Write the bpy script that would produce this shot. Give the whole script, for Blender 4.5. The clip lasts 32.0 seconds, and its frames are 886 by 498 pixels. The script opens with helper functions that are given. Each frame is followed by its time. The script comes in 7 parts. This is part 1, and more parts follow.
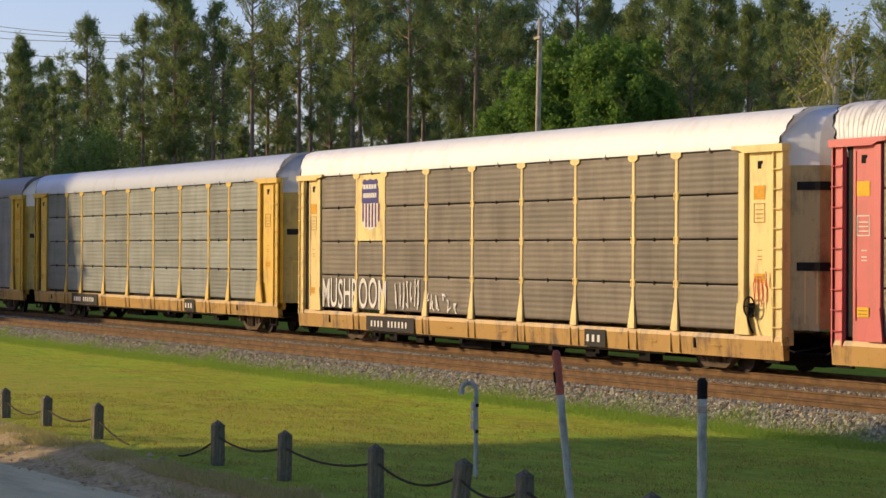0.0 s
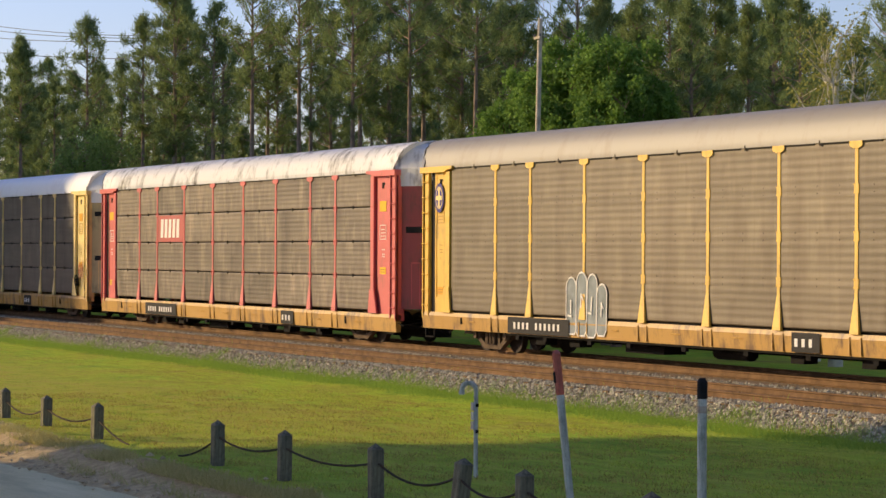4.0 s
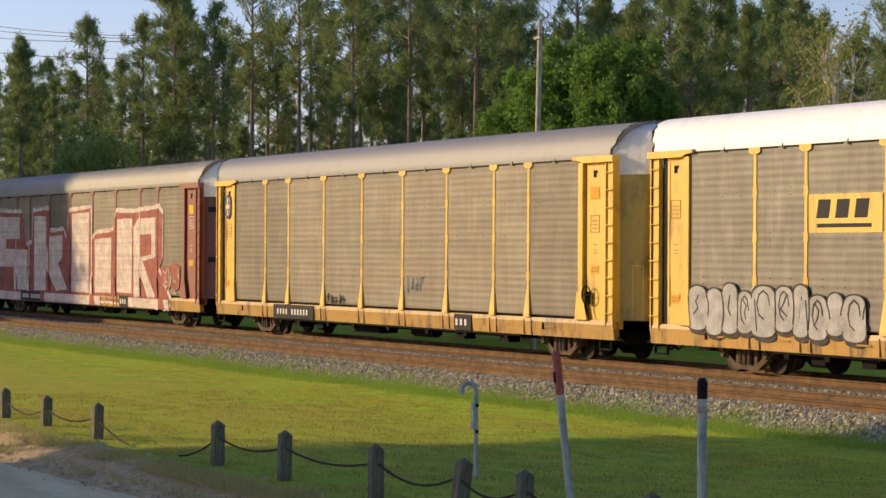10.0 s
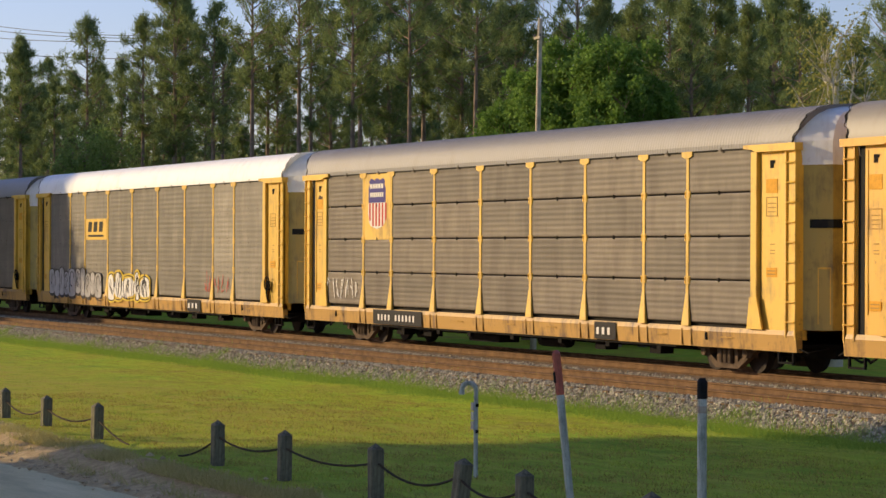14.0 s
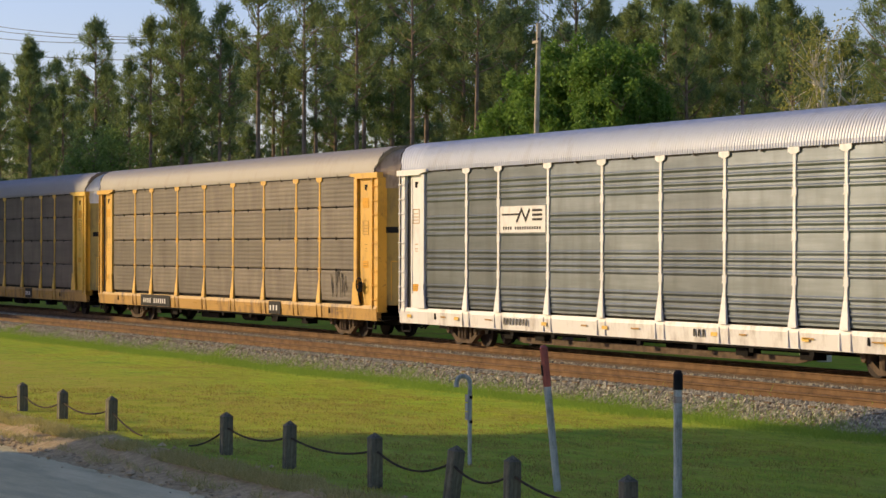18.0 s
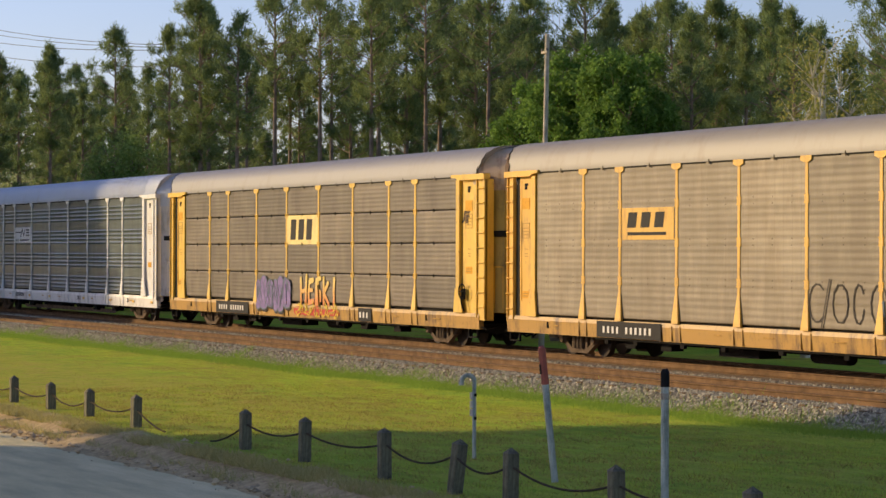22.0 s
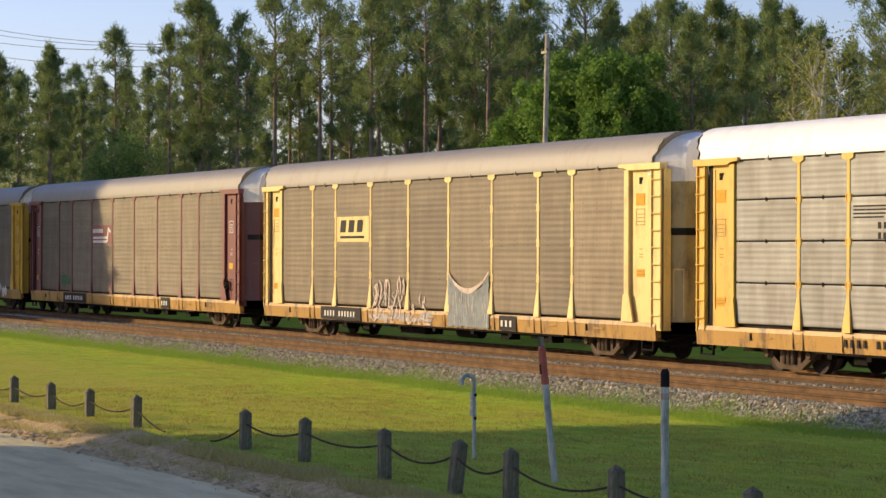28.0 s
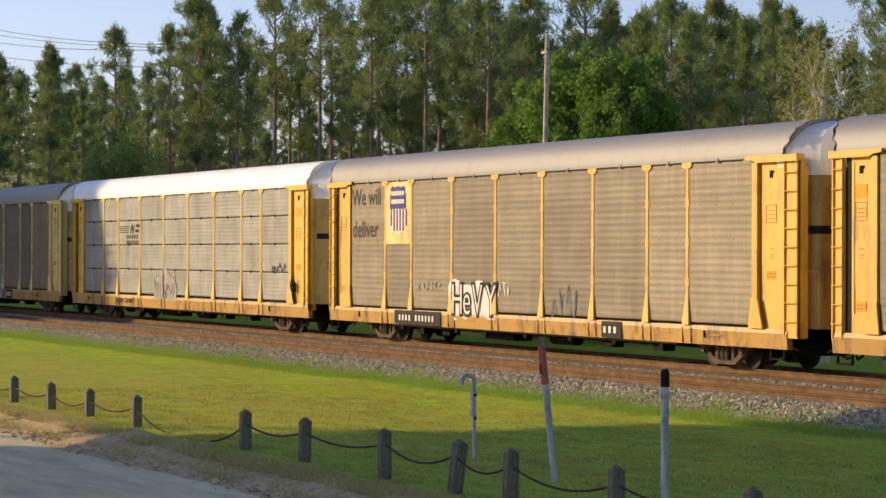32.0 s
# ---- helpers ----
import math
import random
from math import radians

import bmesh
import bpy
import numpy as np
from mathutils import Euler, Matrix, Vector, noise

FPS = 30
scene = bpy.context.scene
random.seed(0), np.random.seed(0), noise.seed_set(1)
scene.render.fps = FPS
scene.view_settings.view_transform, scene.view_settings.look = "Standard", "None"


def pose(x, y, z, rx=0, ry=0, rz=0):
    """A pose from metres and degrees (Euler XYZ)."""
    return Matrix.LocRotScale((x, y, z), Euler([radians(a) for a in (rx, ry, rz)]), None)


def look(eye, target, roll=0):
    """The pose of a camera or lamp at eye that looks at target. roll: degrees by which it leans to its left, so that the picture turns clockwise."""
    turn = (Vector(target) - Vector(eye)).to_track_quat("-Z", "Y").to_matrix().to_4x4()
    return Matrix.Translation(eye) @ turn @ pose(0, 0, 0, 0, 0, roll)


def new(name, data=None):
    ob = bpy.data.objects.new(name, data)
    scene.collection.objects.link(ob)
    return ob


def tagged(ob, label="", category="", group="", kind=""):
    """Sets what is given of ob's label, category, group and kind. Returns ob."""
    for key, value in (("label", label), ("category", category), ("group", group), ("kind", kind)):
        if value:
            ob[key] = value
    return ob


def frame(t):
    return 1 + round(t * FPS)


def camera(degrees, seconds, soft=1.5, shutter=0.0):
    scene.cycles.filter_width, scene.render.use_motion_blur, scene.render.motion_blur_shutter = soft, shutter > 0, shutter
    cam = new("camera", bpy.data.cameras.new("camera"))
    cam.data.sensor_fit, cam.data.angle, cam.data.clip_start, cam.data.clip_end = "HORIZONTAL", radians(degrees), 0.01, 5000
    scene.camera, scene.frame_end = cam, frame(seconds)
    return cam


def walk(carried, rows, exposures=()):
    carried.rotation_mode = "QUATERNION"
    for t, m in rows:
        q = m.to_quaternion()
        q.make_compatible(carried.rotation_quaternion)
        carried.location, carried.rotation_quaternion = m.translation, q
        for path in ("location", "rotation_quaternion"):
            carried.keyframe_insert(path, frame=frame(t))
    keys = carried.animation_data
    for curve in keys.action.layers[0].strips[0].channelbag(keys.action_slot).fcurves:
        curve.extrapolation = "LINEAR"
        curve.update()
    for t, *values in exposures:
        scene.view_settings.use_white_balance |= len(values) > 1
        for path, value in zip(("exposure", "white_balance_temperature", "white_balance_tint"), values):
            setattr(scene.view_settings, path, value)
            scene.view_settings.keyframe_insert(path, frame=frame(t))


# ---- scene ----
cam = camera(20.098, 32.0, soft=1.5)

# the camera's stand: still, then drawn back twice in small steps
walk(cam, [
    (0.0, pose(-2.250, -29.202, 2.598, 90.0964, -0.2606, 64.4554)),
    (14.5, pose(-2.250, -29.202, 2.598, 90.0964, -0.2606, 64.4554)),
    (16.5, pose(-0.383, -29.930, 2.646, 90.0465, -0.1762, 64.6711)),
    (17.0, pose(-0.347, -29.944, 2.647, 90.0244, -0.1746, 64.6387)),
    (17.5, pose(-0.346, -29.945, 2.647, 90.0503, -0.1746, 64.6283)),
    (18.0, pose(-0.314, -29.957, 2.647, 90.0318, -0.1732, 64.5958)),
    (18.5, pose(-0.305, -29.962, 2.648, 90.0363, -0.1729, 64.6352)),
    (19.0, pose(-0.351, -29.942, 2.646, 90.0387, -0.1748, 64.6282)),
    (19.5, pose(0.812, -30.398, 2.681, 90.0417, -0.1597, 64.7784)),
    (20.0, pose(1.810, -30.789, 2.707, 90.0867, -0.1510, 64.9448)),
    (20.5, pose(1.876, -30.814, 2.710, 90.0895, -0.1507, 64.9761)),
    (32.0, pose(1.876, -30.814, 2.710, 90.0895, -0.1507, 64.9761)),
], exposures=[(t, e, 7150, 9) for t, e in ((0.0, 0.02), (1.0, 0.02), (2.0, 0.10), (3.0, 0.20), (6.0, 0.14), (11.0, 0.14), (14.0, 0.05), (17.0, 0.12), (19.0, 0.0), (20.5, 0.0), (22.0, 0.09), (23.0, 0.19), (24.0, 0.26), (25.0, 0.30), (29.0, 0.25), (32.0, 0.25))])

# ---- daylight: low warm sun from behind the lawn ----
SUN_ELEV = 17.0
SUN_FROM = Vector((-0.71, -0.70, 0.0)).normalized()
world = bpy.data.worlds.new("world")
scene.world = world
world.use_nodes = True
wn = world.node_tree.nodes
sky = wn.new("ShaderNodeTexSky")
sky.sky_type = "NISHITA"
sky.sun_disc = False
sky.sun_elevation = radians(SUN_ELEV)
sky.sun_rotation = math.atan2(SUN_FROM.x, SUN_FROM.y)
sky.air_density = 1.0
sky.dust_density = 0.55
sky.ozone_density = 4.0
wn["Background"].inputs[1].default_value = 0.178
tint = wn.new("ShaderNodeMix")
tint.data_type, tint.blend_type = "RGBA", "MULTIPLY"
tint.inputs[0].default_value, tint.inputs[7].default_value = 1.0, (0.94, 0.80, 0.97, 1)
world.node_tree.links.new(sky.outputs[0], tint.inputs[6])
world.node_tree.links.new(tint.outputs[2], wn["Background"].inputs[0])
sun = new("sun", bpy.data.lights.new("sun", "SUN"))
sun.data.energy = 4.1
sun.data.angle = radians(0.6)
sun.data.color = (1.0, 0.775, 0.465)
sun.matrix_world = look(SUN_FROM * 50 + Vector((0, 0, 50 * math.tan(radians(SUN_ELEV)))), (0, 0, 0))


# ---- materials ----
def nodes_of(name):
    m = bpy.data.materials.new(name)
    m.use_nodes = True
    nt = m.node_tree
    return m, nt, nt.nodes["Principled BSDF"]


def link(nt, a, b):
    nt.links.new(a, b)


def ramp(nt, fac, stops):
    r = nt.nodes.new("ShaderNodeValToRGB")
    el = r.color_ramp.elements
    while len(el) < len(stops):
        el.new(0.5)
    for e, (p, c) in zip(el, stops):
        e.position, e.color = p, (*c, 1)
    link(nt, fac, r.inputs[0])
    return r.outputs[0]


def coords(nt, scale=(1, 1, 1), kind="Object"):
    tc = nt.nodes.new("ShaderNodeTexCoord")
    mp = nt.nodes.new("ShaderNodeMapping")
    mp.inputs["Scale"].default_value = scale
    link(nt, tc.outputs[kind], mp.inputs[0])
    return mp.outputs[0]


def noise_tex(nt, vec, scale, detail=4, rough=0.55):
    n = nt.nodes.new("ShaderNodeTexNoise")
    n.inputs["Scale"].default_value, n.inputs["Detail"].default_value, n.inputs["Roughness"].default_value = scale, detail, rough
    if vec:
        link(nt, vec, n.inputs["Vector"])
    return n.outputs[0]


def mix(nt, fac, a, b, blend="MIX"):
    m = nt.nodes.new("ShaderNodeMix")
    m.data_type, m.blend_type = "RGBA", blend
    for v, s in ((fac, m.inputs[0]), (a, m.inputs[6]), (b, m.inputs[7])):
        if isinstance(v, (int, float)):
            s.default_value = v
        elif isinstance(v, tuple):
            s.default_value = (*v, 1)
        else:
            link(nt, v, s)
    return m.outputs[2]


def math_node(nt, op, a, b=0.0):
    m = nt.nodes.new("ShaderNodeMath")
    m.operation = op
    for v, s in ((a, m.inputs[0]), (b, m.inputs[1])):
        if isinstance(v, (int, float)):
            s.default_value = v
        else:
            link(nt, v, s)
    return m.outputs[0]


def bump(nt, height, strength, dist, bsdf):
    b = nt.nodes.new("ShaderNodeBump")
    b.inputs["Strength"].default_value, b.inputs["Distance"].default_value = strength, dist
    link(nt, height, b.inputs["Height"])
    link(nt, b.outputs[0], bsdf.inputs["Normal"])


def painted(name, col, dirt=(0.15, 0.085, 0.04), amount=0.5, rough=0.5, rust=0.0, hard=0.5):
    """Weathered paint: blotches, vertical runs of dirt, a little rust."""
    m, nt, b = nodes_of(name)
    v = coords(nt)
    runs = noise_tex(nt, coords(nt, (2.6, 2.6, 0.5)), 1.0, 6, 0.7)
    blot = noise_tex(nt, v, 0.9, 6, 0.68)
    f = ramp(nt, math_node(nt, "MULTIPLY", runs, blot), [(0.22 + hard * 0.05, (0, 0, 0)), (0.46 - hard * 0.12, (amount, amount, amount))])
    rnd = nt.nodes.new("ShaderNodeObjectInfo").outputs["Random"]
    shade = mix(nt, rnd, tuple(c * 0.92 for c in col), tuple(min(1, c * 1.06) for c in col))
    c1 = mix(nt, f, shade, dirt)
    if rust > 0:
        rs = ramp(nt, noise_tex(nt, v, 6.0, 6, 0.7), [(0.62, (0, 0, 0)), (0.70, (rust, rust, rust))])
        c1 = mix(nt, rs, c1, (0.14, 0.05, 0.022))
    link(nt, c1, b.inputs["Base Color"])
    b.inputs["Roughness"].default_value = rough
    bump(nt, noise_tex(nt, v, 30, 3), 0.08, 0.01, b)
    return m


def sheet_metal(name, lo, hi, streak=(0.07, 0.055, 0.04), rough=0.55, metal=0.15, chalk=0.0, soot=0.0, vary=0.5, seams=0.0):
    """Galvanised side sheets gone dull: long level bands, runs of grime, rows of small holes."""
    m, nt, b = nodes_of(name)
    tc = nt.nodes.new("ShaderNodeTexCoord")
    oi = nt.nodes.new("ShaderNodeObjectInfo")
    add = nt.nodes.new("ShaderNodeVectorMath")
    link(nt, tc.outputs["Object"], add.inputs[0])
    sc = nt.nodes.new("ShaderNodeVectorMath")
    sc.operation = "SCALE"
    link(nt, oi.outputs["Location"], sc.inputs[0])
    sc.inputs["Scale"].default_value = 0.0
    rn = nt.nodes.new("ShaderNodeCombineXYZ")
    link(nt, math_node(nt, "MULTIPLY", oi.outputs["Random"], 40.0), rn.inputs[0])
    link(nt, rn.outputs[0], add.inputs[1])
    base = add.outputs[0]

    def mapped(s):
        mp = nt.nodes.new("ShaderNodeMapping")
        mp.inputs["Scale"].default_value = s
        link(nt, base, mp.inputs[0])
        return mp.outputs[0]
    bands = noise_tex(nt, mapped((0.14, 1, 2.6)), 1.0, 5, 0.7)
    col = ramp(nt, bands, [(0.3, lo), (0.7, hi)])
    runs = ramp(nt, noise_tex(nt, mapped((1.3, 1, 0.4)), 1.0, 3, 0.55), [(0.46, (0, 0, 0)), (0.70, (0.6, 0.6, 0.6))])
    col = mix(nt, runs, col, streak)
    blot = ramp(nt, noise_tex(nt, mapped((0.8, 1, 1.0)), 1.0, 4, 0.6), [(0.35, (0, 0, 0)), (0.75, (0.45, 0.45, 0.45))])
    col = mix(nt, blot, col, streak)
    # pale chalky weathering and patches of soot, each sheet its own
    pale = ramp(nt, noise_tex(nt, mapped((1.7, 1, 0.6)), 1.0, 4, 0.62), [(0.50, (0, 0, 0)), (0.66, (chalk, chalk, chalk))])
    col = mix(nt, pale, col, tuple(min(1.0, c * 1.9) for c in hi))
    sooty = ramp(nt, noise_tex(nt, mapped((1.1, 1.7, 0.36)), 1.2, 7, 0.7), [(0.50, (0, 0, 0)), (0.68, (soot, soot, soot))])
    col = mix(nt, sooty, col, (0.028, 0.018, 0.012))
    tone = math_node(nt, "MULTIPLY_ADD", oi.outputs["Random"], vary)
    nt.nodes[-1].inputs[2].default_value = 0.95 - vary / 2
    tn = nt.nodes.new("ShaderNodeCombineXYZ")
    for i in range(3):
        link(nt, tone, tn.inputs[i])
    col = mix(nt, 1.0, col, tn.outputs[0], "MULTIPLY")
    if seams > 0:
        # faint upright lines where narrow sheets were pressed together
        sx = nt.nodes.new("ShaderNodeSeparateXYZ")
        link(nt, tc.outputs["Object"], sx.inputs[0])
        wave = math_node(nt, "SINE", math_node(nt, "MULTIPLY", sx.outputs[0], 17.0))
        line = ramp(nt, wave, [(0.80, (0, 0, 0)), (0.99, (seams, seams, seams))])
        col = mix(nt, line, col, streak)
    link(nt, col, b.inputs["Base Color"])
    b.inputs["Roughness"].default_value = rough
    b.inputs["Metallic"].default_value = metal
    bump(nt, noise_tex(nt, mapped((1, 1, 1)), 22, 3), 0.1, 0.01, b)
    return m


def plain(name, col, rough=0.6, var=0.25, scale=8.0, metal=0.0, holes=0.0):
    m, nt, b = nodes_of(name)
    b.inputs["Specular IOR Level"].default_value = 0.18
    n = noise_tex(nt, coords(nt), scale, 5, 0.6)
    out = ramp(nt, n, [(0.3, tuple(c * (1 - var) for c in col)), (0.7, tuple(min(1, c * (1 + var)) for c in col))])
    if holes > 0:
        # the holed and ribbed sheet shows through thin spray paint
        bands = ramp(nt, noise_tex(nt, coords(nt, (0.25, 1, 8)), 1.0, 4, 0.6), [(0.35, (0.82, 0.80, 0.78)), (0.65, (1, 1, 1))])
        out = mix(nt, 1.0, out, bands, "MULTIPLY")
        vor = nt.nodes.new("ShaderNodeTexVoronoi")
        vor.inputs["Randomness"].default_value, vor.inputs["Scale"].default_value = 0.0, 1.0
        link(nt, coords(nt, (3.4, 0.001, 2.05)), vor.inputs["Vector"])
        out = mix(nt, ramp(nt, vor.outputs["Distance"], [(0.085, (holes,) * 3), (0.13, (0, 0, 0))]), out, (0.05, 0.04, 0.035))
    link(nt, out, b.inputs["Base Color"])
    b.inputs["Roughness"].default_value = rough
    b.inputs["Metallic"].default_value = metal
    bump(nt, noise_tex(nt, coords(nt), scale * 5, 3), 0.15, 0.01, b)
    return m


def streaked(name, lo, hi, rough):
    """Upright weathering streaks and blotches."""
    m, nt, b = nodes_of(name)
    a = noise_tex(nt, coords(nt, (1, 1, 0.08)), 22, 5, 0.75)
    c = noise_tex(nt, coords(nt), 6, 5, 0.65)
    f = math_node(nt, "ADD", math_node(nt, "MULTIPLY", a, 0.6), math_node(nt, "MULTIPLY", c, 0.4))
    link(nt, ramp(nt, f, [(0.40, lo), (0.60, hi)]), b.inputs["Base Color"])
    b.inputs["Roughness"].default_value = rough
    bump(nt, a, 0.3, 0.01, b)
    return m


YELLOW = painted("yellow_paint", (0.76, 0.465, 0.06), amount=0.6, rust=0.5)
CREAM = painted("faded_yellow_paint", (0.82, 0.61, 0.22), amount=0.5, rust=0.35)
ORANGE = painted("orange_yellow_paint", (0.74, 0.41, 0.05), amount=0.65, rust=0.55)
RED = painted("faded_red_paint", (0.60, 0.10, 0.095), amount=0.45, rust=0.2)
BROWN = painted("red_brown_paint", (0.27, 0.075, 0.05), amount=0.5, rust=0.2)
MAROON = painted("maroon_paint", (0.20, 0.05, 0.05), amount=0.5, rust=0.1)
WHITE = painted("white_paint", (0.78, 0.76, 0.72), amount=0.35, rust=0.1)
# darker, dirtier paint copies: shade on the end doors is put into the colour
DOOR_SHADE = {m.name: painted("shaded_" + m.name, c, dirt=(0.085, 0.06, 0.035), amount=0.75, rust=0.4) for m, c in (
    (YELLOW, (0.46, 0.34, 0.08)), (CREAM, (0.46, 0.37, 0.17)), (ORANGE, (0.44, 0.30, 0.075)), (RED, (0.33, 0.06, 0.055)),
    (BROWN, (0.15, 0.042, 0.03)), (MAROON, (0.11, 0.03, 0.03)), (WHITE, (0.60, 0.58, 0.55)))}
SILL_YELLOW = painted("sill_yellow_paint", (0.47, 0.26, 0.05), dirt=(0.11, 0.055, 0.022), amount=0.9, rust=0.9, hard=0.7)
SILL_WHITE = painted("sill_white_paint", (0.82, 0.80, 0.74), amount=0.45, rust=0.25)
ROOF_WHITE = painted("roof_white", (0.82, 0.82, 0.80), dirt=(0.4, 0.37, 0.33), amount=0.25)
ROOF_SOILED = painted("roof_soiled_white", (0.72, 0.71, 0.69), dirt=(0.07, 0.06, 0.055), amount=1.0)
ROOF_GREY = painted("roof_grey", (0.22, 0.212, 0.205), dirt=(0.17, 0.145, 0.12), amount=0.4)
ROOF_TAN = painted("roof_tan", (0.252, 0.228, 0.185), dirt=(0.19, 0.14, 0.10), amount=0.45)
HOOD_PALE = painted("pale_hood_paint", (0.84, 0.82, 0.78), dirt=(0.40, 0.33, 0.25), amount=0.45, rust=0.2)
HOOD_RUSTY = painted("rusty_hood_paint", (0.50, 0.37, 0.25), dirt=(0.17, 0.085, 0.04), amount=1.0, rust=0.9)
HOOD_TAN = painted("tan_hood_paint", (0.74, 0.66, 0.54), dirt=(0.26, 0.18, 0.11), amount=0.8, rust=0.4)
ROOF_SILVER = painted("roof_silver", (0.46, 0.50, 0.58), dirt=(0.3, 0.28, 0.26), amount=0.35, rough=0.35)
PANEL_BROWN = sheet_metal("side_sheet_brown", (0.085, 0.069, 0.051), (0.175, 0.143, 0.106), streak=(0.060, 0.043, 0.030), chalk=0.12, soot=0.2)
PANEL_SOOT = sheet_metal("side_sheet_sooty", (0.088, 0.067, 0.048), (0.190, 0.152, 0.110), streak=(0.052, 0.034, 0.022), chalk=0.4, soot=0.8)
PANEL_TAN = sheet_metal("side_sheet_tan", (0.140, 0.115, 0.079), (0.268, 0.227, 0.162), streak=(0.14, 0.102, 0.060), chalk=0.12, soot=0.10, seams=0.16)
PANEL_GOLD = sheet_metal("side_sheet_golden_brown", (0.125, 0.097, 0.060), (0.225, 0.180, 0.118), streak=(0.105, 0.072, 0.040), chalk=0.12, soot=0.12, seams=0.16)
PANEL_GREY = sheet_metal("side_sheet_grey", (0.235, 0.24, 0.225), (0.345, 0.35, 0.33), streak=(0.16, 0.14, 0.115), chalk=0.12, soot=0.12, vary=0.16)
PANEL_GREYDOT = sheet_metal("side_sheet_grey_holed", (0.125, 0.112, 0.09), (0.235, 0.212, 0.17), streak=(0.10, 0.082, 0.06), chalk=0.2, soot=0.15, seams=0.16)
PANEL_GREEN = sheet_metal("side_slat_dark", (0.12, 0.15, 0.158), (0.235, 0.275, 0.29), streak=(0.08, 0.095, 0.095), metal=0.7, rough=0.32)
PANEL_TEAL = sheet_metal("side_sheet_teal", (0.13, 0.15, 0.145), (0.23, 0.255, 0.25), streak=(0.10, 0.105, 0.095), metal=0.35)
BLACK = plain("black_iron", (0.008, 0.007, 0.006), 0.9)
RUBBER = plain("black_rubber", (0.015, 0.015, 0.015), 0.8)
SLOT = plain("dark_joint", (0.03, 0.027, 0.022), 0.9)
BOGIE = plain("rusty_bogie_iron", (0.115, 0.080, 0.052), 0.85, 0.4, 5)
WHEEL = plain("wheel_steel", (0.035, 0.025, 0.019), 0.7, 0.3, 6, 0.0)
RUST = plain("rail_rust", (0.165, 0.095, 0.046), 0.85, 0.35, 3)
TIE = plain("creosoted_tie", (0.19, 0.128, 0.070), 0.9, 0.4, 5)
MARK_WHITE = plain("white_stencil", (0.75, 0.72, 0.66), 0.6, 0.12)
MARK_BLACK = plain("black_stencil", (0.013, 0.012, 0.012), 0.6, 0.2)
MARK_BLUE = plain("blue_sign_paint", (0.045, 0.038, 0.20), 0.5, 0.1)
MARK_RED = plain("red_sign_paint", (0.50, 0.055, 0.035), 0.5, 0.15)
SIGN_RED = painted("red_sign_board", (0.40, 0.055, 0.05), amount=0.35)
MARK_FADED = plain("faded_dark_lettering", (0.075, 0.065, 0.055), 0.8, 0.3, 5)
FASTENER = plain("weathered_fastener", (0.075, 0.058, 0.042), 0.8)
MARK_PURPLE = plain("purple_sign_paint", (0.13, 0.03, 0.12), 0.5, 0.15)
MARK_ORANGE = plain("orange_placard", (0.70, 0.34, 0.03), 0.6, 0.15)
PLACARD_YELLOW = plain("yellow_placard", (0.78, 0.46, 0.03), 0.6, 0.1)
MARK_TAN = plain("brown_stencil", (0.42, 0.24, 0.055), 0.6, 0.25)
SPRAY_WHITE = plain("spray_white", (0.68, 0.56, 0.47), 0.6, 0.25, 3, holes=0.6)
SPRAY_PINK = plain("spray_rust_red", (0.36, 0.10, 0.075), 0.6, 0.3, 2.5, holes=0.5)
SPRAY_SILVER = plain("spray_silver", (0.37, 0.355, 0.335), 0.5, 0.3, 3.5)
SPRAY_PURPLE = plain("spray_purple", (0.22, 0.16, 0.34), 0.6, 0.3, 4)
SPRAY_GREEN = plain("spray_green", (0.06, 0.16, 0.07), 0.6, 0.2)
SPRAY_BLUE = plain("spray_blue", (0.12, 0.16, 0.20), 0.6, 0.3, 3)
SPRAY_STEEL = plain("spray_steel_blue", (0.22, 0.25, 0.25), 0.6, 0.3, 3)
SPRAY_FADE, fade_tree, fade_bsdf = nodes_of("spray_yellow_to_orange")
fade_axis = fade_tree.nodes.new("ShaderNodeSeparateXYZ")
link(fade_tree, coords(fade_tree), fade_axis.inputs[0])
fade_height = math_node(fade_tree, "ADD", math_node(fade_tree, "SUBTRACT", fade_axis.outputs[2], 1.1), math_node(fade_tree, "MULTIPLY", noise_tex(fade_tree, coords(fade_tree), 5.0, 4), 0.2))
link(fade_tree, ramp(fade_tree, fade_height, [(0.12, (0.62, 0.20, 0.04)), (0.75, (0.70, 0.50, 0.13))]), fade_bsdf.inputs["Base Color"])
fade_bsdf.inputs["Roughness"].default_value = 0.6
SPRAY_YELLOW = plain("spray_yellow", (0.66, 0.46, 0.05), 0.6, 0.2)
POST_WOOD = streaked("weathered_post_wood", (0.060, 0.054, 0.032), (0.23, 0.205, 0.13), 0.9)
ROPE = plain("old_rope", (0.055, 0.04, 0.026), 0.9)
PIPE = streaked("galvanised_pipe", (0.24, 0.26, 0.21), (0.60, 0.61, 0.53), 0.6)
STICKER = streaked("worn_sticker", (0.12, 0.075, 0.05), (0.50, 0.42, 0.33), 0.7)
PIPE_RED = streaked("faded_red_cap", (0.22, 0.05, 0.032), (0.56, 0.13, 0.075), 0.6)
POLE_WOOD = plain("pole_wood", (0.50, 0.43, 0.32), 0.85, 0.3, 4)
WIRE = plain("wire", (0.10, 0.10, 0.11), 0.5)
BARK = plain("pine_bark", (0.30, 0.215, 0.155), 0.95, 0.4, 3)
PALE_BARK = plain("pale_bark", (0.62, 0.56, 0.42), 0.9, 0.3, 3)


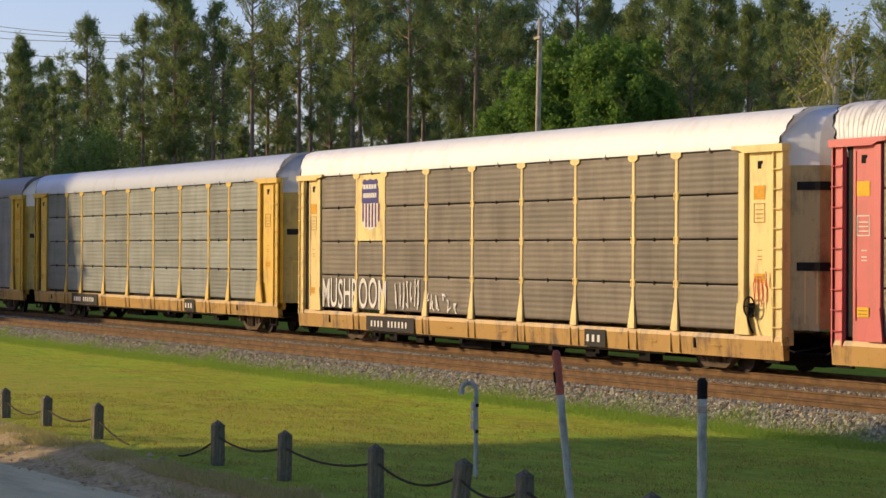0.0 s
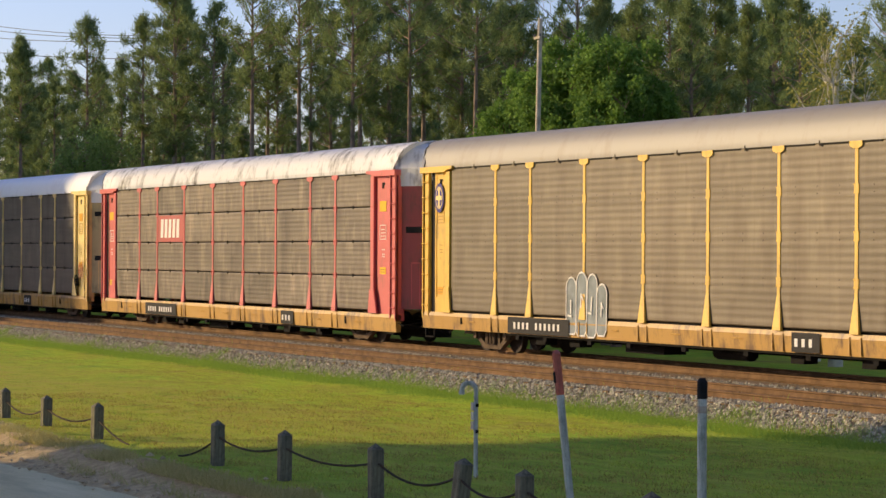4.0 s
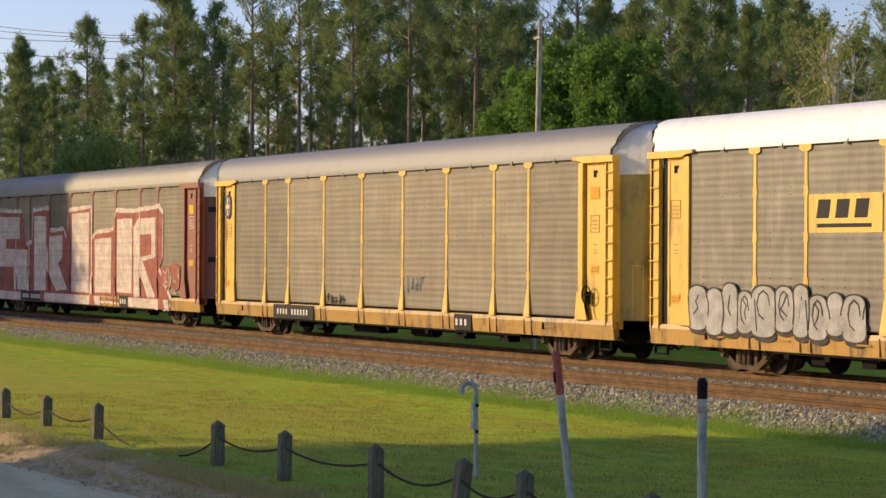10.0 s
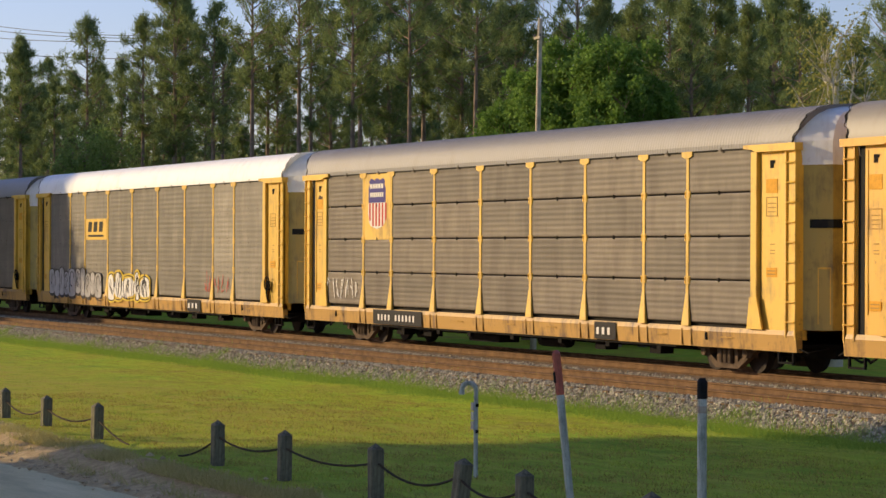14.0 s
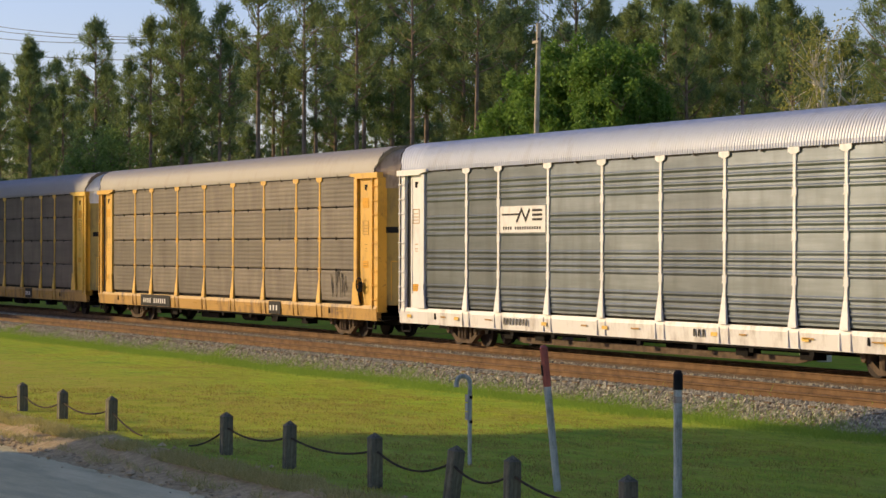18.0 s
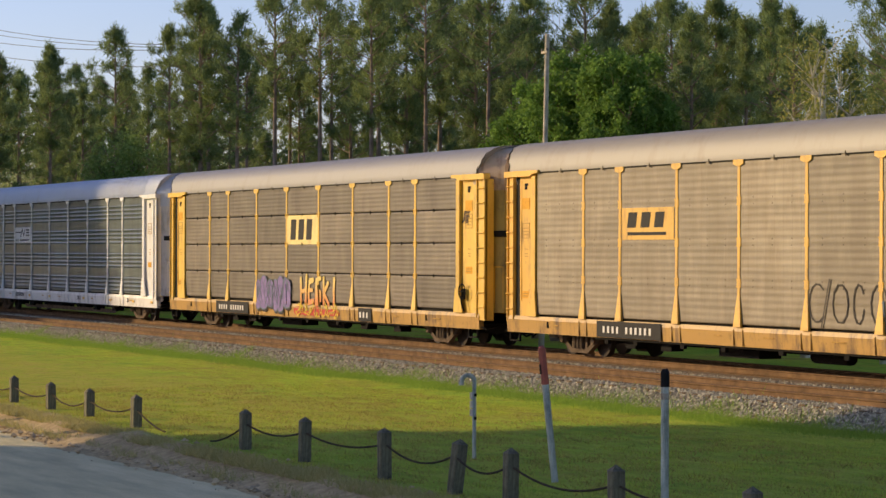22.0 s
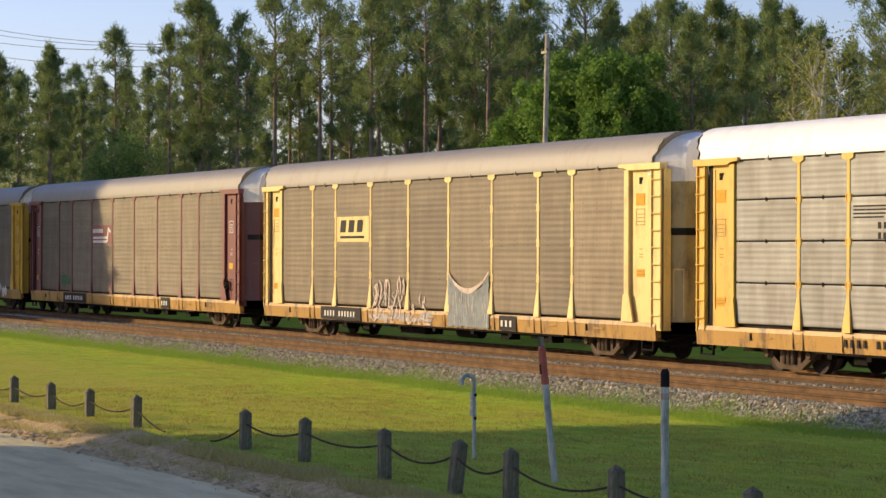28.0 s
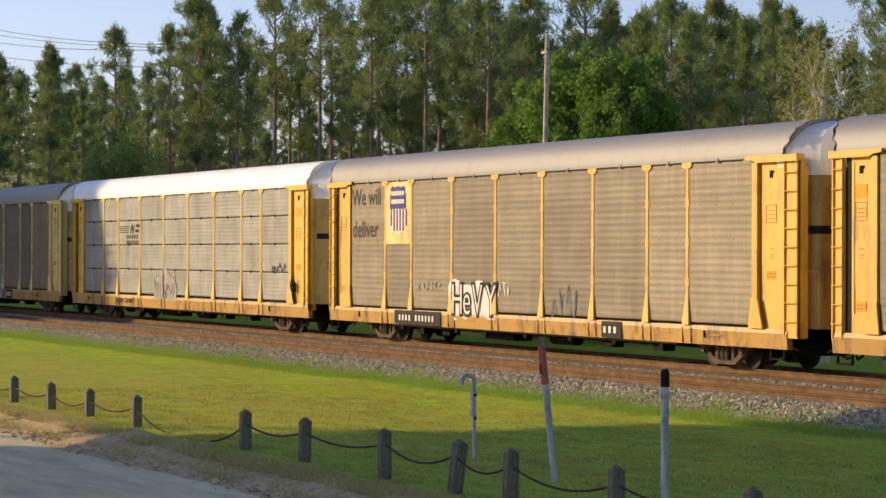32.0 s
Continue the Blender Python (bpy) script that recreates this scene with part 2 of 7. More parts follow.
def foliage(name, lo, hi, back, patch=0.4, scale=0.6):
    m, nt, b = nodes_of(name)
    isl = nt.nodes.new("ShaderNodeNewGeometry").outputs["Random Per Island"]
    n = noise_tex(nt, coords(nt), scale, 3) if patch < 0.5 else noise_tex(nt, coords(nt, (0.45, 1.4, 1)), scale, 7, 0.75)
    f = math_node(nt, "ADD", math_node(nt, "MULTIPLY", isl, 1 - patch), math_node(nt, "MULTIPLY", n, patch))
    col = ramp(nt, f, [(0.2, lo), (0.8, hi)] if patch < 0.5 else [(0.34, lo), (0.62, hi)])
    rnd = nt.nodes.new("ShaderNodeObjectInfo").outputs["Random"]
    col = mix(nt, math_node(nt, "MULTIPLY", rnd, 0.45), col, back)
    link(nt, col, b.inputs["Base Color"])
    b.inputs["Roughness"].default_value = 0.75
    b.inputs["Specular IOR Level"].default_value = 0.2
    tr = nt.nodes.new("ShaderNodeBsdfTranslucent")
    link(nt, col, tr.inputs[0])
    mx = nt.nodes.new("ShaderNodeMixShader")
    mx.inputs[0].default_value = 0.42
    link(nt, b.outputs[0], mx.inputs[1])
    link(nt, tr.outputs[0], mx.inputs[2])
    link(nt, mx.outputs[0], nt.nodes["Material Output"].inputs[0])
    return m


NEEDLES = foliage("pine_needles", (0.11, 0.18, 0.075), (0.34, 0.41, 0.15), (0.25, 0.29, 0.10))
LEAVES = foliage("green_leaves", (0.10, 0.20, 0.035), (0.24, 0.38, 0.08), (0.16, 0.27, 0.05))
YELLOW_LEAVES = foliage("yellowish_leaves", (0.24, 0.26, 0.06), (0.45, 0.42, 0.12), (0.34, 0.34, 0.09))
# scrub kept pale: haze over the wood is put into its colour
SCRUB = foliage("scrub_leaves", (0.24, 0.30, 0.11), (0.45, 0.48, 0.22), (0.39, 0.38, 0.19))
# leaves lightened in the colour itself, to offset shade on the edge trees
LIFTED_LEAVES = foliage("shade_lifted_leaves", (0.19, 0.29, 0.07), (0.36, 0.46, 0.14), (0.28, 0.37, 0.10))
TUFTS = foliage("green_tufts", (0.17, 0.31, 0.04), (0.35, 0.50, 0.08), (0.28, 0.38, 0.07))
BLADES = foliage("grass_blades", (0.15, 0.29, 0.03), (0.64, 0.66, 0.10), (0.48, 0.50, 0.08), 0.65, 1.7)


DRY_BLADES = foliage("dry_blades", (0.20, 0.18, 0.04), (0.52, 0.42, 0.11), (0.40, 0.33, 0.08), 0.5, 1.7)
DRY_TUFTS = foliage("dry_tufts", (0.32, 0.29, 0.11), (0.58, 0.48, 0.22), (0.44, 0.42, 0.13))


def ground_material():
    m, nt, b = nodes_of("lawn")
    v = coords(nt)
    big = noise_tex(nt, coords(nt, (0.8, 1.0, 1)), 0.34, 7, 0.7)
    col = ramp(nt, big, [(0.34, (0.28, 0.48, 0.04)), (0.46, (0.46, 0.58, 0.045)), (0.56, (0.48, 0.50, 0.05)), (0.66, (0.38, 0.33, 0.06))])
    fine = noise_tex(nt, v, 9, 6, 0.7)
    col = mix(nt, 0.5, col, ramp(nt, fine, [(0.3, (0.8, 0.8, 0.8)), (0.7, (1, 1, 1))]), "MULTIPLY")
    sep = nt.nodes.new("ShaderNodeSeparateXYZ")
    link(nt, v, sep.inputs[0])
    # drier, browner turf on the lane's half of the lawn
    turf = math_node(nt, "MULTIPLY_ADD", math_node(nt, "ADD", sep.outputs[1], math_node(nt, "MULTIPLY", noise_tex(nt, v, 0.28, 6, 0.65), 7.0)), -0.1)
    nt.nodes[-1].inputs[2].default_value = 0.0
    worn = ramp(nt, turf, [(0.50, (0, 0, 0)), (0.80, (0.9, 0.9, 0.9))])
    # brown tones fade and green takes over towards the near end
    far_part = ramp(nt, math_node(nt, "MULTIPLY_ADD", sep.outputs[0], -0.05), [(0.15, (0.2, 0.2, 0.2)), (0.45, (1, 1, 1))])
    nt.nodes[-2].inputs[2].default_value = -1.7
    worn = mix(nt, 1.0, worn, far_part, "MULTIPLY")
    green = ramp(nt, noise_tex(nt, coords(nt, (0.7, 1.3, 1)), 1.1, 6, 0.7), [(0.34, (0.18, 0.34, 0.035)), (0.5, (0.36, 0.50, 0.05)), (0.66, (0.46, 0.49, 0.08))])
    col = mix(nt, math_node(nt, "MULTIPLY", math_node(nt, "SUBTRACT", 1.0, far_part), 0.9), col, green)
    mottle = ramp(nt, noise_tex(nt, coords(nt, (0.5, 1.5, 1)), 2.4, 7, 0.78), [(0.36, (0.56, 0.56, 0.56)), (0.60, (1.0, 1.0, 1.0))])
    col = mix(nt, 0.8, col, mottle, "MULTIPLY")
    col = mix(nt, worn, col, ramp(nt, noise_tex(nt, v, 1.3, 7, 0.72), [(0.36, (0.24, 0.32, 0.03)), (0.5, (0.42, 0.43, 0.045)), (0.66, (0.44, 0.36, 0.07))]))
    # bare sandy strip along the road's edge
    wob = math_node(nt, "MULTIPLY", noise_tex(nt, v, 0.9, 4, 0.6), 1.6)
    yy = math_node(nt, "ADD", sep.outputs[1], wob)
    dirt = ramp(nt, math_node(nt, "MULTIPLY_ADD", yy, 0.1), [(0.0, (1, 1, 1)), (0.06, (0, 0, 0))])
    nt.nodes[-2].inputs[2].default_value = 1.70
    # grass again beyond the lane
    yard = ramp(nt, math_node(nt, "MULTIPLY_ADD", yy, 0.1), [(0.0, (0, 0, 0)), (0.1, (1, 1, 1))])
    nt.nodes[-2].inputs[2].default_value = 2.85
    dirt = mix(nt, 1.0, dirt, yard, "MULTIPLY")
    sand = ramp(nt, noise_tex(nt, v, 6, 6, 0.7), [(0.3, (0.34, 0.235, 0.11)), (0.7, (0.68, 0.51, 0.27))])
    col = mix(nt, dirt, col, sand)
    link(nt, col, b.inputs["Base Color"])
    b.inputs["Roughness"].default_value = 0.95
    b.inputs["Specular IOR Level"].default_value = 0.1
    bump(nt, fine, 0.4, 0.04, b)
    return m


def speckled(name, lo, hi, scale):
    m, nt, b = nodes_of(name)
    v = coords(nt)
    isl = nt.nodes.new("ShaderNodeNewGeometry").outputs["Random Per Island"]
    f = math_node(nt, "ADD", math_node(nt, "MULTIPLY", isl, 0.65), math_node(nt, "MULTIPLY", noise_tex(nt, v, scale, 4), 0.35))
    link(nt, ramp(nt, f, [(0.15, lo), (0.85, hi)]), b.inputs["Base Color"])
    b.inputs["Roughness"].default_value = 0.9
    bump(nt, noise_tex(nt, v, scale * 2, 4), 0.4, 0.02, b)
    return m


def sandy_road():
    """Worn grey lane with pale sand drifted over it, in long patches along its way."""
    m, nt, b = nodes_of("sandy_road")
    v = coords(nt)
    drift = noise_tex(nt, coords(nt, (0.35, 1.6, 1)), 0.8, 6, 0.68)
    col = ramp(nt, drift, [(0.36, (0.60, 0.51, 0.26)), (0.52, (0.77, 0.65, 0.34)), (0.66, (0.90, 0.76, 0.42))])
    grit = ramp(nt, noise_tex(nt, v, 40, 5, 0.7), [(0.3, (0.74, 0.73, 0.72)), (0.65, (1, 1, 1))])
    link(nt, mix(nt, 1.0, col, grit, "MULTIPLY"), b.inputs["Base Color"])
    b.inputs["Roughness"].default_value = 0.95
    bump(nt, noise_tex(nt, v, 14, 6, 0.7), 0.5, 0.03, b)
    return m


LAWN = ground_material()
STONES = speckled("ballast_stone", (0.13, 0.11, 0.07), (0.70, 0.62, 0.42), 12)
BED = speckled("ballast_bed", (0.12, 0.080, 0.045), (0.30, 0.205, 0.115), 25)
CLOD = speckled("dry_clods", (0.30, 0.215, 0.11), (0.64, 0.49, 0.28), 9)
ASPHALT = sandy_road()


# ---- mesh building ----
class Shape:
    """Collects vertices and faces of one part."""

    def __init__(self):
        self.v, self.f = [], []

    def add(self, verts, faces):
        k = len(self.v)
        self.v += [tuple(p) for p in verts]
        self.f += [tuple(i + k for i in q) for q in faces]
        return self

    def box(self, x0, x1, y0, y1, z0, z1, bevel=0.0):
        if bevel <= 0:
            return self.add([(x0, y0, z0), (x1, y0, z0), (x1, y1, z0), (x0, y1, z0), (x0, y0, z1), (x1, y0, z1), (x1, y1, z1), (x0, y1, z1)],
                            [(0, 3, 2, 1), (4, 5, 6, 7), (0, 1, 5, 4), (1, 2, 6, 5), (2, 3, 7, 6), (3, 0, 4, 7)])
        b = bevel
        ring = [(x0 + b, y0), (x1 - b, y0), (x1, y0 + b), (x1, y1 - b), (x1 - b, y1), (x0 + b, y1), (x0, y1 - b), (x0, y0 + b)]
        return self.prism(ring, z0, z1)

    def prism(self, ring, z0, z1, top=1.0, cx=0.0, cy=0.0):
        n = len(ring)
        vs = [(x, y, z0) for x, y in ring] + [(cx + (x - cx) * top, cy + (y - cy) * top, z1) for x, y in ring]
        return self.add(vs, [tuple(range(n - 1, -1, -1)), tuple(range(n, 2 * n))] + [(i, (i + 1) % n, n + (i + 1) % n, n + i) for i in range(n)])

    def plate(self, ring, y0, y1):
        """A flat outline in x and z, between the depths y0 (front) and y1."""
        n = len(ring)
        vs = [(x, y0, z) for x, z in ring] + [(x, y1, z) for x, z in ring]
        return self.add(vs, [tuple(range(n)), tuple(range(2 * n - 1, n - 1, -1))] + [(i, n + i, n + (i + 1) % n, (i + 1) % n) for i in range(n)])

    def tube(self, p0, p1, r0, r1=None, n=8, caps=True):
        r1 = r0 if r1 is None else r1
        p0, p1 = Vector(p0), Vector(p1)
        d = (p1 - p0).normalized()
        a = d.orthogonal().normalized()
        b = d.cross(a)
        vs = []
        for p, r in ((p0, r0), (p1, r1)):
            vs += [p + (a * math.cos(2 * math.pi * i / n) + b * math.sin(2 * math.pi * i / n)) * r for i in range(n)]
        fs = [(i, (i + 1) % n, n + (i + 1) % n, n + i) for i in range(n)]
        if caps:
            fs += [tuple(range(n - 1, -1, -1)), tuple(range(n, 2 * n))]
        return self.add(vs, fs)

    def path(self, pts, r, n=6):
        """One bent rod swept through the points."""
        pts = [Vector(p) for p in pts]
        dirs = [(pts[min(i + 1, len(pts) - 1)] - pts[max(i - 1, 0)]).normalized() for i in range(len(pts))]
        a = dirs[0].orthogonal().normalized()
        vs = []
        for p, d in zip(pts, dirs):
            a = (a - d * a.dot(d)).normalized()
            b = d.cross(a)
            vs += [p + (a * math.cos(2 * math.pi * i / n) + b * math.sin(2 * math.pi * i / n)) * r for i in range(n)]
        k = (len(pts) - 1) * n
        fs = [(j * n + i, j * n + (i + 1) % n, (j + 1) * n + (i + 1) % n, (j + 1) * n + i) for j in range(len(pts) - 1) for i in range(n)]
        return self.add(vs, fs + [tuple(range(n - 1, -1, -1)), tuple(range(k, k + n))])

    def stroke(self, x0, z0, x1, z1, w, y):
        """A flat brush stroke on the car's side, square-ended."""
        d = Vector((x1 - x0, z1 - z0))
        d = d.normalized() if d.length > 1e-6 else Vector((1, 0))
        s = Vector((-d.y, d.x)) * w / 2
        e = d * w / 2
        ring = [(x0 - e.x - s.x, z0 - e.y - s.y), (x1 + e.x - s.x, z1 + e.y - s.y), (x1 + e.x + s.x, z1 + e.y + s.y), (x0 - e.x + s.x, z0 - e.y + s.y)]
        # each stroke lies a hair above the one before
        y -= 0.0007 * (len(self.v) // 8 % 14)
        return self.plate(ring, y, y + 0.003)

    def mesh(self, name, mat, smooth=False):
        me = bpy.data.meshes.new(name)
        me.from_pydata(self.v, [], self.f)
        me.materials.append(mat)
        if smooth:
            me.shade_smooth()
        me.update()
        return me


def part(name, shape, mat, parent, label="", smooth=False, at=None):
    """Links one mesh as a part under its thing; shape may be a finished mesh."""
    me = shape.mesh(name, mat, smooth) if isinstance(shape, Shape) else shape
    ob = new(name, me)
    ob.parent = parent
    if at:
        ob.location = at
    if label:
        ob["label"] = label
    return ob


def thing(name, label, category, group="", kind="", at=None):
    ob = new(name)
    ob.empty_display_size = 0.3
    if at:
        ob.location = at
    return tagged(ob, label, category, group, kind)


CACHE = {}


def shared(key, build):
    if key not in CACHE:
        CACHE[key] = build()
    return CACHE[key]


# ---- ground, road, track bed ----
GROUND_Z = -0.5


def build_ground():
    xs = [-3000, -1200, -500, -260, -180] + [-140 + 0.5 * i for i in range(281)] + [20, 60, 150, 400, 1200, 3000]
    ys = [-3000, -1000, -300, -120, -60, -40] + [-30 + 0.4 * i for i in range(63)] + [0, 6, 10, 15, 22, 40, 90, 200, 600, 1500, 3000]
    vs = []
    for y in ys:
        for x in xs:
            near = -140 <= x <= 0 and -30 < y < -5
            z = GROUND_Z
            if near:
                z += 0.05 * noise.noise(Vector((x * 0.25, y * 0.4, 0)))
                lip = math.exp(-((y + 17.7) / 0.55) ** 2)
                z += lip * (0.12 + 0.16 * noise.noise(Vector((x * 0.9, y * 1.3, 5))))
                if y < -18.2:
                    z -= 0.10 * min(1, (-18.2 - y) / 0.6)
            elif y <= -30:
                z -= 0.10
            elif y >= 6:
                z += 0.12
            vs.append((x, y, z))
    w = len(xs)
    fs = [(j * w + i, j * w + i + 1, (j + 1) * w + i + 1, (j + 1) * w + i) for j in range(len(ys) - 1) for i in range(w - 1)]
    me = bpy.data.meshes.new("ground")
    me.from_pydata(vs, [], fs)
    me.materials.append(LAWN)
    me.shade_smooth()
    tagged(new("ground", me), "mown green lawn with dry patches and a sandy edge", "lawn", kind="structure")


def build_road():
    vs, n = [], 640
    for i in range(n + 1):
        x = -140 + i * 0.25
        edge = -18.6 + 0.016 * (x + 36) + 0.30 * noise.noise(Vector((x * 0.4, 0, 3))) + 0.24 * noise.noise(Vector((x * 1.3, 0, 8))) + 0.16 * noise.noise(Vector((x * 3.7, 0, 11)))
        vs += [(x, edge, -0.598), (x, edge - 0.5, -0.575), (x, -22.0, -0.54), (x, -26.5, -0.57), (x, -26.7, -0.62)]
    fs = [(k * 5 + j, k * 5 + j + 1, k * 5 + j + 6, k * 5 + j + 5) for k in range(n) for j in range(4)]
    me = bpy.data.meshes.new("road")
    me.from_pydata(vs, [], [q[::-1] for q in fs])
    me.materials.append(ASPHALT)
    tagged(new("road", me), "grey sandy lane beside the grass bank", "road", kind="structure")


def build_bed():
    prof = [(-5.15, -0.56), (-4.35, -0.20), (-4.0, -0.166), (-2.2, -0.166), (-1.85, -0.19), (-0.75, -0.20), (0.2, -0.168), (2.8, -0.168), (4.0, -0.50)]
    s = Shape()
    xs = [-700, -300] + [-150 + 2 * i for i in range(76)] + [60, 500]
    vs = [(x, y + 0.10 * noise.noise(Vector((x * 0.3, y, 1))) * (y < -4.5), z) for x in xs for y, z in prof]
    k = len(prof)
    s.add(vs, [(i * k + j, (i + 1) * k + j, (i + 1) * k + j + 1, i * k + j + 1) for i in range(len(xs) - 1) for j in range(k - 1)])
    bed = new("track_bed", s.mesh("track_bed", BED))
    tagged(bed, "low embankment of grey crushed ballast stone under both tracks", "track bed", kind="structure")


def scatter_stones():
    """Loose ballast stones on the shoulder and between the tracks."""
    rng = np.random.default_rng(4)
    base = np.array([(1, 0, 0), (-1, 0, 0), (0, 1, 0), (0, -1, 0), (0, 0, 1), (0, 0, -1)], float)
    tri = np.array([(0, 2, 4), (2, 1, 4), (1, 3, 4), (3, 0, 4), (2, 0, 5), (1, 2, 5), (3, 1, 5), (0, 3, 5)])
    n = 72000
    u = rng.random(n)
    x = -24 - 95 * rng.random(n) ** 1.25
    y = np.where(u < 0.88, -5.25 + 1.35 * rng.random(n), -1.0 + 0.9 * rng.random(n))
    z = np.where(y < -4.35, -0.56 + (y + 5.15) * 0.45, np.where(y < -3.0, -0.20 + (np.minimum(y, -4.0) + 4.35) * 0.097, -0.178))
    keep = (y > -5.0) | (rng.random(n) < 0.35)
    x, y, z = x[keep], y[keep], z[keep]
    n = len(x)
    size = 0.018 + 0.024 * rng.random((n, 1, 1)) ** 1.5
    v = base[None] * (0.7 + 0.6 * rng.random((n, 6, 1))) * size * (0.7 + 0.6 * rng.random((n, 1, 3)))
    a = rng.random(n) * 6.28
    c, s = np.cos(a)[:, None], np.sin(a)[:, None]
    v = np.stack([v[..., 0] * c - v[..., 1] * s, v[..., 0] * s + v[..., 1] * c + 0.3 * v[..., 2], v[..., 2]], -1)
    v += np.stack([x, y, z + 0.012], -1)[:, None]
    f = (np.arange(n)[:, None, None] * 6 + tri[None]).reshape(-1, 3)
    me = bpy.data.meshes.new("ballast_stones")
    me.from_pydata(v.reshape(-1, 3), [], f)
    me.materials.append(STONES)
    tagged(new("ballast_stones", me), "loose grey and buff crushed stones beside the rails", "ballast", kind="stuff")


def build_track(cy, label, single_ties):
    track = thing("railway_track", label, "railway track", "two tracks", kind="structure", at=(0, cy, 0))
    prof = [(-0.075, -0.17), (0.075, -0.17), (0.075, -0.155), (0.012, -0.13), (0.010, -0.045), (0.036, -0.03), (0.036, -0.006), (0.028, 0), (-0.028, 0), (-0.036, -0.006), (-0.036, -0.03), (-0.010, -0.045), (-0.012, -0.13), (-0.075, -0.155)]
    n = len(prof)
    for sy in (-0.753, 0.753):
        vs = [(x, sy + y, z) for x in (-700, 500) for y, z in prof]
        s = Shape().add(vs, [(i, (i + 1) % n, n + (i + 1) % n, n + i) for i in range(n)] + [tuple(range(n)), tuple(range(2 * n - 1, n - 1, -1))])
        part("rail", s, RUST, track, "rust-brown steel rail")
    tie = Shape().box(-0.115, 0.115, -1.3, 1.3, -0.33, -0.172, 0.015)
    for sy in (-0.753, 0.753):
        tie.box(-0.1, 0.1, sy - 0.17, sy + 0.17, -0.172, -0.158)
        for sx in (-0.06, 0.06):
            tie.box(sx - 0.012, sx + 0.012, sy - 0.115, sy - 0.085, -0.16, -0.125)
            tie.box(sx - 0.012, sx + 0.012, sy + 0.085, sy + 0.115, -0.16, -0.125)
    me = tie.mesh("tie", TIE)
    rest = Shape()
    for i in range(700):
        x = -200 + i * 0.5
        if single_ties and -122 < x < -22:
            part("tie", me, TIE, track, at=(x, 0, random.uniform(-0.01, 0.01)))
        else:
            rest.box(x - 0.115, x + 0.115, -1.3, 1.3, -0.33, -0.172)
    part("far_ties", rest, TIE, track)["kind"] = "stuff"
    # anchors clipped to the rail's foot beside the ties
    an = Shape()
    for i in range(200):
        x = -122 + i * 0.5
        for dx in (-0.16, 0.16):
            an.box(x + dx - 0.02, x + dx + 0.02, -0.753 - 0.11, -0.753 + 0.1, -0.19, -0.156)
    part("rail_anchors", an, RUST, track)["kind"] = "stuff"


build_ground()
build_road()
build_bed()
scatter_stones()
build_track(-3.1, "empty rusty near track on dark wooden ties", True)
build_track(1.5, "rusty track that carries the goods train", False)

# ---- the train of covered car-carrying wagons ----
PITCH = 28.65
POSTS = (-9.05, -7.10, -4.27, -1.42, 1.42, 4.27, 7.10, 9.05)
EDGES = (-11.72, *POSTS, 11.72)
SIDE = -1.50
TOP = 4.90
ROOF_PROFILE = [(-1.53, 4.90), (-1.53, 5.00), (-1.48, 5.22), (-1.40, 5.42), (-1.27, 5.58), (-1.06, 5.69), (-0.70, 5.755), (0.0, 5.78),
                (0.70, 5.755), (1.06, 5.69), (1.27, 5.58), (1.40, 5.42), (1.48, 5.22), (1.53, 5.00), (1.53, 4.90)]


def ribbed_sheet(w, h, ribs, depth, flat):
    """A corrugated sheet with level ribs, w wide and h high, hung from its top edge."""
    p = h / ribs
    pts = []
    for i in range(ribs):
        z = i * p
        if flat > 0.8:
            # sheet with a narrow raised rib
            out = 0.0 if i % 6 < 4 else depth
            pts += [(z, depth), (z + p * 0.34, depth), (z + p * 0.68, out), (z + p * 0.84, out)]
        else:
            # soft rolled ribs
            pts += [(z + p * k / 6, depth * (0.5 + 0.5 * math.cos(2 * math.pi * k / 6))) for k in range(6)]
    pts.append((h, depth))
    vs = [(x, y, z) for z, y in pts for x in (-w / 2, w / 2)]
    fs = [(2 * i, 2 * i + 1, 2 * i + 3, 2 * i + 2) for i in range(len(pts) - 1)]
    k = len(vs)
    vs += [(-w / 2, depth + 0.02, 0), (w / 2, depth + 0.02, 0), (w / 2, depth + 0.02, h), (-w / 2, depth + 0.02, h)]
    fs += [(k + 1, k, k + 3, k + 2), (0, k, k + 1, 1), (2 * len(pts) - 2, 2 * len(pts) - 1, k + 2, k + 3)]
    return Shape().add(vs, fs)


def fine_profile():
    """The roof's arch in short steps, eased through its corners."""
    p = [Vector(q) for q in ROOF_PROFILE]
    out = [p[0]]
    for i in range(1, len(p) - 2):
        a, b, c, d = p[i - 1], p[i], p[i + 1], p[i + 2]
        for k in range(3):
            t = k / 3
            out.append(0.5 * (2 * b + (c - a) * t + (2 * a - 5 * b + 4 * c - d) * t * t + (3 * b - a - 3 * c + d) * t ** 3))
    return [tuple(q) for q in out + [p[-2], p[-1]]]


def roof_end(z):
    """Where the roof sheet ends: it overhangs further towards its crown."""
    return 13.26 + 0.46 * (z - 4.9) / 0.88


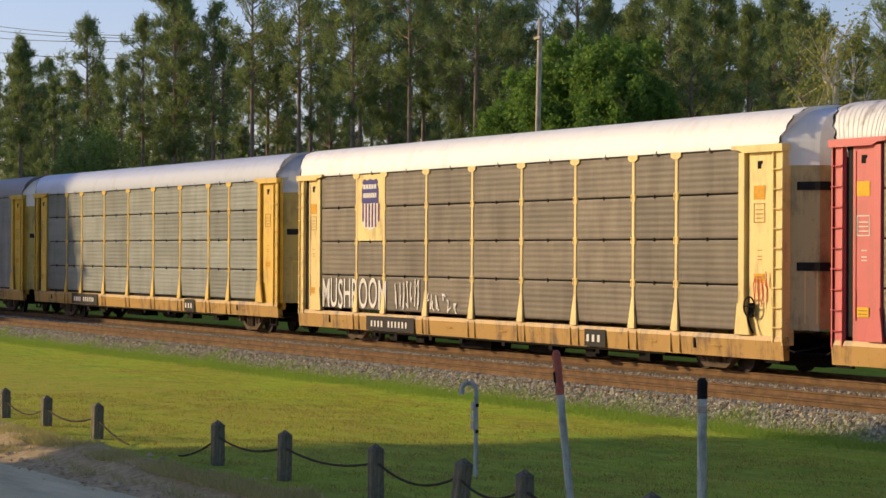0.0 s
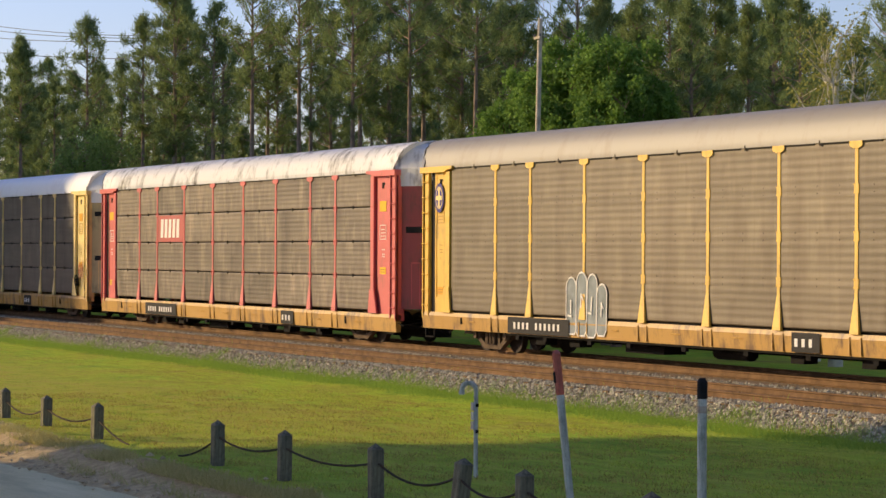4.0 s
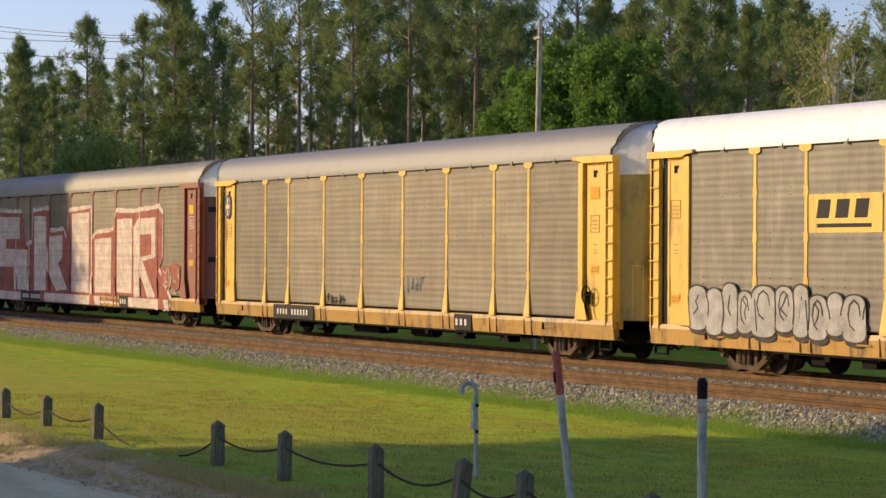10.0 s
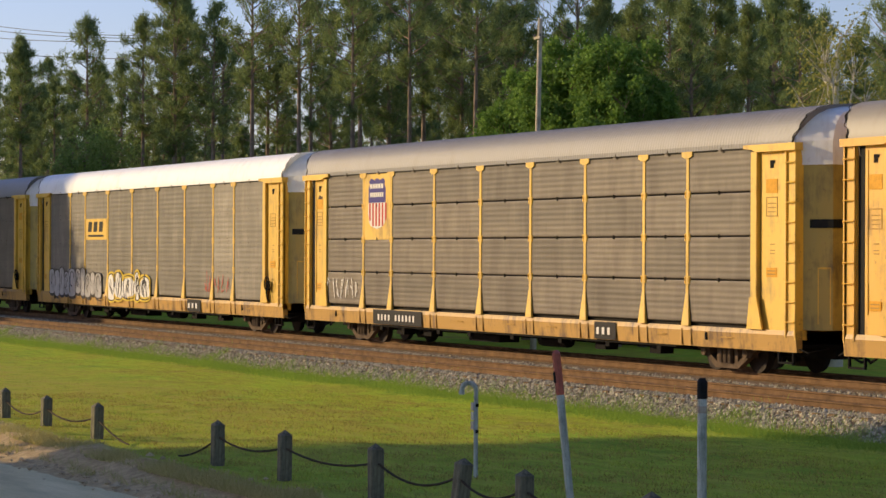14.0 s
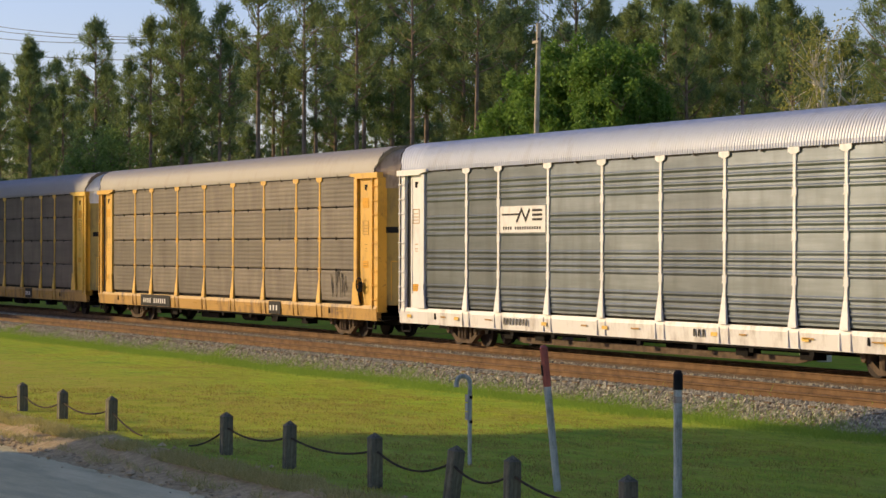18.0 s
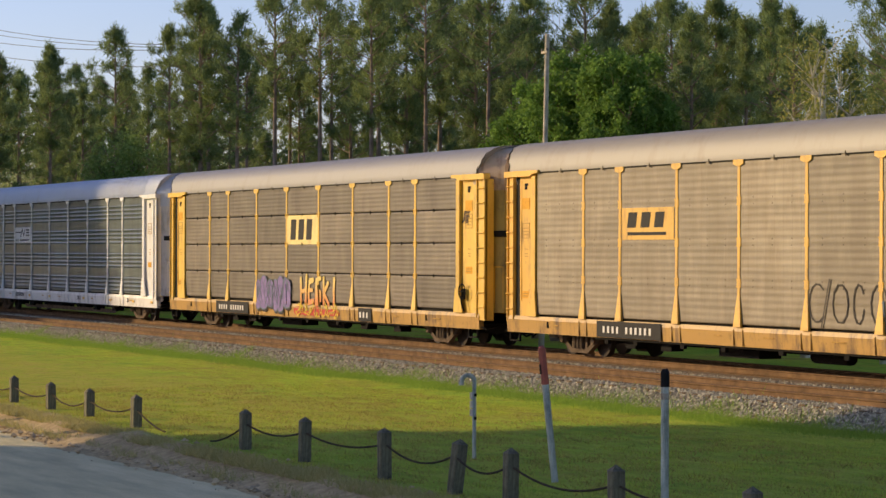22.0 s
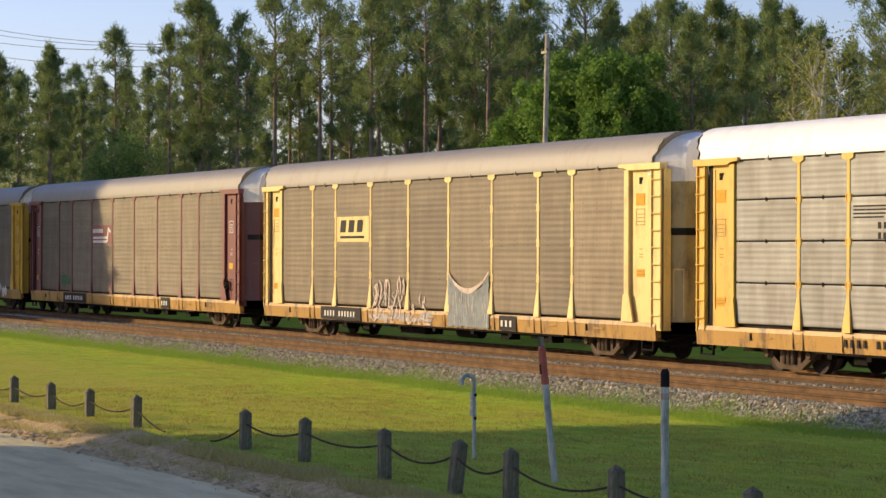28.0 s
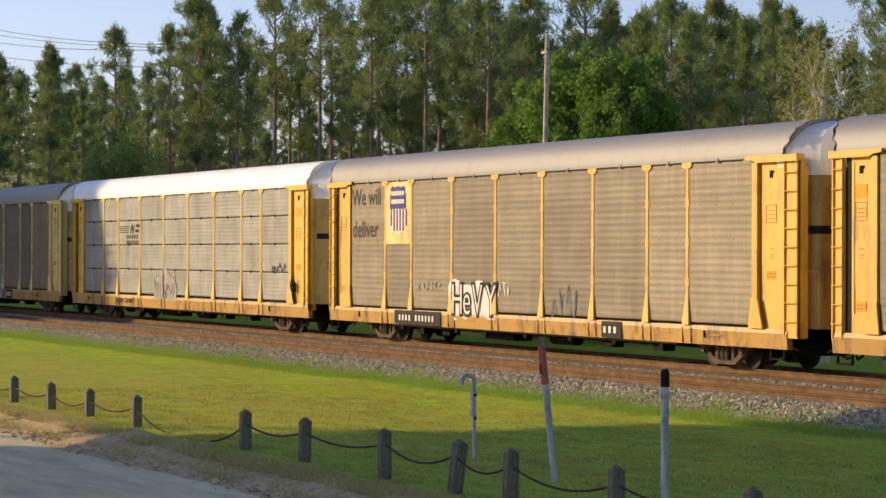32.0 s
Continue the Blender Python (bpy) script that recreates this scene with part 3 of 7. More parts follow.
def roof_shape(ribbed):
    prof = fine_profile()
    s = Shape()
    if ribbed:
        xs = []
        n = 230
        st = 25.9 / n
        for i in range(n):
            x = -12.95 + i * st
            xs += [(x, 0.0), (x + st * 0.3, 0.0), (x + st * 0.45, ribbed), (x + st * 0.85, ribbed)]
        xs.append((12.95, 0.0))
    else:
        xs = [(-12.95, 0.0), (12.95, 0.0)]
    k = len(prof)
    vs = []
    for x, d in xs:
        for y, z in prof:
            n = Vector((y, (z - 4.6) * 1.2)).normalized() * d
            out = math.copysign((roof_end(z) - 12.95) * max(0.0, abs(x) - 12.0) / 0.95, x)
            vs.append((x + out, y + n.x, z + n.y))
    s.add(vs, [(i * k + j, i * k + j + 1, (i + 1) * k + j + 1, (i + 1) * k + j) for i in range(len(xs) - 1) for j in range(k - 1)])
    for sx in (-1, 1):
        s.add([(sx * roof_end(z), y, z) for y, z in prof], [tuple(range(k))])
    e = roof_end(4.9)
    return s.add([(-e, -1.53, 4.9), (e, -1.53, 4.9), (e, 1.53, 4.9), (-e, 1.53, 4.9)], [(0, 3, 2, 1)])


def rounded(me, on):
    """Smooth the curved strips of a roof and leave its flat ends."""
    if on:
        for p in me.polygons:
            p.use_smooth = len(p.vertices) == 4 and abs(p.normal.x) < 0.5 and p.normal.z > -0.9
    return me


def post_shape(zb):
    """An upright with a wide tee head and a flared foot."""
    h, y0, y1 = TOP, -1.516, -1.47
    s = Shape()
    s.plate([(-0.055, zb), (-0.055, TOP - 0.1), (0.055, TOP - 0.1), (0.055, zb)][::-1], y0, y1)
    s.plate([(-0.22, TOP), (0.22, TOP), (0.22, TOP - 0.10), (0.085, TOP - 0.15), (-0.085, TOP - 0.15), (-0.22, TOP - 0.10)], y0 - 0.02, y0 + 0.005)
    # the foot splays out and stands further off the sheet towards the sill
    s.add([(-0.06, y0 - 0.004, zb + 0.66), (0.06, y0 - 0.004, zb + 0.66), (0.16, y0 - 0.055, zb - 0.06), (-0.16, y0 - 0.055, zb - 0.06),
           (-0.06, y0 + 0.01, zb + 0.66), (0.06, y0 + 0.01, zb + 0.66), (0.16, y0 + 0.01, zb - 0.06), (-0.16, y0 + 0.01, zb - 0.06)],
          [(3, 2, 1, 0), (4, 5, 6, 7), (0, 1, 5, 4), (2, 3, 7, 6), (1, 2, 6, 5), (3, 0, 4, 7)])
    return s


def clip_shape():
    """Bolted clips that tie sheet joints to the upright."""
    s = Shape()
    for sx in (-1, 1):
        s.box(sx * 0.075 - 0.025, sx * 0.075 + 0.025, -1.528, -1.49, -0.075, -0.05)
        s.box(sx * 0.075 - 0.025, sx * 0.075 + 0.025, -1.528, -1.49, 0.05, 0.075)
        s.box(sx * 0.095 - 0.01, sx * 0.095 + 0.01, -1.522, -1.49, -0.075, 0.075)
    s.box(-0.11, 0.11, -1.50, -1.48, -0.09, 0.09)
    return s


def bolt_shape():
    """Small bolted lugs beside the upright where two sheets overlap."""
    s = Shape()
    for sx in (-1, 1):
        for z in (-0.10, 0.07):
            s.box(sx * 0.072 - 0.018, sx * 0.072 + 0.018, -1.524, -1.49, z, z + 0.03)
        s.box(sx * 0.068 - 0.012, sx * 0.068 + 0.012, -1.516, -1.49, -0.07, 0.07)
    return s.box(-0.09, 0.09, -1.506, -1.49, -0.10, 0.10)


def rivet_rows(zb):
    """Double rows of dark fastener holes at the lapped joints of a plain side."""
    s = Shape()
    for k in range(9):
        w = EDGES[k + 1] - EDGES[k]
        n = 3 if w > 2.3 else 2
        for j in range(n):
            x = EDGES[k] + w * (j + 0.75) / (n + 0.5)
            for r in (1, 2, 3):
                z = zb + r * (TOP - zb) / 4
                for dz in (-0.075, 0.075):
                    s.box(x - 0.011, x + 0.011, SIDE - 0.004, SIDE + 0.02, z + dz - 0.018, z + dz + 0.018)
    return s


def eave_gap():
    """Dark seam under the roof's edge, broken at the middle of each sheet."""
    s = Shape()
    for k in range(9):
        a, b = EDGES[k] + 0.2, EDGES[k + 1] - 0.2
        m = (a + b) / 2
        s.box(a, m - 0.1, -1.522, -1.48, TOP - 0.035, TOP - 0.004)
        s.box(m + 0.1, b, -1.522, -1.48, TOP - 0.035, TOP - 0.004)
    return s


def eave_latch():
    return Shape().box(-0.018, 0.018, -0.004, 0.03, -0.06, 0.055).box(0.018, 0.07, -0.002, 0.03, -0.06, -0.035)


def latch_shape():
    return Shape().box(-0.012, 0.012, -0.02, 0.02, -0.045, 0.045).box(-0.03, 0.03, -0.016, 0.02, -0.01, 0.01)


def end_frame(sx, zb, out):
    """Corner frame of a car side: header bracket, inner upright and outer column."""
    s = Shape()
    s.plate(sorted_ring([(sx * (11.50 + out), TOP - 0.03), (sx * (11.50 + out), TOP + 0.05), (sx * (13.50 + 1.6 * out), TOP + 0.05), (sx * (13.50 + 1.6 * out), TOP - 0.11), (sx * (11.98 + out), TOP - 0.11), (sx * (11.80 + out), TOP - 0.05)]), -1.60, -1.40)
    a, b = sorted((sx * (11.72 + out), sx * (11.96 + out)))
    s.box(a, b, -1.55, -1.40, zb - 0.06, TOP - 0.10, 0.01)
    s.plate(sorted_ring([(sx * (11.62 + out), zb - 0.06), (sx * (11.72 + out), zb + 0.62), (sx * (12.0 + out), zb + 0.62), (sx * (12.22 + out), zb - 0.06)]), -1.575, -1.53)
    a, b = sorted((sx * (13.02 + out), sx * (13.45 + 1.6 * out)))
    s.box(a, b, -1.50, -1.46, zb - 0.25, TOP - 0.10)
    a, b = sorted((sx * (13.40 + 1.6 * out), sx * (13.45 + 1.6 * out)))
    s.box(a, b, -1.53, -1.25, zb - 0.25, TOP - 0.10)
    return s


def sorted_ring(pts):
    """Outline turned so that it faces the front."""
    area = sum(p[0] * q[1] - q[0] * p[1] for p, q in zip(pts, pts[1:] + pts[:1]))
    return pts if area > 0 else pts[::-1]


def end_door(sx):
    """Folding end doors, broad and box-like with two chamfers at each side."""
    ring = [(12.85, -1.42), (13.36, -1.40), (13.70, -1.20), (14.0, -0.98), (14.0, 0.98), (13.70, 1.20), (13.36, 1.40), (12.85, 1.42)]
    ring = [(sx * x, y) for x, y in ring]
    if sx < 0:
        ring = ring[::-1]
    return Shape().prism(ring, 1.02, 4.52)


def door_leaf(sx):
    """Raised rim of the lower door panel, on the fold that faces the next car."""
    p = lambda u: (sx * (13.70 + 0.30 * u), -1.20 + 0.22 * u)
    s = Shape()
    for u0, u1, z0, z1 in ((0.12, 0.9, 2.30, 2.34), (0.12, 0.18, 1.15, 2.30), (0.84, 0.9, 1.15, 2.30)):
        (xa, ya), (xb, yb) = p(u0), p(u1)
        s.add([(xa, ya - 0.004, z0), (xb + sx * 0.004, yb - 0.004, z0), (xb + sx * 0.004, yb - 0.004, z1), (xa, ya - 0.004, z1), (xa - sx * 0.03, ya + 0.03, z0), (xb - sx * 0.03, yb + 0.03, z0), (xb - sx * 0.03, yb + 0.03, z1), (xa - sx * 0.03, ya + 0.03, z1)],
              [(0, 1, 2, 3), (7, 6, 5, 4), (0, 4, 5, 1), (3, 2, 6, 7), (0, 3, 7, 4), (1, 5, 6, 2)])
    return s


def end_hood(sx):
    """Hood over the end doors: full width at the roof, folded in towards the coupler."""
    st = [(12.97, 0.998, 0.0), (13.36, 0.985, -0.01), (13.70, 0.81, -0.03), (14.03, 0.66, -0.10)]
    k = len(ROOF_PROFILE)
    vs = []
    for x, w, d in st:
        for y, z in ROOF_PROFILE:
            f = (z - 4.9) / 0.88
            # the skirt hangs inside the corner columns
            low = z < 4.95
            vs.append((sx * x, y * min(w, 0.935) if low else y * w, 4.48 if low else z - 0.012 + d * f))
    m = len(st) - 1
    fs = [(i * k + j, i * k + j + 1, (i + 1) * k + j + 1, (i + 1) * k + j) for i in range(m) for j in range(k - 1)]
    fs += [tuple(m * k + j for j in range(k)), tuple([i * k for i in range(m + 1)] + [i * k + k - 1 for i in range(m, -1, -1)])]
    return Shape().add(vs, fs)


def roof_seal(sx):
    """Dark ragged strip where roof and hood meet."""
    vs = []
    rim = fine_profile()
    for e, dx in ((0, -0.03), (1, 0.03)):
        for j, (y, z) in enumerate(rim):
            vs.append((sx * (roof_end(z) + 0.01 + dx * (1.0 + 0.5 * math.sin(j * 2.9 + 2 * e)) + 0.045 * math.sin(j * 1.9) + 0.03 * math.sin(j * 5.3 + e)), y * 1.006, 4.6 + (z - 4.6) * 1.008))
    k = len(rim)
    return Shape().add(vs, [(j, j + 1, k + j + 1, k + j) for j in range(k - 1)])


def frame_ring(w, h, t):
    """A thin painted outline of a box, in one piece."""
    vs = []
    for y in (-0.004, 0.004):
        for d in (0, t):
            vs += [(-w / 2 + d, y, d), (w / 2 - d, y, d), (w / 2 - d, y, h - d), (-w / 2 + d, y, h - d)]
    fs = []
    for i in range(4):
        j = (i + 1) % 4
        fs += [(i, j, 4 + j, 4 + i), (8 + j, 8 + i, 12 + i, 12 + j), (j, i, 8 + i, 8 + j), (4 + i, 4 + j, 12 + j, 12 + i)]
    return Shape().add(vs, fs)


def side_frame():
    """Cast bogie side frame: arched top chord, tension members, columns round the springs, axle boxes."""
    s = Shape()
    s.plate(sorted_ring([(-1.22, 0.47), (-1.22, 0.63), (-0.45, 0.82), (0.45, 0.82), (1.22, 0.63), (1.22, 0.47), (0.42, 0.67), (-0.42, 0.67)]), -0.09, 0.07)
    s.plate(sorted_ring([(-1.18, 0.50), (-0.98, 0.54), (-0.40, 0.20), (0.40, 0.20), (0.98, 0.54), (1.18, 0.50), (0.46, 0.08), (-0.46, 0.08)]), -0.08, 0.06)
    for x in (-0.36, 0.36):
        s.box(x - 0.07, x + 0.07, -0.07, 0.06, 0.15, 0.72)
    for x in (-0.86, 0.86):
        s.box(x - 0.16, x + 0.16, -0.12, 0.1, 0.34, 0.62, 0.03)
        s.tube((x, -0.17, 0.43), (x, -0.10, 0.43), 0.10, 0.115, 12)
    for x in (-0.19, 0.0, 0.19):
        s.tube((x, -0.09, 0.20), (x, -0.09, 0.56), 0.075, 0.075, 8)
    return s


def wheelset_shape():
    s = Shape()
    s.tube((0, -0.9, 0), (0, 0.9, 0), 0.075, 0.075, 8)
    for sy in (-1, 1):
        y = sy * 0.753
        s.tube((0, y - 0.065, 0), (0, y + 0.065, 0), 0.42, 0.42, 24)
        s.tube((0, y - sy * 0.07, 0), (0, y - sy * 0.045, 0), 0.445, 0.445, 24)
        s.tube((0, y + sy * 0.06, 0), (0, y + sy * 0.10, 0), 0.13, 0.11, 10)
        for k in range(3):
            a = k * 2.094
            s.box(0.25 * math.cos(a) - 0.03, 0.25 * math.cos(a) + 0.03, y + sy * 0.066 - 0.004, y + sy * 0.066 + 0.004, 0.25 * math.sin(a) - 0.03, 0.25 * math.sin(a) + 0.03)
    return s


def underframe_shape(zb):
    s = Shape()
    s.box(-13.2, 13.2, -0.35, 0.35, zb - 0.32, zb)
    s.box(-13.3, 13.3, -1.38, 1.38, zb - 0.06, zb)
    for i in range(-6, 7):
        if abs(i) < 4:
            s.box(i * 1.6 - 0.06, i * 1.6 + 0.06, -1.3, 1.3, zb - 0.26, zb)
    s.box(-8.5, 8.5, -1.46, -1.38, zb - 0.20, zb - 0.08)
    for x in (-7.9, -6.4, -4.1, -2.2, 0.3, 2.9, 5.3, 7.7):
        s.box(x - 0.09, x + 0.09, -1.45, -1.36, zb - 0.30, zb - 0.20)
    s.box(-3.2, -1.4, -0.95, -0.35, zb - 0.45, zb - 0.1)
    s.tube((0.6, -0.7, zb - 0.30), (2.0, -0.7, zb - 0.30), 0.17, 0.17, 10)
    s.tube((-8.3, -0.95, zb - 0.22), (8.3, -0.95, zb - 0.22), 0.025, 0.03, 6)
    for x in (-7.0, -5.2, 4.6, 7.2):
        s.box(x - 0.25, x + 0.25, -1.25, -0.9, zb - 0.40, zb - 0.06)
    return s


def coupler_shape(sx):
    s = Shape()
    a, b = sorted((sx * 13.2, sx * 14.18))
    s.box(a, b, -0.11, 0.11, 0.70, 0.92)
    a, b = sorted((sx * 14.08, sx * 14.32))
    s.box(a, b, -0.2, 0.17, 0.64, 0.98, 0.04)
    s.path([(sx * 13.6, -0.35, 0.75), (sx * 13.9, -0.4, 0.45), (sx * 14.15, -0.36, 0.36), (sx * 14.3, -0.3, 0.42)], 0.03)
    return s


def step_shape(sx):
    """Corner stirrup and coupling lever under the sill end."""
    s = Shape()
    for x in (12.75, 13.3):
        s.box(sx * x - 0.02, sx * x + 0.02, -1.50, -1.44, 0.30, 0.70)
    a, b = sorted((sx * 12.75, sx * 13.3))
    s.box(a, b, -1.51, -1.43, 0.30, 0.34)
    s.path([(sx * 13.5, -1.45, 0.62), (sx * 13.75, -1.42, 0.55), (sx * 13.75, -0.5, 0.7)], 0.02)
    return s


def brake_wheel_shape():
    s = Shape()
    pts = [(0.27 * math.cos(k * 0.524), 0, 0.27 * math.sin(k * 0.524)) for k in range(13)]
    s.path(pts, 0.022, 6)
    for k in range(0, 12, 3):
        s.tube((0, 0, 0), pts[k], 0.018, 0.018, 6)
    s.tube((0, 0.12, 0), (0, -0.03, 0), 0.06, 0.05, 8)
    s.path([(-0.08, 0.03, -0.1), (-0.05, 0.0, -0.35), (0.05, 0.0, -0.55), (0.16, 0.02, -0.7)], 0.03, 6)
    s.box(-0.1, 0.08, 0.02, 0.12, -0.28, 0.1, 0.02)
    return s


def bar_row(mat, parent, at, n, w, h, gap=0.5):
    """One plain bar for each character, as parts of the sign."""
    step = w / n
    me = Shape().plate([(0, 0), (step * (1 - gap), 0), (step * (1 - gap), h), (0, h)], -0.004, 0.004).mesh("lettering_bar", mat)
    for i in range(n):
        if not (i == 4 and n > 8):
            part("lettering_bar", me, mat, parent, at=(at[0] + i * step, at[1], at[2]))


def text_mesh(words, size, mat, bold=0.0):
    cu = bpy.data.curves.new("lettering", "FONT")
    cu.body, cu.size, cu.extrude, cu.offset = words, size, 0.002, bold
    tmp = bpy.data.objects.new("lettering", cu)
    scene.collection.objects.link(tmp)
    me = bpy.data.meshes.new_from_object(tmp.evaluated_get(bpy.context.evaluated_depsgraph_get()))
    bpy.data.objects.remove(tmp)
    bpy.data.curves.remove(cu)
    me.transform(Matrix.Rotation(math.pi / 2, 4, "X"))
    me.materials.clear()
    me.materials.append(mat)
    return me


def shield_sign(car, x0, x1, z0, z1, plate_mat, stripe=MARK_PURPLE, stripe_label="dark purple stripe"):
    """Sign board with a shield: blue head with two white bars, coloured and white stripes below."""
    board = part("sign_board", Shape().box(x0, x1, -1.513, -1.49, z0, z1), plate_mat, car, "sign board with a striped shield")
    cx, w, t, b = (x0 + x1) / 2, (x1 - x0) * 0.33, z1 - 0.14, z0 + 0.30
    h = t - b
    out = [(-1.0, 0.52), (-1.0, 0.80), (-0.86, 0.88), (-0.93, 0.94), (-0.70, 1.0), (-0.35, 0.965), (0, 1.0), (0.35, 0.965), (0.70, 1.0), (0.93, 0.94), (0.86, 0.88), (1.0, 0.80), (1.0, 0.52)]
    low = [(-1.0, 0.52), (-1.04, 0.34), (-0.95, 0.16), (-0.72, 0.06), (-0.35, 0.03), (0, 0.0), (0.35, 0.03), (0.72, 0.06), (0.95, 0.16), (1.04, 0.34), (1.0, 0.52)]
    part("shield_head", Shape().plate(sorted_ring([(cx + u * w, b + v * h) for u, v in out]), -1.518, -1.513), MARK_BLUE, board, "dark blue shield head")
    part("shield_field", Shape().plate(sorted_ring([(cx + u * w, b + v * h) for u, v in low]), -1.518, -1.513), MARK_WHITE, board)
    for i in range(6):
        u = -0.92 + i * 0.37
        lo_v = 0.17 if i in (0, 5) else 0.06
        part("stripe", Shape().plate(sorted_ring([(cx + u * w, b + lo_v * h), (cx + (u + 0.19) * w, b + lo_v * h), (cx + (u + 0.19) * w, b + 0.515 * h), (cx + u * w, b + 0.515 * h)]), -1.522, -1.518), stripe, board, stripe_label)
    for z in (0.80, 0.63):
        bar_row(MARK_WHITE, board, (cx - w * 0.8, -1.5225, b + z * h), 5 if z > 0.7 else 7, w * 1.6, h * 0.09, 0.25)


def block_sign(car, x0, x1, z0, z1, plate_mat, ink, n, under):
    """Sign plate with heavy unlettered blocks and a rule."""
    board = part("sign_board", Shape().box(x0, x1, -1.513, -1.49, z0, z1), plate_mat, car, "painted sign plate with heavy block marks")
    w, h = x1 - x0, z1 - z0
    bw = w * 0.78 / n
    for i in range(n):
        a = x0 + w * 0.11 + i * bw
        s = Shape()
        low = 0.38 if under else 0.16
        ring = [(a, z0 + h * low), (a + bw * 0.66, z0 + h * low), (a + bw * 0.78, z0 + h * 0.86), (a + bw * 0.12, z0 + h * 0.86)]
        s.plate(ring, -1.518, -1.513)
        part("logo_block", s, ink, board)
    if under:
        part("logo_rule", Shape().plate([(x0 + w * 0.12, z0 + h * 0.14), (x1 - w * 0.14, z0 + h * 0.14), (x1 - w * 0.14, z0 + h * 0.24), (x0 + w * 0.12, z0 + h * 0.24)], -1.518, -1.513), ink, board)


def round_sign(car, cx, cz):
    disc = lambda r, n=20: [(cx + r * 0.72 * math.cos(k * 6.2832 / n), cz + r * math.sin(k * 6.2832 / n)) for k in range(n)]
    board = part("round_emblem", Shape().plate(disc(0.40), -1.506, -1.495), MARK_BLUE, car, "round blue emblem with a pale cross")
    part("emblem_ring", Shape().plate(disc(0.30), -1.510, -1.506), CREAM, board)
    part("emblem_core", Shape().plate(disc(0.26), -1.514, -1.510), MARK_BLUE, board)
    part("emblem_cross", Shape().box(cx - 0.045, cx + 0.045, -1.518, -1.514, cz - 0.24, cz + 0.24).box(cx - 0.17, cx - 0.045, -1.518, -1.514, cz - 0.06, cz + 0.06).box(cx + 0.045, cx + 0.17, -1.518, -1.514, cz - 0.06, cz + 0.06), CREAM, board)


# the large painted piece: one outline of the whole word, then a shape for each letter
WORD_TOP = [(-12.2, 4.42), (-8.3, 4.34), (-7.55, 2.95), (-6.75, 3.05), (-6.62, 4.38), (-4.36, 4.44), (-4.2, 3.52), (-2.3, 3.58), (-1.95, 3.2), (-1.65, 4.30),
            (1.2, 4.42), (1.36, 3.16), (1.9, 3.42), (4.05, 3.52), (4.34, 4.22), (6.7, 4.18), (9.25, 4.30), (9.68, 4.05), (9.62, 2.42), (9.25, 2.1), (10.6, 0.95)]
LETTERS = [
    [(-6.35, 4.05), (-4.70, 4.02), (-4.62, 2.55), (-4.2, 3.2), (-2.4, 3.25), (-2.45, 2.4), (-3.0, 2.12), (-1.75, 1.1), (-3.2, 1.02), (-4.68, 1.9), (-4.72, 1.02), (-6.36, 1.0)],
    [(-1.18, 4.08), (1.05, 4.11), (1.02, 1.02), (-1.2, 1.02)],
    [(1.8, 3.06), (3.8, 3.13), (3.78, 1.06), (1.78, 1.04)],
    [(4.5, 3.8), (6.25, 3.82), (6.22, 1.08), (4.48, 1.09)],
    [(6.4, 3.50), (6.95, 3.82), (8.85, 3.82), (8.87, 2.42), (7.45, 2.26), (8.85, 0.98), (8.0, 0.95), (6.98, 2.0), (6.95, 0.95), (6.45, 0.95)],
]


def rough(ring, amp=0.022, step=0.13, seed=1):
    """The outline broken into short steps with the unsteady edge of spray paint."""
    r = random.Random(seed)
    out = []
    for p, q in zip(ring, ring[1:] + ring[:1]):
        n = max(1, int(math.dist(p, q) / step))
        out += [(p[0] + (q[0] - p[0]) * k / n + r.uniform(-amp, amp), p[1] + (q[1] - p[1]) * k / n + r.uniform(-amp, amp)) for k in range(n)]
    return out


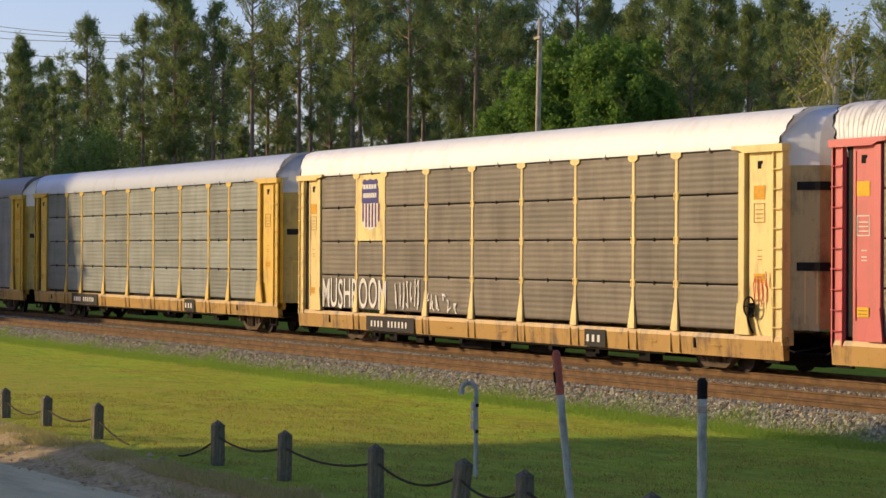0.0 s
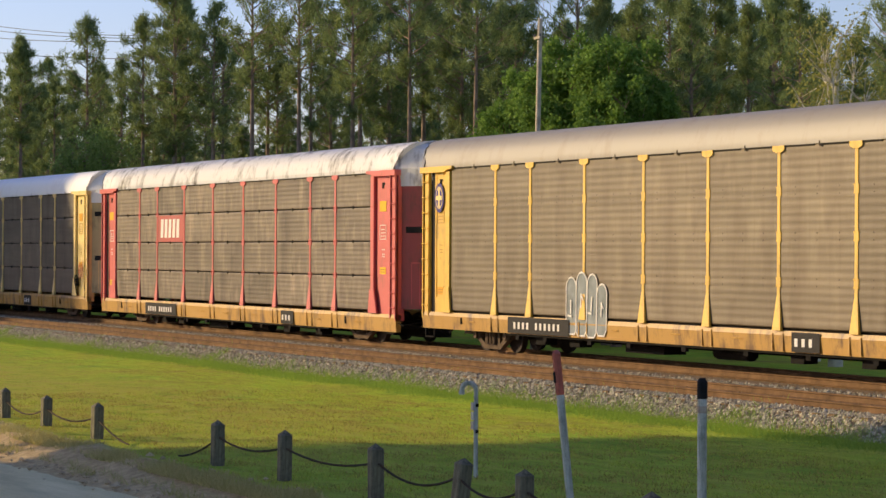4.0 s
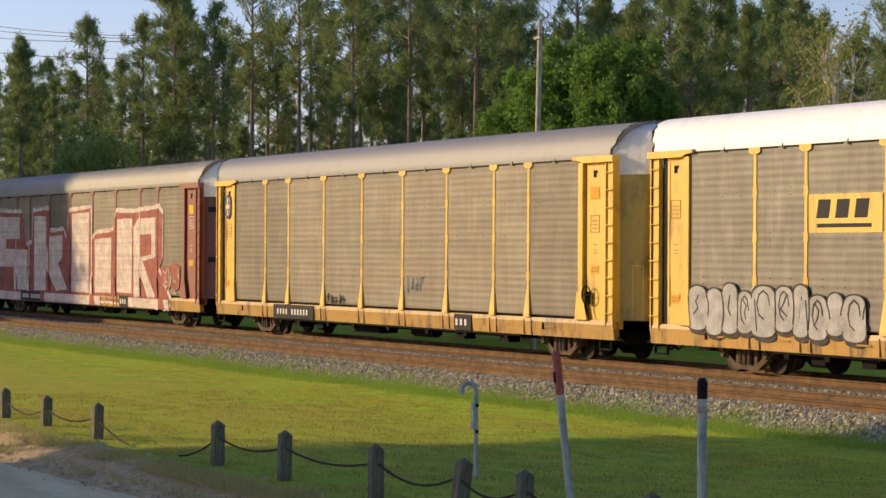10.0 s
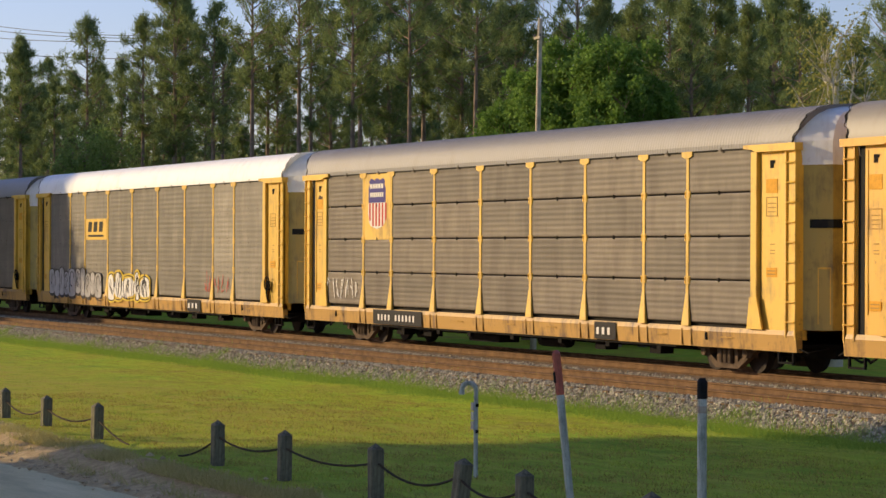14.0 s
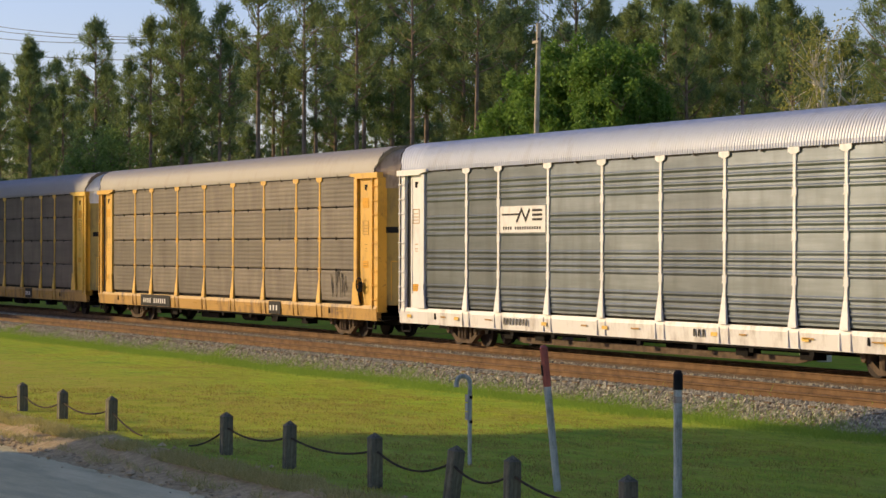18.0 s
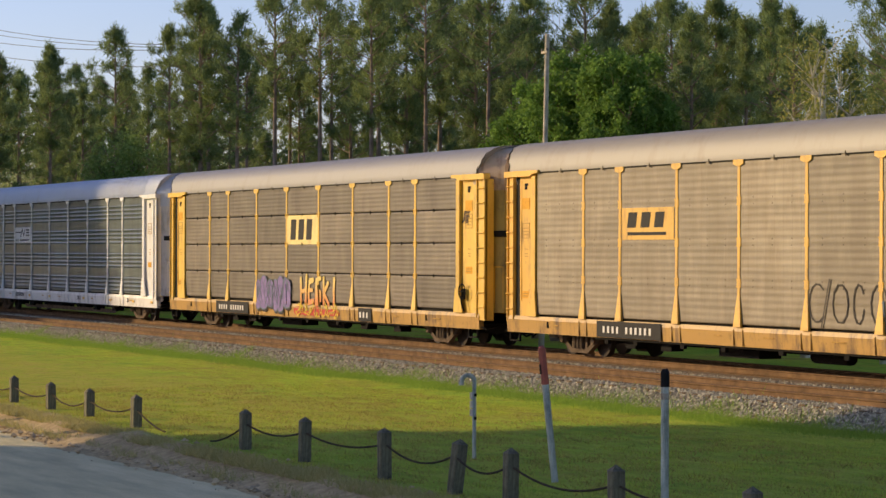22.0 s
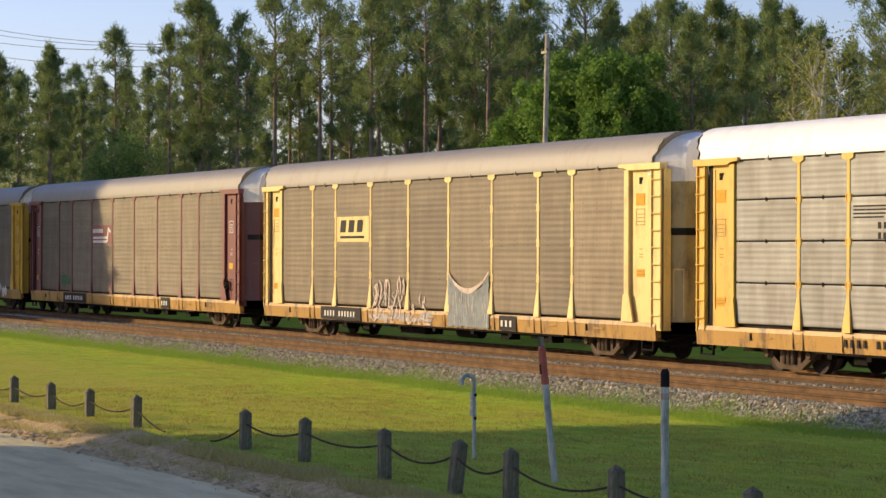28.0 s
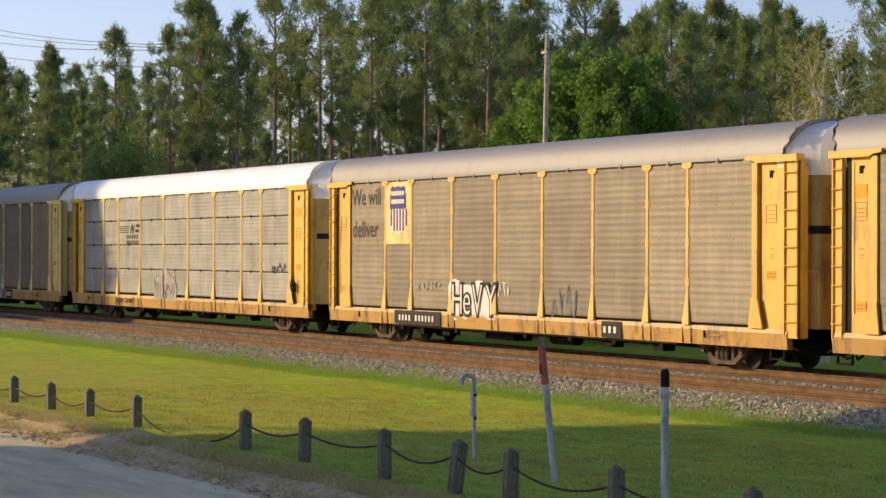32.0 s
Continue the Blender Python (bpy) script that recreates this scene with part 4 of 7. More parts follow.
def big_piece(car):
    foot = [(10.3, 0.52), (8.0, 0.60), (-6.0, 0.75), (-12.2, 0.88)]
    part("halo_paint", Shape().plate(rough(sorted_ring(WORD_TOP + foot), 0.04), -1.521, -1.518), SPRAY_WHITE, car, "pale sprayed edge round the letters")
    inner = [(x * 0.992, z - 0.16) for x, z in WORD_TOP] + [(9.9, 0.66), (-12.0, 0.95)]
    part("outline_paint", Shape().plate(rough(sorted_ring(inner), 0.025), -1.524, -1.521), SPRAY_PINK, car, "rust-red sprayed field")
    for k, ring in enumerate(LETTERS):
        part("painted_letter", Shape().plate(rough(sorted_ring(ring), 0.018, 0.2, k), -1.532, -1.5292), SPRAY_WHITE, car, "pale pink sprayed block letter")
    for a, b in ((-12.0, -8.1), (-4.9, 2.6), (5.6, 10.4)):
        part("sill_spray", Shape().plate([(a, 0.58), (b, 0.57), (b - 0.15, 0.90), (a + 0.1, 0.92)], -1.5505, -1.547), SPRAY_WHITE, car, "pale spray over the sill")
    for a in (-5.5, 1.2, 9.2):
        part("sill_spray", Shape().plate([(a, 0.56), (a + 0.75, 0.56), (a + 0.45, 0.97), (a + 0.05, 0.97)], -1.556, -1.552), SPRAY_PINK, car, "rust-red spray over the sill")
    # the first letter in four blocks: two bars, a neck and a foot
    s = Shape()
    for ring in ([(-11.95, 4.08), (-8.55, 4.03), (-8.5, 3.12), (-11.95, 3.12)], [(-11.95, 3.12), (-10.6, 3.12), (-10.6, 2.70), (-11.95, 2.72)],
                 [(-11.95, 2.72), (-7.35, 2.66), (-7.33, 1.95), (-11.95, 1.93)], [(-9.4, 1.94), (-7.33, 1.95), (-7.3, 1.0), (-9.35, 1.0)]):
        s.plate(sorted_ring(ring), -1.532, -1.5292)
    part("painted_letter", s, SPRAY_WHITE, car, "pale pink sprayed block letter")
    # paint on the uprights, which stand proud of the sheets
    for x, mat, top in zip(POSTS, (SPRAY_WHITE, SPRAY_WHITE, SPRAY_PINK, SPRAY_PINK, SPRAY_WHITE, SPRAY_PINK, SPRAY_WHITE, SPRAY_PINK), (4.05, 2.9, 4.2, 3.2, 4.4, 3.9, 4.05, 4.1)):
        part("painted_post", Shape().plate([(x - 0.065, 1.65), (x + 0.065, 1.65), (x + 0.065, top), (x - 0.065, top)], -1.541, -1.5375).plate([(x - 0.16, 0.97), (x + 0.16, 0.97), (x + 0.065, 1.65), (x - 0.065, 1.65)], -1.574, -1.5375), mat, car, "spray paint over an upright")
    part("letter_eye", Shape().plate(sorted_ring([(7.2, 3.22), (8.42, 3.24), (8.42, 2.5), (7.2, 2.42)]), -1.537, -1.534), SPRAY_PINK, car)


def scrawl(car, words, x, z, size, mat, label, stretch=1.0, bold=0.0, y=-1.524, lift=0.0, core=None):
    """Hand-sprayed letters, each a part of its own, a little uneven."""
    r = random.Random(len(words) + int(size * 100))
    for ch in words:
        me = text_mesh(ch, size, mat, bold)
        me.transform(Matrix.Diagonal((stretch, 1, 1, 1)) @ Matrix.Rotation(r.uniform(-0.04, 0.04), 4, "Y"))
        xs = [v.co.x for v in me.vertices]
        part("sprayed_letter", me, mat, car, label, at=(x - min(xs), y, z + r.uniform(-lift, lift)))
        if core:
            inner = text_mesh(ch, size, core, -0.012)
            inner.transform(Matrix.Diagonal((stretch, 1, 1, 1)))
            us = [v.co.x for v in inner.vertices]
            part("letter_core", inner, core, car, "white core of a sprayed letter", at=(x + (max(xs) - min(xs)) / 2 - (max(us) + min(us)) / 2, y - 0.005, z))
        x += max(xs) - min(xs) + (0.075 if not core else -0.02) * size


def capsule(p, q, w):
    """Outline of a round-ended brush stroke."""
    a = math.atan2(q[1] - p[1], q[0] - p[0])
    return [(q[0] + w / 2 * math.cos(a + t), q[1] + w / 2 * math.sin(a + t)) for t in (-1.57, -0.8, 0, 0.8, 1.57)] + \
           [(p[0] + w / 2 * math.cos(a + t), p[1] + w / 2 * math.sin(a + t)) for t in (1.57, 2.35, 3.14, 3.93, 4.71)]


STROKES = {"H": [[(0, 0), (0.05, 0.5), (0, 1)], [(0.05, 0.45), (0.9, 0.5)], [(0.95, 0), (0.9, 0.5), (1, 1)]], "E": [[(0.9, 1), (0.2, 0.85), (0, 0.45), (0.1, 0)], [(0.05, 0.5), (0.7, 0.55)], [(0.1, 0.02), (0.9, 0.1)]],
           "S": [[(0.9, 1), (0.2, 0.9), (0.1, 0.6), (0.8, 0.45), (0.9, 0.15), (0.1, 0)]], "K": [[(0.05, 0), (0, 1)], [(0.9, 0.85), (0.1, 0.45), (0.95, 0)]], "I": [[(0.5, 0), (0.45, 0.5), (0.55, 1)]]}


def brushed_word(car, words, x, z, width, height, mat, label, seed, w=0.16):
    """Letters in loose tapering brush strokes, each a part of its own."""
    r = random.Random(seed)
    step = width / len(words)
    for i, ch in enumerate(words):
        s, k = Shape(), 0
        for line in STROKES[ch]:
            pts = [(x + step * (i + 0.08 + 0.72 * u) + r.uniform(-0.03, 0.03), z + height * v * r.uniform(0.9, 1.06)) for u, v in line]
            for p, q in zip(pts, pts[1:]):
                s.plate(sorted_ring(capsule(p, q, w * r.uniform(0.75, 1.2))), -1.5305 - 0.0005 * k, -1.528)
                k += 1
        part("sprayed_letter", s, mat, car, label)


def tangle(car, x0, x1, z0, z1, fill, ink, seed, label, lines=16):
    """A throw-up: bulging patches of fill colour with dark brush lines over them."""
    r = random.Random(seed)
    s = Shape()
    n = max(2, int((x1 - x0) / 0.7))
    for i in range(n):
        cx = x0 + (i + 0.5) * (x1 - x0) / n
        w, top, bot = (x1 - x0) / n * 0.62, z1 - r.uniform(0, 0.22), z0 + r.uniform(0, 0.12)
        ring = []
        for k in range(12):
            a = k * 6.2832 / 12
            q = r.uniform(0.88, 1.1)
            ring.append((cx + w * q * math.copysign(abs(math.cos(a)) ** 0.6, math.cos(a)), (top + bot) / 2 + (top - bot) / 2 * q * math.copysign(abs(math.sin(a)) ** 0.6, math.sin(a))))
        s.plate(sorted_ring(ring), -1.520 - 0.0006 * i - 0.007 * (fill is not SPRAY_YELLOW), -1.517)
    part("graffiti", s, fill, car, label)
    s = Shape()
    for i in range(lines):
        cx, cz = r.uniform(x0 + 0.1, x1 - 0.1), r.uniform(z0 + 0.1, z1 - 0.2)
        a = r.uniform(-1.9, 1.9)
        l = r.uniform(0.12, 0.42)
        ex, ez = min(x1, cx + l * math.cos(a)), max(z0, min(z1, cz + l * math.sin(a)))
        s.stroke(cx, cz, ex, ez, 0.042, -1.536)
        s.stroke(ex, ez, min(x1, ex + 0.2 * math.cos(a + 1.3)), max(z0, ez + 0.2 * math.sin(a + 1.3)), 0.05, -1.538)
    part("graffiti_outline", s, ink, car)["kind"] = "stuff"


def tags(car, x0, x1, z0, z1, mat, seed, label, n=5, w=0.045):
    """Thin sprayed strokes that spell nothing."""
    r = random.Random(seed)
    s = Shape()
    for i in range(n):
        a = x0 + i * (x1 - x0) / n
        b = a + (x1 - x0) / n * 0.7
        pts = [(r.uniform(a, b), r.uniform(z0, z1)) for _ in range(5)]
        for p, q in zip(pts, pts[1:]):
            s.stroke(*p, *q, w, -1.524)
    part("graffiti", s, mat, car, label)["kind"] = "stuff"


def wave_lines(car, x0, x1, z0, z1, n, mat, seed, label, w=0.03, y=-1.532):
    """Thin wandering sprayed lines, mostly upright, that spell nothing."""
    r = random.Random(seed)
    s = Shape()
    for i in range(n):
        cx = x0 + (i + r.uniform(0.1, 0.9)) * (x1 - x0) / n
        lo, hi, ph, am = z0 + r.uniform(0, 0.25), z1 - r.uniform(0, 0.45) * (z1 - z0), r.uniform(0, 6), r.uniform(0.04, 0.16)
        pts = [(min(x1, max(x0, cx + am * math.sin(ph + 4.2 * k / 7) + 0.25 * am * math.sin(11 * k / 7 + ph))), lo + (hi - lo) * k / 7) for k in range(8)]
        if r.random() < 0.6:
            d = r.choice((-1, 1)) * r.uniform(0.12, 0.3)
            pts += [(pts[-1][0] + d * 0.5, hi + 0.06), (pts[-1][0] + d, hi - 0.12), (pts[-1][0] + d * 0.9, (lo + hi) / 2)]
        for p, q in zip(pts, pts[1:]):
            s.stroke(*p, *q, w * r.uniform(0.7, 1.3), y - 0.0004 * (i % 9))
    part("graffiti", s, mat, car, label)["kind"] = "stuff"


def bubble_piece(car, x0, x1, z0, z1, n, fill, ink, seed, label, rim=None):
    """A long sprayed piece of swelling forms side by side that spell nothing, over sheets, uprights and sill."""
    r = random.Random(seed)
    cuts = [x0 + (x1 - x0) * (k + r.uniform(-0.28, 0.28) * (0 < k < n)) / n for k in range(n + 1)]
    crest = [z1 - r.uniform(0, 0.22) for _ in range(n)]
    root = [z0 + r.uniform(0, 0.16) for _ in range(n)]
    arc = [k * math.pi / 8 for k in range(9)]
    top, low, lines = [], [], Shape()
    for k in range(n):
        c, h = (cuts[k] + cuts[k + 1]) / 2, (cuts[k + 1] - cuts[k]) / 2
        over = [(c - h * math.cos(a), crest[k] - 0.20 + 0.20 * math.sin(a)) for a in arc]
        under = [(c - h * math.cos(a), root[k] + 0.11 - 0.11 * math.sin(a)) for a in arc]
        top += over
        low += under
        lean = r.uniform(-0.12, 0.12)
        side = [(cuts[k + 1] + lean * math.sin(math.pi * j / 4), crest[k] - 0.2 - (crest[k] - root[k] - 0.4) * j / 4) for j in range(r.choice((3, 4, 5)))]
        eye = [(c + h * r.uniform(-0.3, 0.3) + 0.03 * j * r.uniform(-1, 1), (crest[k] + root[k]) / 2 + 0.28 - 0.14 * j) for j in range(4)] if r.random() < 0.7 else []
        loop = [(c + h * 0.55 * math.cos(a * 2), crest[k] - 0.42 + 0.3 * math.sin(a * 2)) for a in arc[:7]] if r.random() < 0.5 else []
        for line in (over, under, side, eye, loop):
            for p, q in zip(line, line[1:]):
                lines.stroke(*p, *q, 0.036, -1.5575)
    ring = low + top[::-1]
    if rim:
        halo = Shape()
        for p, q in zip(ring, ring[1:] + ring[:1]):
            halo.stroke(*p, *q, 0.17, -1.5505)
        part("graffiti_rim", halo, rim, car, "bright sprayed rim round the graffiti")["kind"] = "stuff"
    else:
        part("graffiti_shadow", Shape().plate([(x + 0.05, z - 0.09) for x, z in low] + [(x1 + 0.05, z0 + 0.4), (x0 + 0.05, z0 + 0.4)], -1.5515, -1.5495), MARK_FADED, car, "dark sprayed drop shade")
    part("graffiti", Shape().plate(ring, -1.5555, -1.5525), fill, car, label)
    part("graffiti_outline", lines, ink, car)["kind"] = "stuff"
    for x in POSTS:
        if x0 < x < x1:
            s = Shape().plate([(x - 0.16, 0.97), (x + 0.16, 0.97), (x + 0.075, 1.65), (x - 0.075, 1.65)], -1.576, -1.5375)
            part("painted_post", s.plate([(x - 0.068, 1.65), (x + 0.068, 1.65), (x + 0.064, z1 - 0.06), (x - 0.064, z1 - 0.12)], -1.5565, -1.5375), fill, car, "spray paint over an upright")


def bubbles(car, x0, x1, z0, z1, n, fill, ink, seed, label):
    """Rounded letter shapes side by side, each filled and edged, some with an inner slit."""
    r = random.Random(seed)
    w = (x1 - x0) / n
    s, edge = Shape(), Shape()
    for i in range(n):
        cx, hw = x0 + (i + 0.5) * w, w * r.uniform(0.47, 0.56)
        top, bot = z1 - r.uniform(0, 0.34), z0 + r.uniform(0, 0.06)
        lean = r.uniform(-0.08, 0.08)
        ring = [(cx - hw, bot + 0.12), (cx - hw * 0.6, bot), (cx + hw * 0.6, bot), (cx + hw, bot + 0.12)]
        ring += [(cx + lean + hw * math.cos(a), top - hw + hw * 1.05 * math.sin(a)) for a in (0.15, 0.6, 1.1, 1.57, 2.04, 2.54, 2.99)]
        s.plate(sorted_ring(ring), -1.5260 - 0.0009 * i, -1.524)
        for p, q in zip(ring, ring[1:] + ring[:1]):
            edge.stroke(*p, *q, 0.036, -1.536)
        zz = bot + (top - bot) * r.uniform(0.35, 0.6)
        edge.stroke(cx + lean / 2, zz - 0.14, cx + lean, zz + 0.16, 0.05, -1.548)
        if i % 2:
            edge.stroke(cx + lean, zz + 0.16, cx + hw * 0.45, zz + 0.05, 0.045, -1.550)
        else:
            edge.stroke(cx - hw * 0.5, zz - 0.2, cx + hw * 0.1, zz - 0.22, 0.045, -1.550)
    part("graffiti", s, fill, car, label)
    part("graffiti_outline", edge, ink, car)["kind"] = "stuff"


def open_letters(car, x, z, h, glyphs, mat, label):
    """Loose hand-drawn round letters: each glyph is an arc from one angle to another."""
    s = Shape()
    for dx, w, a0, a1 in glyphs:
        pts = [(x + dx + w * math.cos(a0 + (a1 - a0) * k / 10), z + h / 2 + h / 2 * math.sin(a0 + (a1 - a0) * k / 10)) for k in range(11)]
        for p, q in zip(pts, pts[1:]):
            s.stroke(*p, *q, 0.04, -1.512)
    s.stroke(x + 0.55, z - 0.1, x + 0.85, z + h + 0.1, 0.045, -1.524)
    part("graffiti", s, mat, car, label)


MOVING_AXLES = []


def build_car(i, spec):
    paint, roof, panel, style = spec["paint"], spec["roof"], spec["panel"], spec["style"]
    low = spec.get("low", False)
    zb = 0.93 if low else 1.06           # foot of the side sheets
    s0, s1 = (0.36, 0.86) if low else (0.55, 1.00)
    pk = paint.name
    car = thing("autorack_car", spec["label"], "freight car", "cars of the goods train")
    # roof and ends
    part("roof", shared(("roof", roof.name, spec.get("ribs", 0)), lambda: rounded(roof_shape(spec.get("ribs", 0)).mesh("roof", roof), not spec.get("ribs"))), roof, car, spec["roof_label"])
    # near-black box: the shaded inside of the car put in as dark colour
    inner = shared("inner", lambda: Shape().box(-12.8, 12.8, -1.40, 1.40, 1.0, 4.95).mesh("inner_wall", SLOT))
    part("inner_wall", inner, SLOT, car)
    for sx in (-1, 1):
        door = part("end_door", shared(("door", sx, pk), lambda: end_door(sx).mesh("end_door", DOOR_SHADE[pk])), paint, car, "folding end doors in paint darkened for shade and dirt")
        for z in spec.get("bumps", (3.25,)):
            part("bumper", shared(("bump", sx), lambda: Shape().add([(sx * 13.60, -1.285, -0.09), (sx * 13.71, -1.215, -0.09), (sx * 14.03, -0.99, -0.09), (sx * 14.03, 0.75, -0.09), (sx * 13.97, 0.75, -0.09), (sx * 13.97, -0.95, -0.09), (sx * 13.60, -1.18, -0.09)] + [(sx * 13.60, -1.285, 0.09), (sx * 13.71, -1.215, 0.09), (sx * 14.03, -0.99, 0.09), (sx * 14.03, 0.75, 0.09), (sx * 13.97, 0.75, 0.09), (sx * 13.97, -0.95, 0.09), (sx * 13.60, -1.18, 0.09)],
                 [(6, 5, 4, 3, 2, 1, 0), (7, 8, 9, 10, 11, 12, 13)] + [(q, (q + 1) % 7, 7 + (q + 1) % 7, 7 + q) for q in range(7)]).mesh("bumper", RUBBER)), RUBBER, door, "black rubber strip", at=(0, 0, z))
        part("door_leaf", shared(("leaf", sx, pk), lambda: door_leaf(sx).mesh("door_leaf", paint)), paint, door, "raised rim of the lower door panel")
        hood = spec.get("hood", HOOD_PALE if roof in (ROOF_TAN, ROOF_GREY) else roof)
        part("end_hood", shared(("hood", sx, hood.name), lambda: end_hood(sx).mesh("end_hood", hood)), hood, car, "weathered end hood")
        part("roof_seal", shared(("seal", sx), lambda: roof_seal(sx).mesh("roof_seal", BLACK)), BLACK, car, "dark roof seam")
        part("coupler", shared(("coup", sx), lambda: coupler_shape(sx).mesh("coupler", BLACK)), BLACK, car, "black coupler with air hose")
        part("corner_step", shared(("step", sx, pk), lambda: step_shape(sx).mesh("corner_step", BLACK)), BLACK, car)
    # side sheets, near and far
    rows = 4 if style == "rows" else 1
    reach = spec.get("reach", 0.0)       # the columns of the coupled end stand this much further out
    edges = (*EDGES[:-1], EDGES[-1] + reach)
    gap = 0.03 if rows == 4 else 0.0
    hh = (TOP - zb) / rows - gap
    for side in (1, -1):
        for k in range(9):
            w = edges[k + 1] - edges[k] - 0.08
            cx = (edges[k] + edges[k + 1]) / 2 * (1 if side == 1 else -1)
            for r in range(rows if side == 1 else 1):
                full = side == -1
                h = TOP - zb if full else hh
                n = (23 if style != "slats" else 24) if (full or rows == 1) else 7
                key = ("sheet", round(w, 2), round(h, 2), style, panel.name)
                me = shared(key, lambda: ribbed_sheet(w, h, n, {"plain": 0.0034, "rows": 0.0032, "slats": 0.017}[style], 0.6 if style != "slats" else 0.9).mesh("side_panel", panel, style != "slats"))
                z = zb if full else zb + r * (hh + gap) + gap
                ob = part("side_panel", me, panel, car, at=(cx, side * SIDE, z))
                if side == -1:
                    ob.rotation_euler = (0, 0, math.pi)
        for x in POSTS:
            ob = part("side_post", shared(("post", zb, pk), lambda: post_shape(zb).mesh("side_post", paint)), paint, car, at=(x, 0, 0))
            if side == -1:
                ob.rotation_euler = (0, 0, math.pi)
    # clips along the posts, latches on the joints
    cm = shared(("clip", pk, rows), lambda: (clip_shape() if rows == 4 else bolt_shape()).mesh("post_clip", paint))
    for x in POSTS:
        for r in (1, 2, 3):
            part("post_clip", cm, paint, car, at=(x, 0, zb + r * (hh + gap) if rows == 4 else zb + r * (TOP - zb) / 4))
    if style == "plain":
        part("rivet_strip", shared(("rivets", zb), lambda: rivet_rows(zb).mesh("rivet_strip", FASTENER)), FASTENER, car)["kind"] = "stuff"
    part("eave_seam", shared("eave", lambda: eave_gap().mesh("eave_seam", SLOT)), SLOT, car)["kind"] = "stuff"
    for k in range(9):
        part("eave_latch", shared("elatch", lambda: eave_latch().mesh("eave_latch", FASTENER)), FASTENER, car, at=((EDGES[k] + EDGES[k + 1]) / 2 + 0.12, -1.535, TOP))
    if rows == 4:
        lm = shared("latch", lambda: latch_shape().mesh("latch", SLOT))
        for k in range(9):
            cx = (EDGES[k] + EDGES[k + 1]) / 2
            for r in (1, 2, 3):
                part("latch", lm, SLOT, car, at=(cx, SIDE - 0.01, zb + r * (hh + gap) + 0.015))
    # end bays: frame, recessed plate, ladder
    for side in (1, -1):
        for sx in (-1, 1):
            out = reach if sx > 0 else 0.0
            fr = part("corner_frame", shared(("frame", sx, zb, pk, out), lambda: end_frame(sx, zb, out).mesh("corner_frame", paint)), paint, car)
            a, b = sorted((sx * (12.0 + out), sx * (12.95 + out)))
            pa, pb = (a, b) if sx > 0 else (-12.80, b)
            pl = part("end_plate", shared(("plate", sx, zb, pk, out), lambda: Shape().box(pa, pb, -1.46, -1.43, zb + 0.95, TOP - 0.10, 0.008).box(pa, pb, -1.452, -1.43, zb - 0.1, zb + 0.95).mesh("end_plate", paint)), paint, car)
            if sx < 0:
                # flat black strip painted as the shadow in the gap beside the ladder
                part("door_seal", shared("shade_l", lambda: Shape().box(-13.02, -12.80, -1.45, -1.425, 0.95, TOP - 0.11).mesh("door_seal", RUBBER)), RUBBER, car, "black strip painted as the deep shadow beside the ladder").rotation_euler = (0, 0, 0 if side == 1 else math.pi)
                part("door_edge", shared(("dedge", pk), lambda: Shape().box(-12.72, -12.68, -1.475, -1.455, zb + 0.35, TOP - 0.2).mesh("door_edge", paint)), paint, pl)
            else:
                # thin black strip painted as the shading line between plate and column
                part("door_seal", shared(("shade_r", out), lambda: Shape().box(12.955 + out, 13.015 + out, -1.47, -1.43, 0.95, TOP - 0.11).mesh("door_seal", RUBBER)), RUBBER, car, "black strip painted as the shading line beside the ladder").rotation_euler = (0, 0, 0 if side == 1 else math.pi)
            ld = part("ladder", shared(("ladder", sx, zb, pk, out), lambda: Shape().box(sx * (13.07 + out) - 0.02, sx * (13.07 + out) + 0.02, -1.545, -1.49, zb - 0.2, TOP - 0.1).box(sx * (13.42 + 1.6 * out) - 0.02, sx * (13.42 + 1.6 * out) + 0.02, -1.545, -1.49, zb - 0.2, TOP - 0.1).mesh("ladder", paint)), paint, car, "side ladder")
            if side == 1:
                for k in range(9):
                    part("rung", shared(("rung", pk, out), lambda: Shape().tube((-0.19 - 0.3 * out, 0, 0), (0.19 + 0.3 * out, 0, 0), 0.016, 0.016, 6).mesh("rung", paint)), paint, ld, at=(sx * (13.245 + 1.3 * out), -1.56, zb + 0.12 + k * 0.42))
                x = sx * (12.43 + out)
                ink, tone = (MARK_WHITE, PLACARD_YELLOW) if paint in (RED, BROWN, MAROON) else (MARK_TAN, MARK_ORANGE)
                y = -1.465
                part("latch_hole", shared("lhole", lambda: Shape().box(-0.07, 0.07, -0.003, 0.003, 0, 0.17).box(-0.02, 0.12, -0.004, 0.003, 0.10, 0.17).mesh("latch_hole", BLACK)), BLACK, pl, "dark latch hole", at=(x, y, TOP - 0.46))
                note = part("placard", shared(("plac", tone.name), lambda: Shape().box(-0.2, 0.2, -0.006, 0.004, 0, 0.2).mesh("placard", tone)), tone, pl, "small notice placard", at=(x, y, zb + (1.06 if sx > 0 else 0.42)))
                line = shared(("pline", ink.name), lambda: Shape().box(-0.15, 0.15, -0.003, 0.003, 0, 0.022).mesh("lettering_bar", ink))
                for dz in (0.05, 0.12):
                    part("lettering_bar", shared("pdark", lambda: Shape().box(-0.15, 0.15, -0.003, 0.003, 0, 0.025).mesh("lettering_bar", MARK_TAN)), MARK_TAN, note, at=(0, -0.008, dz))
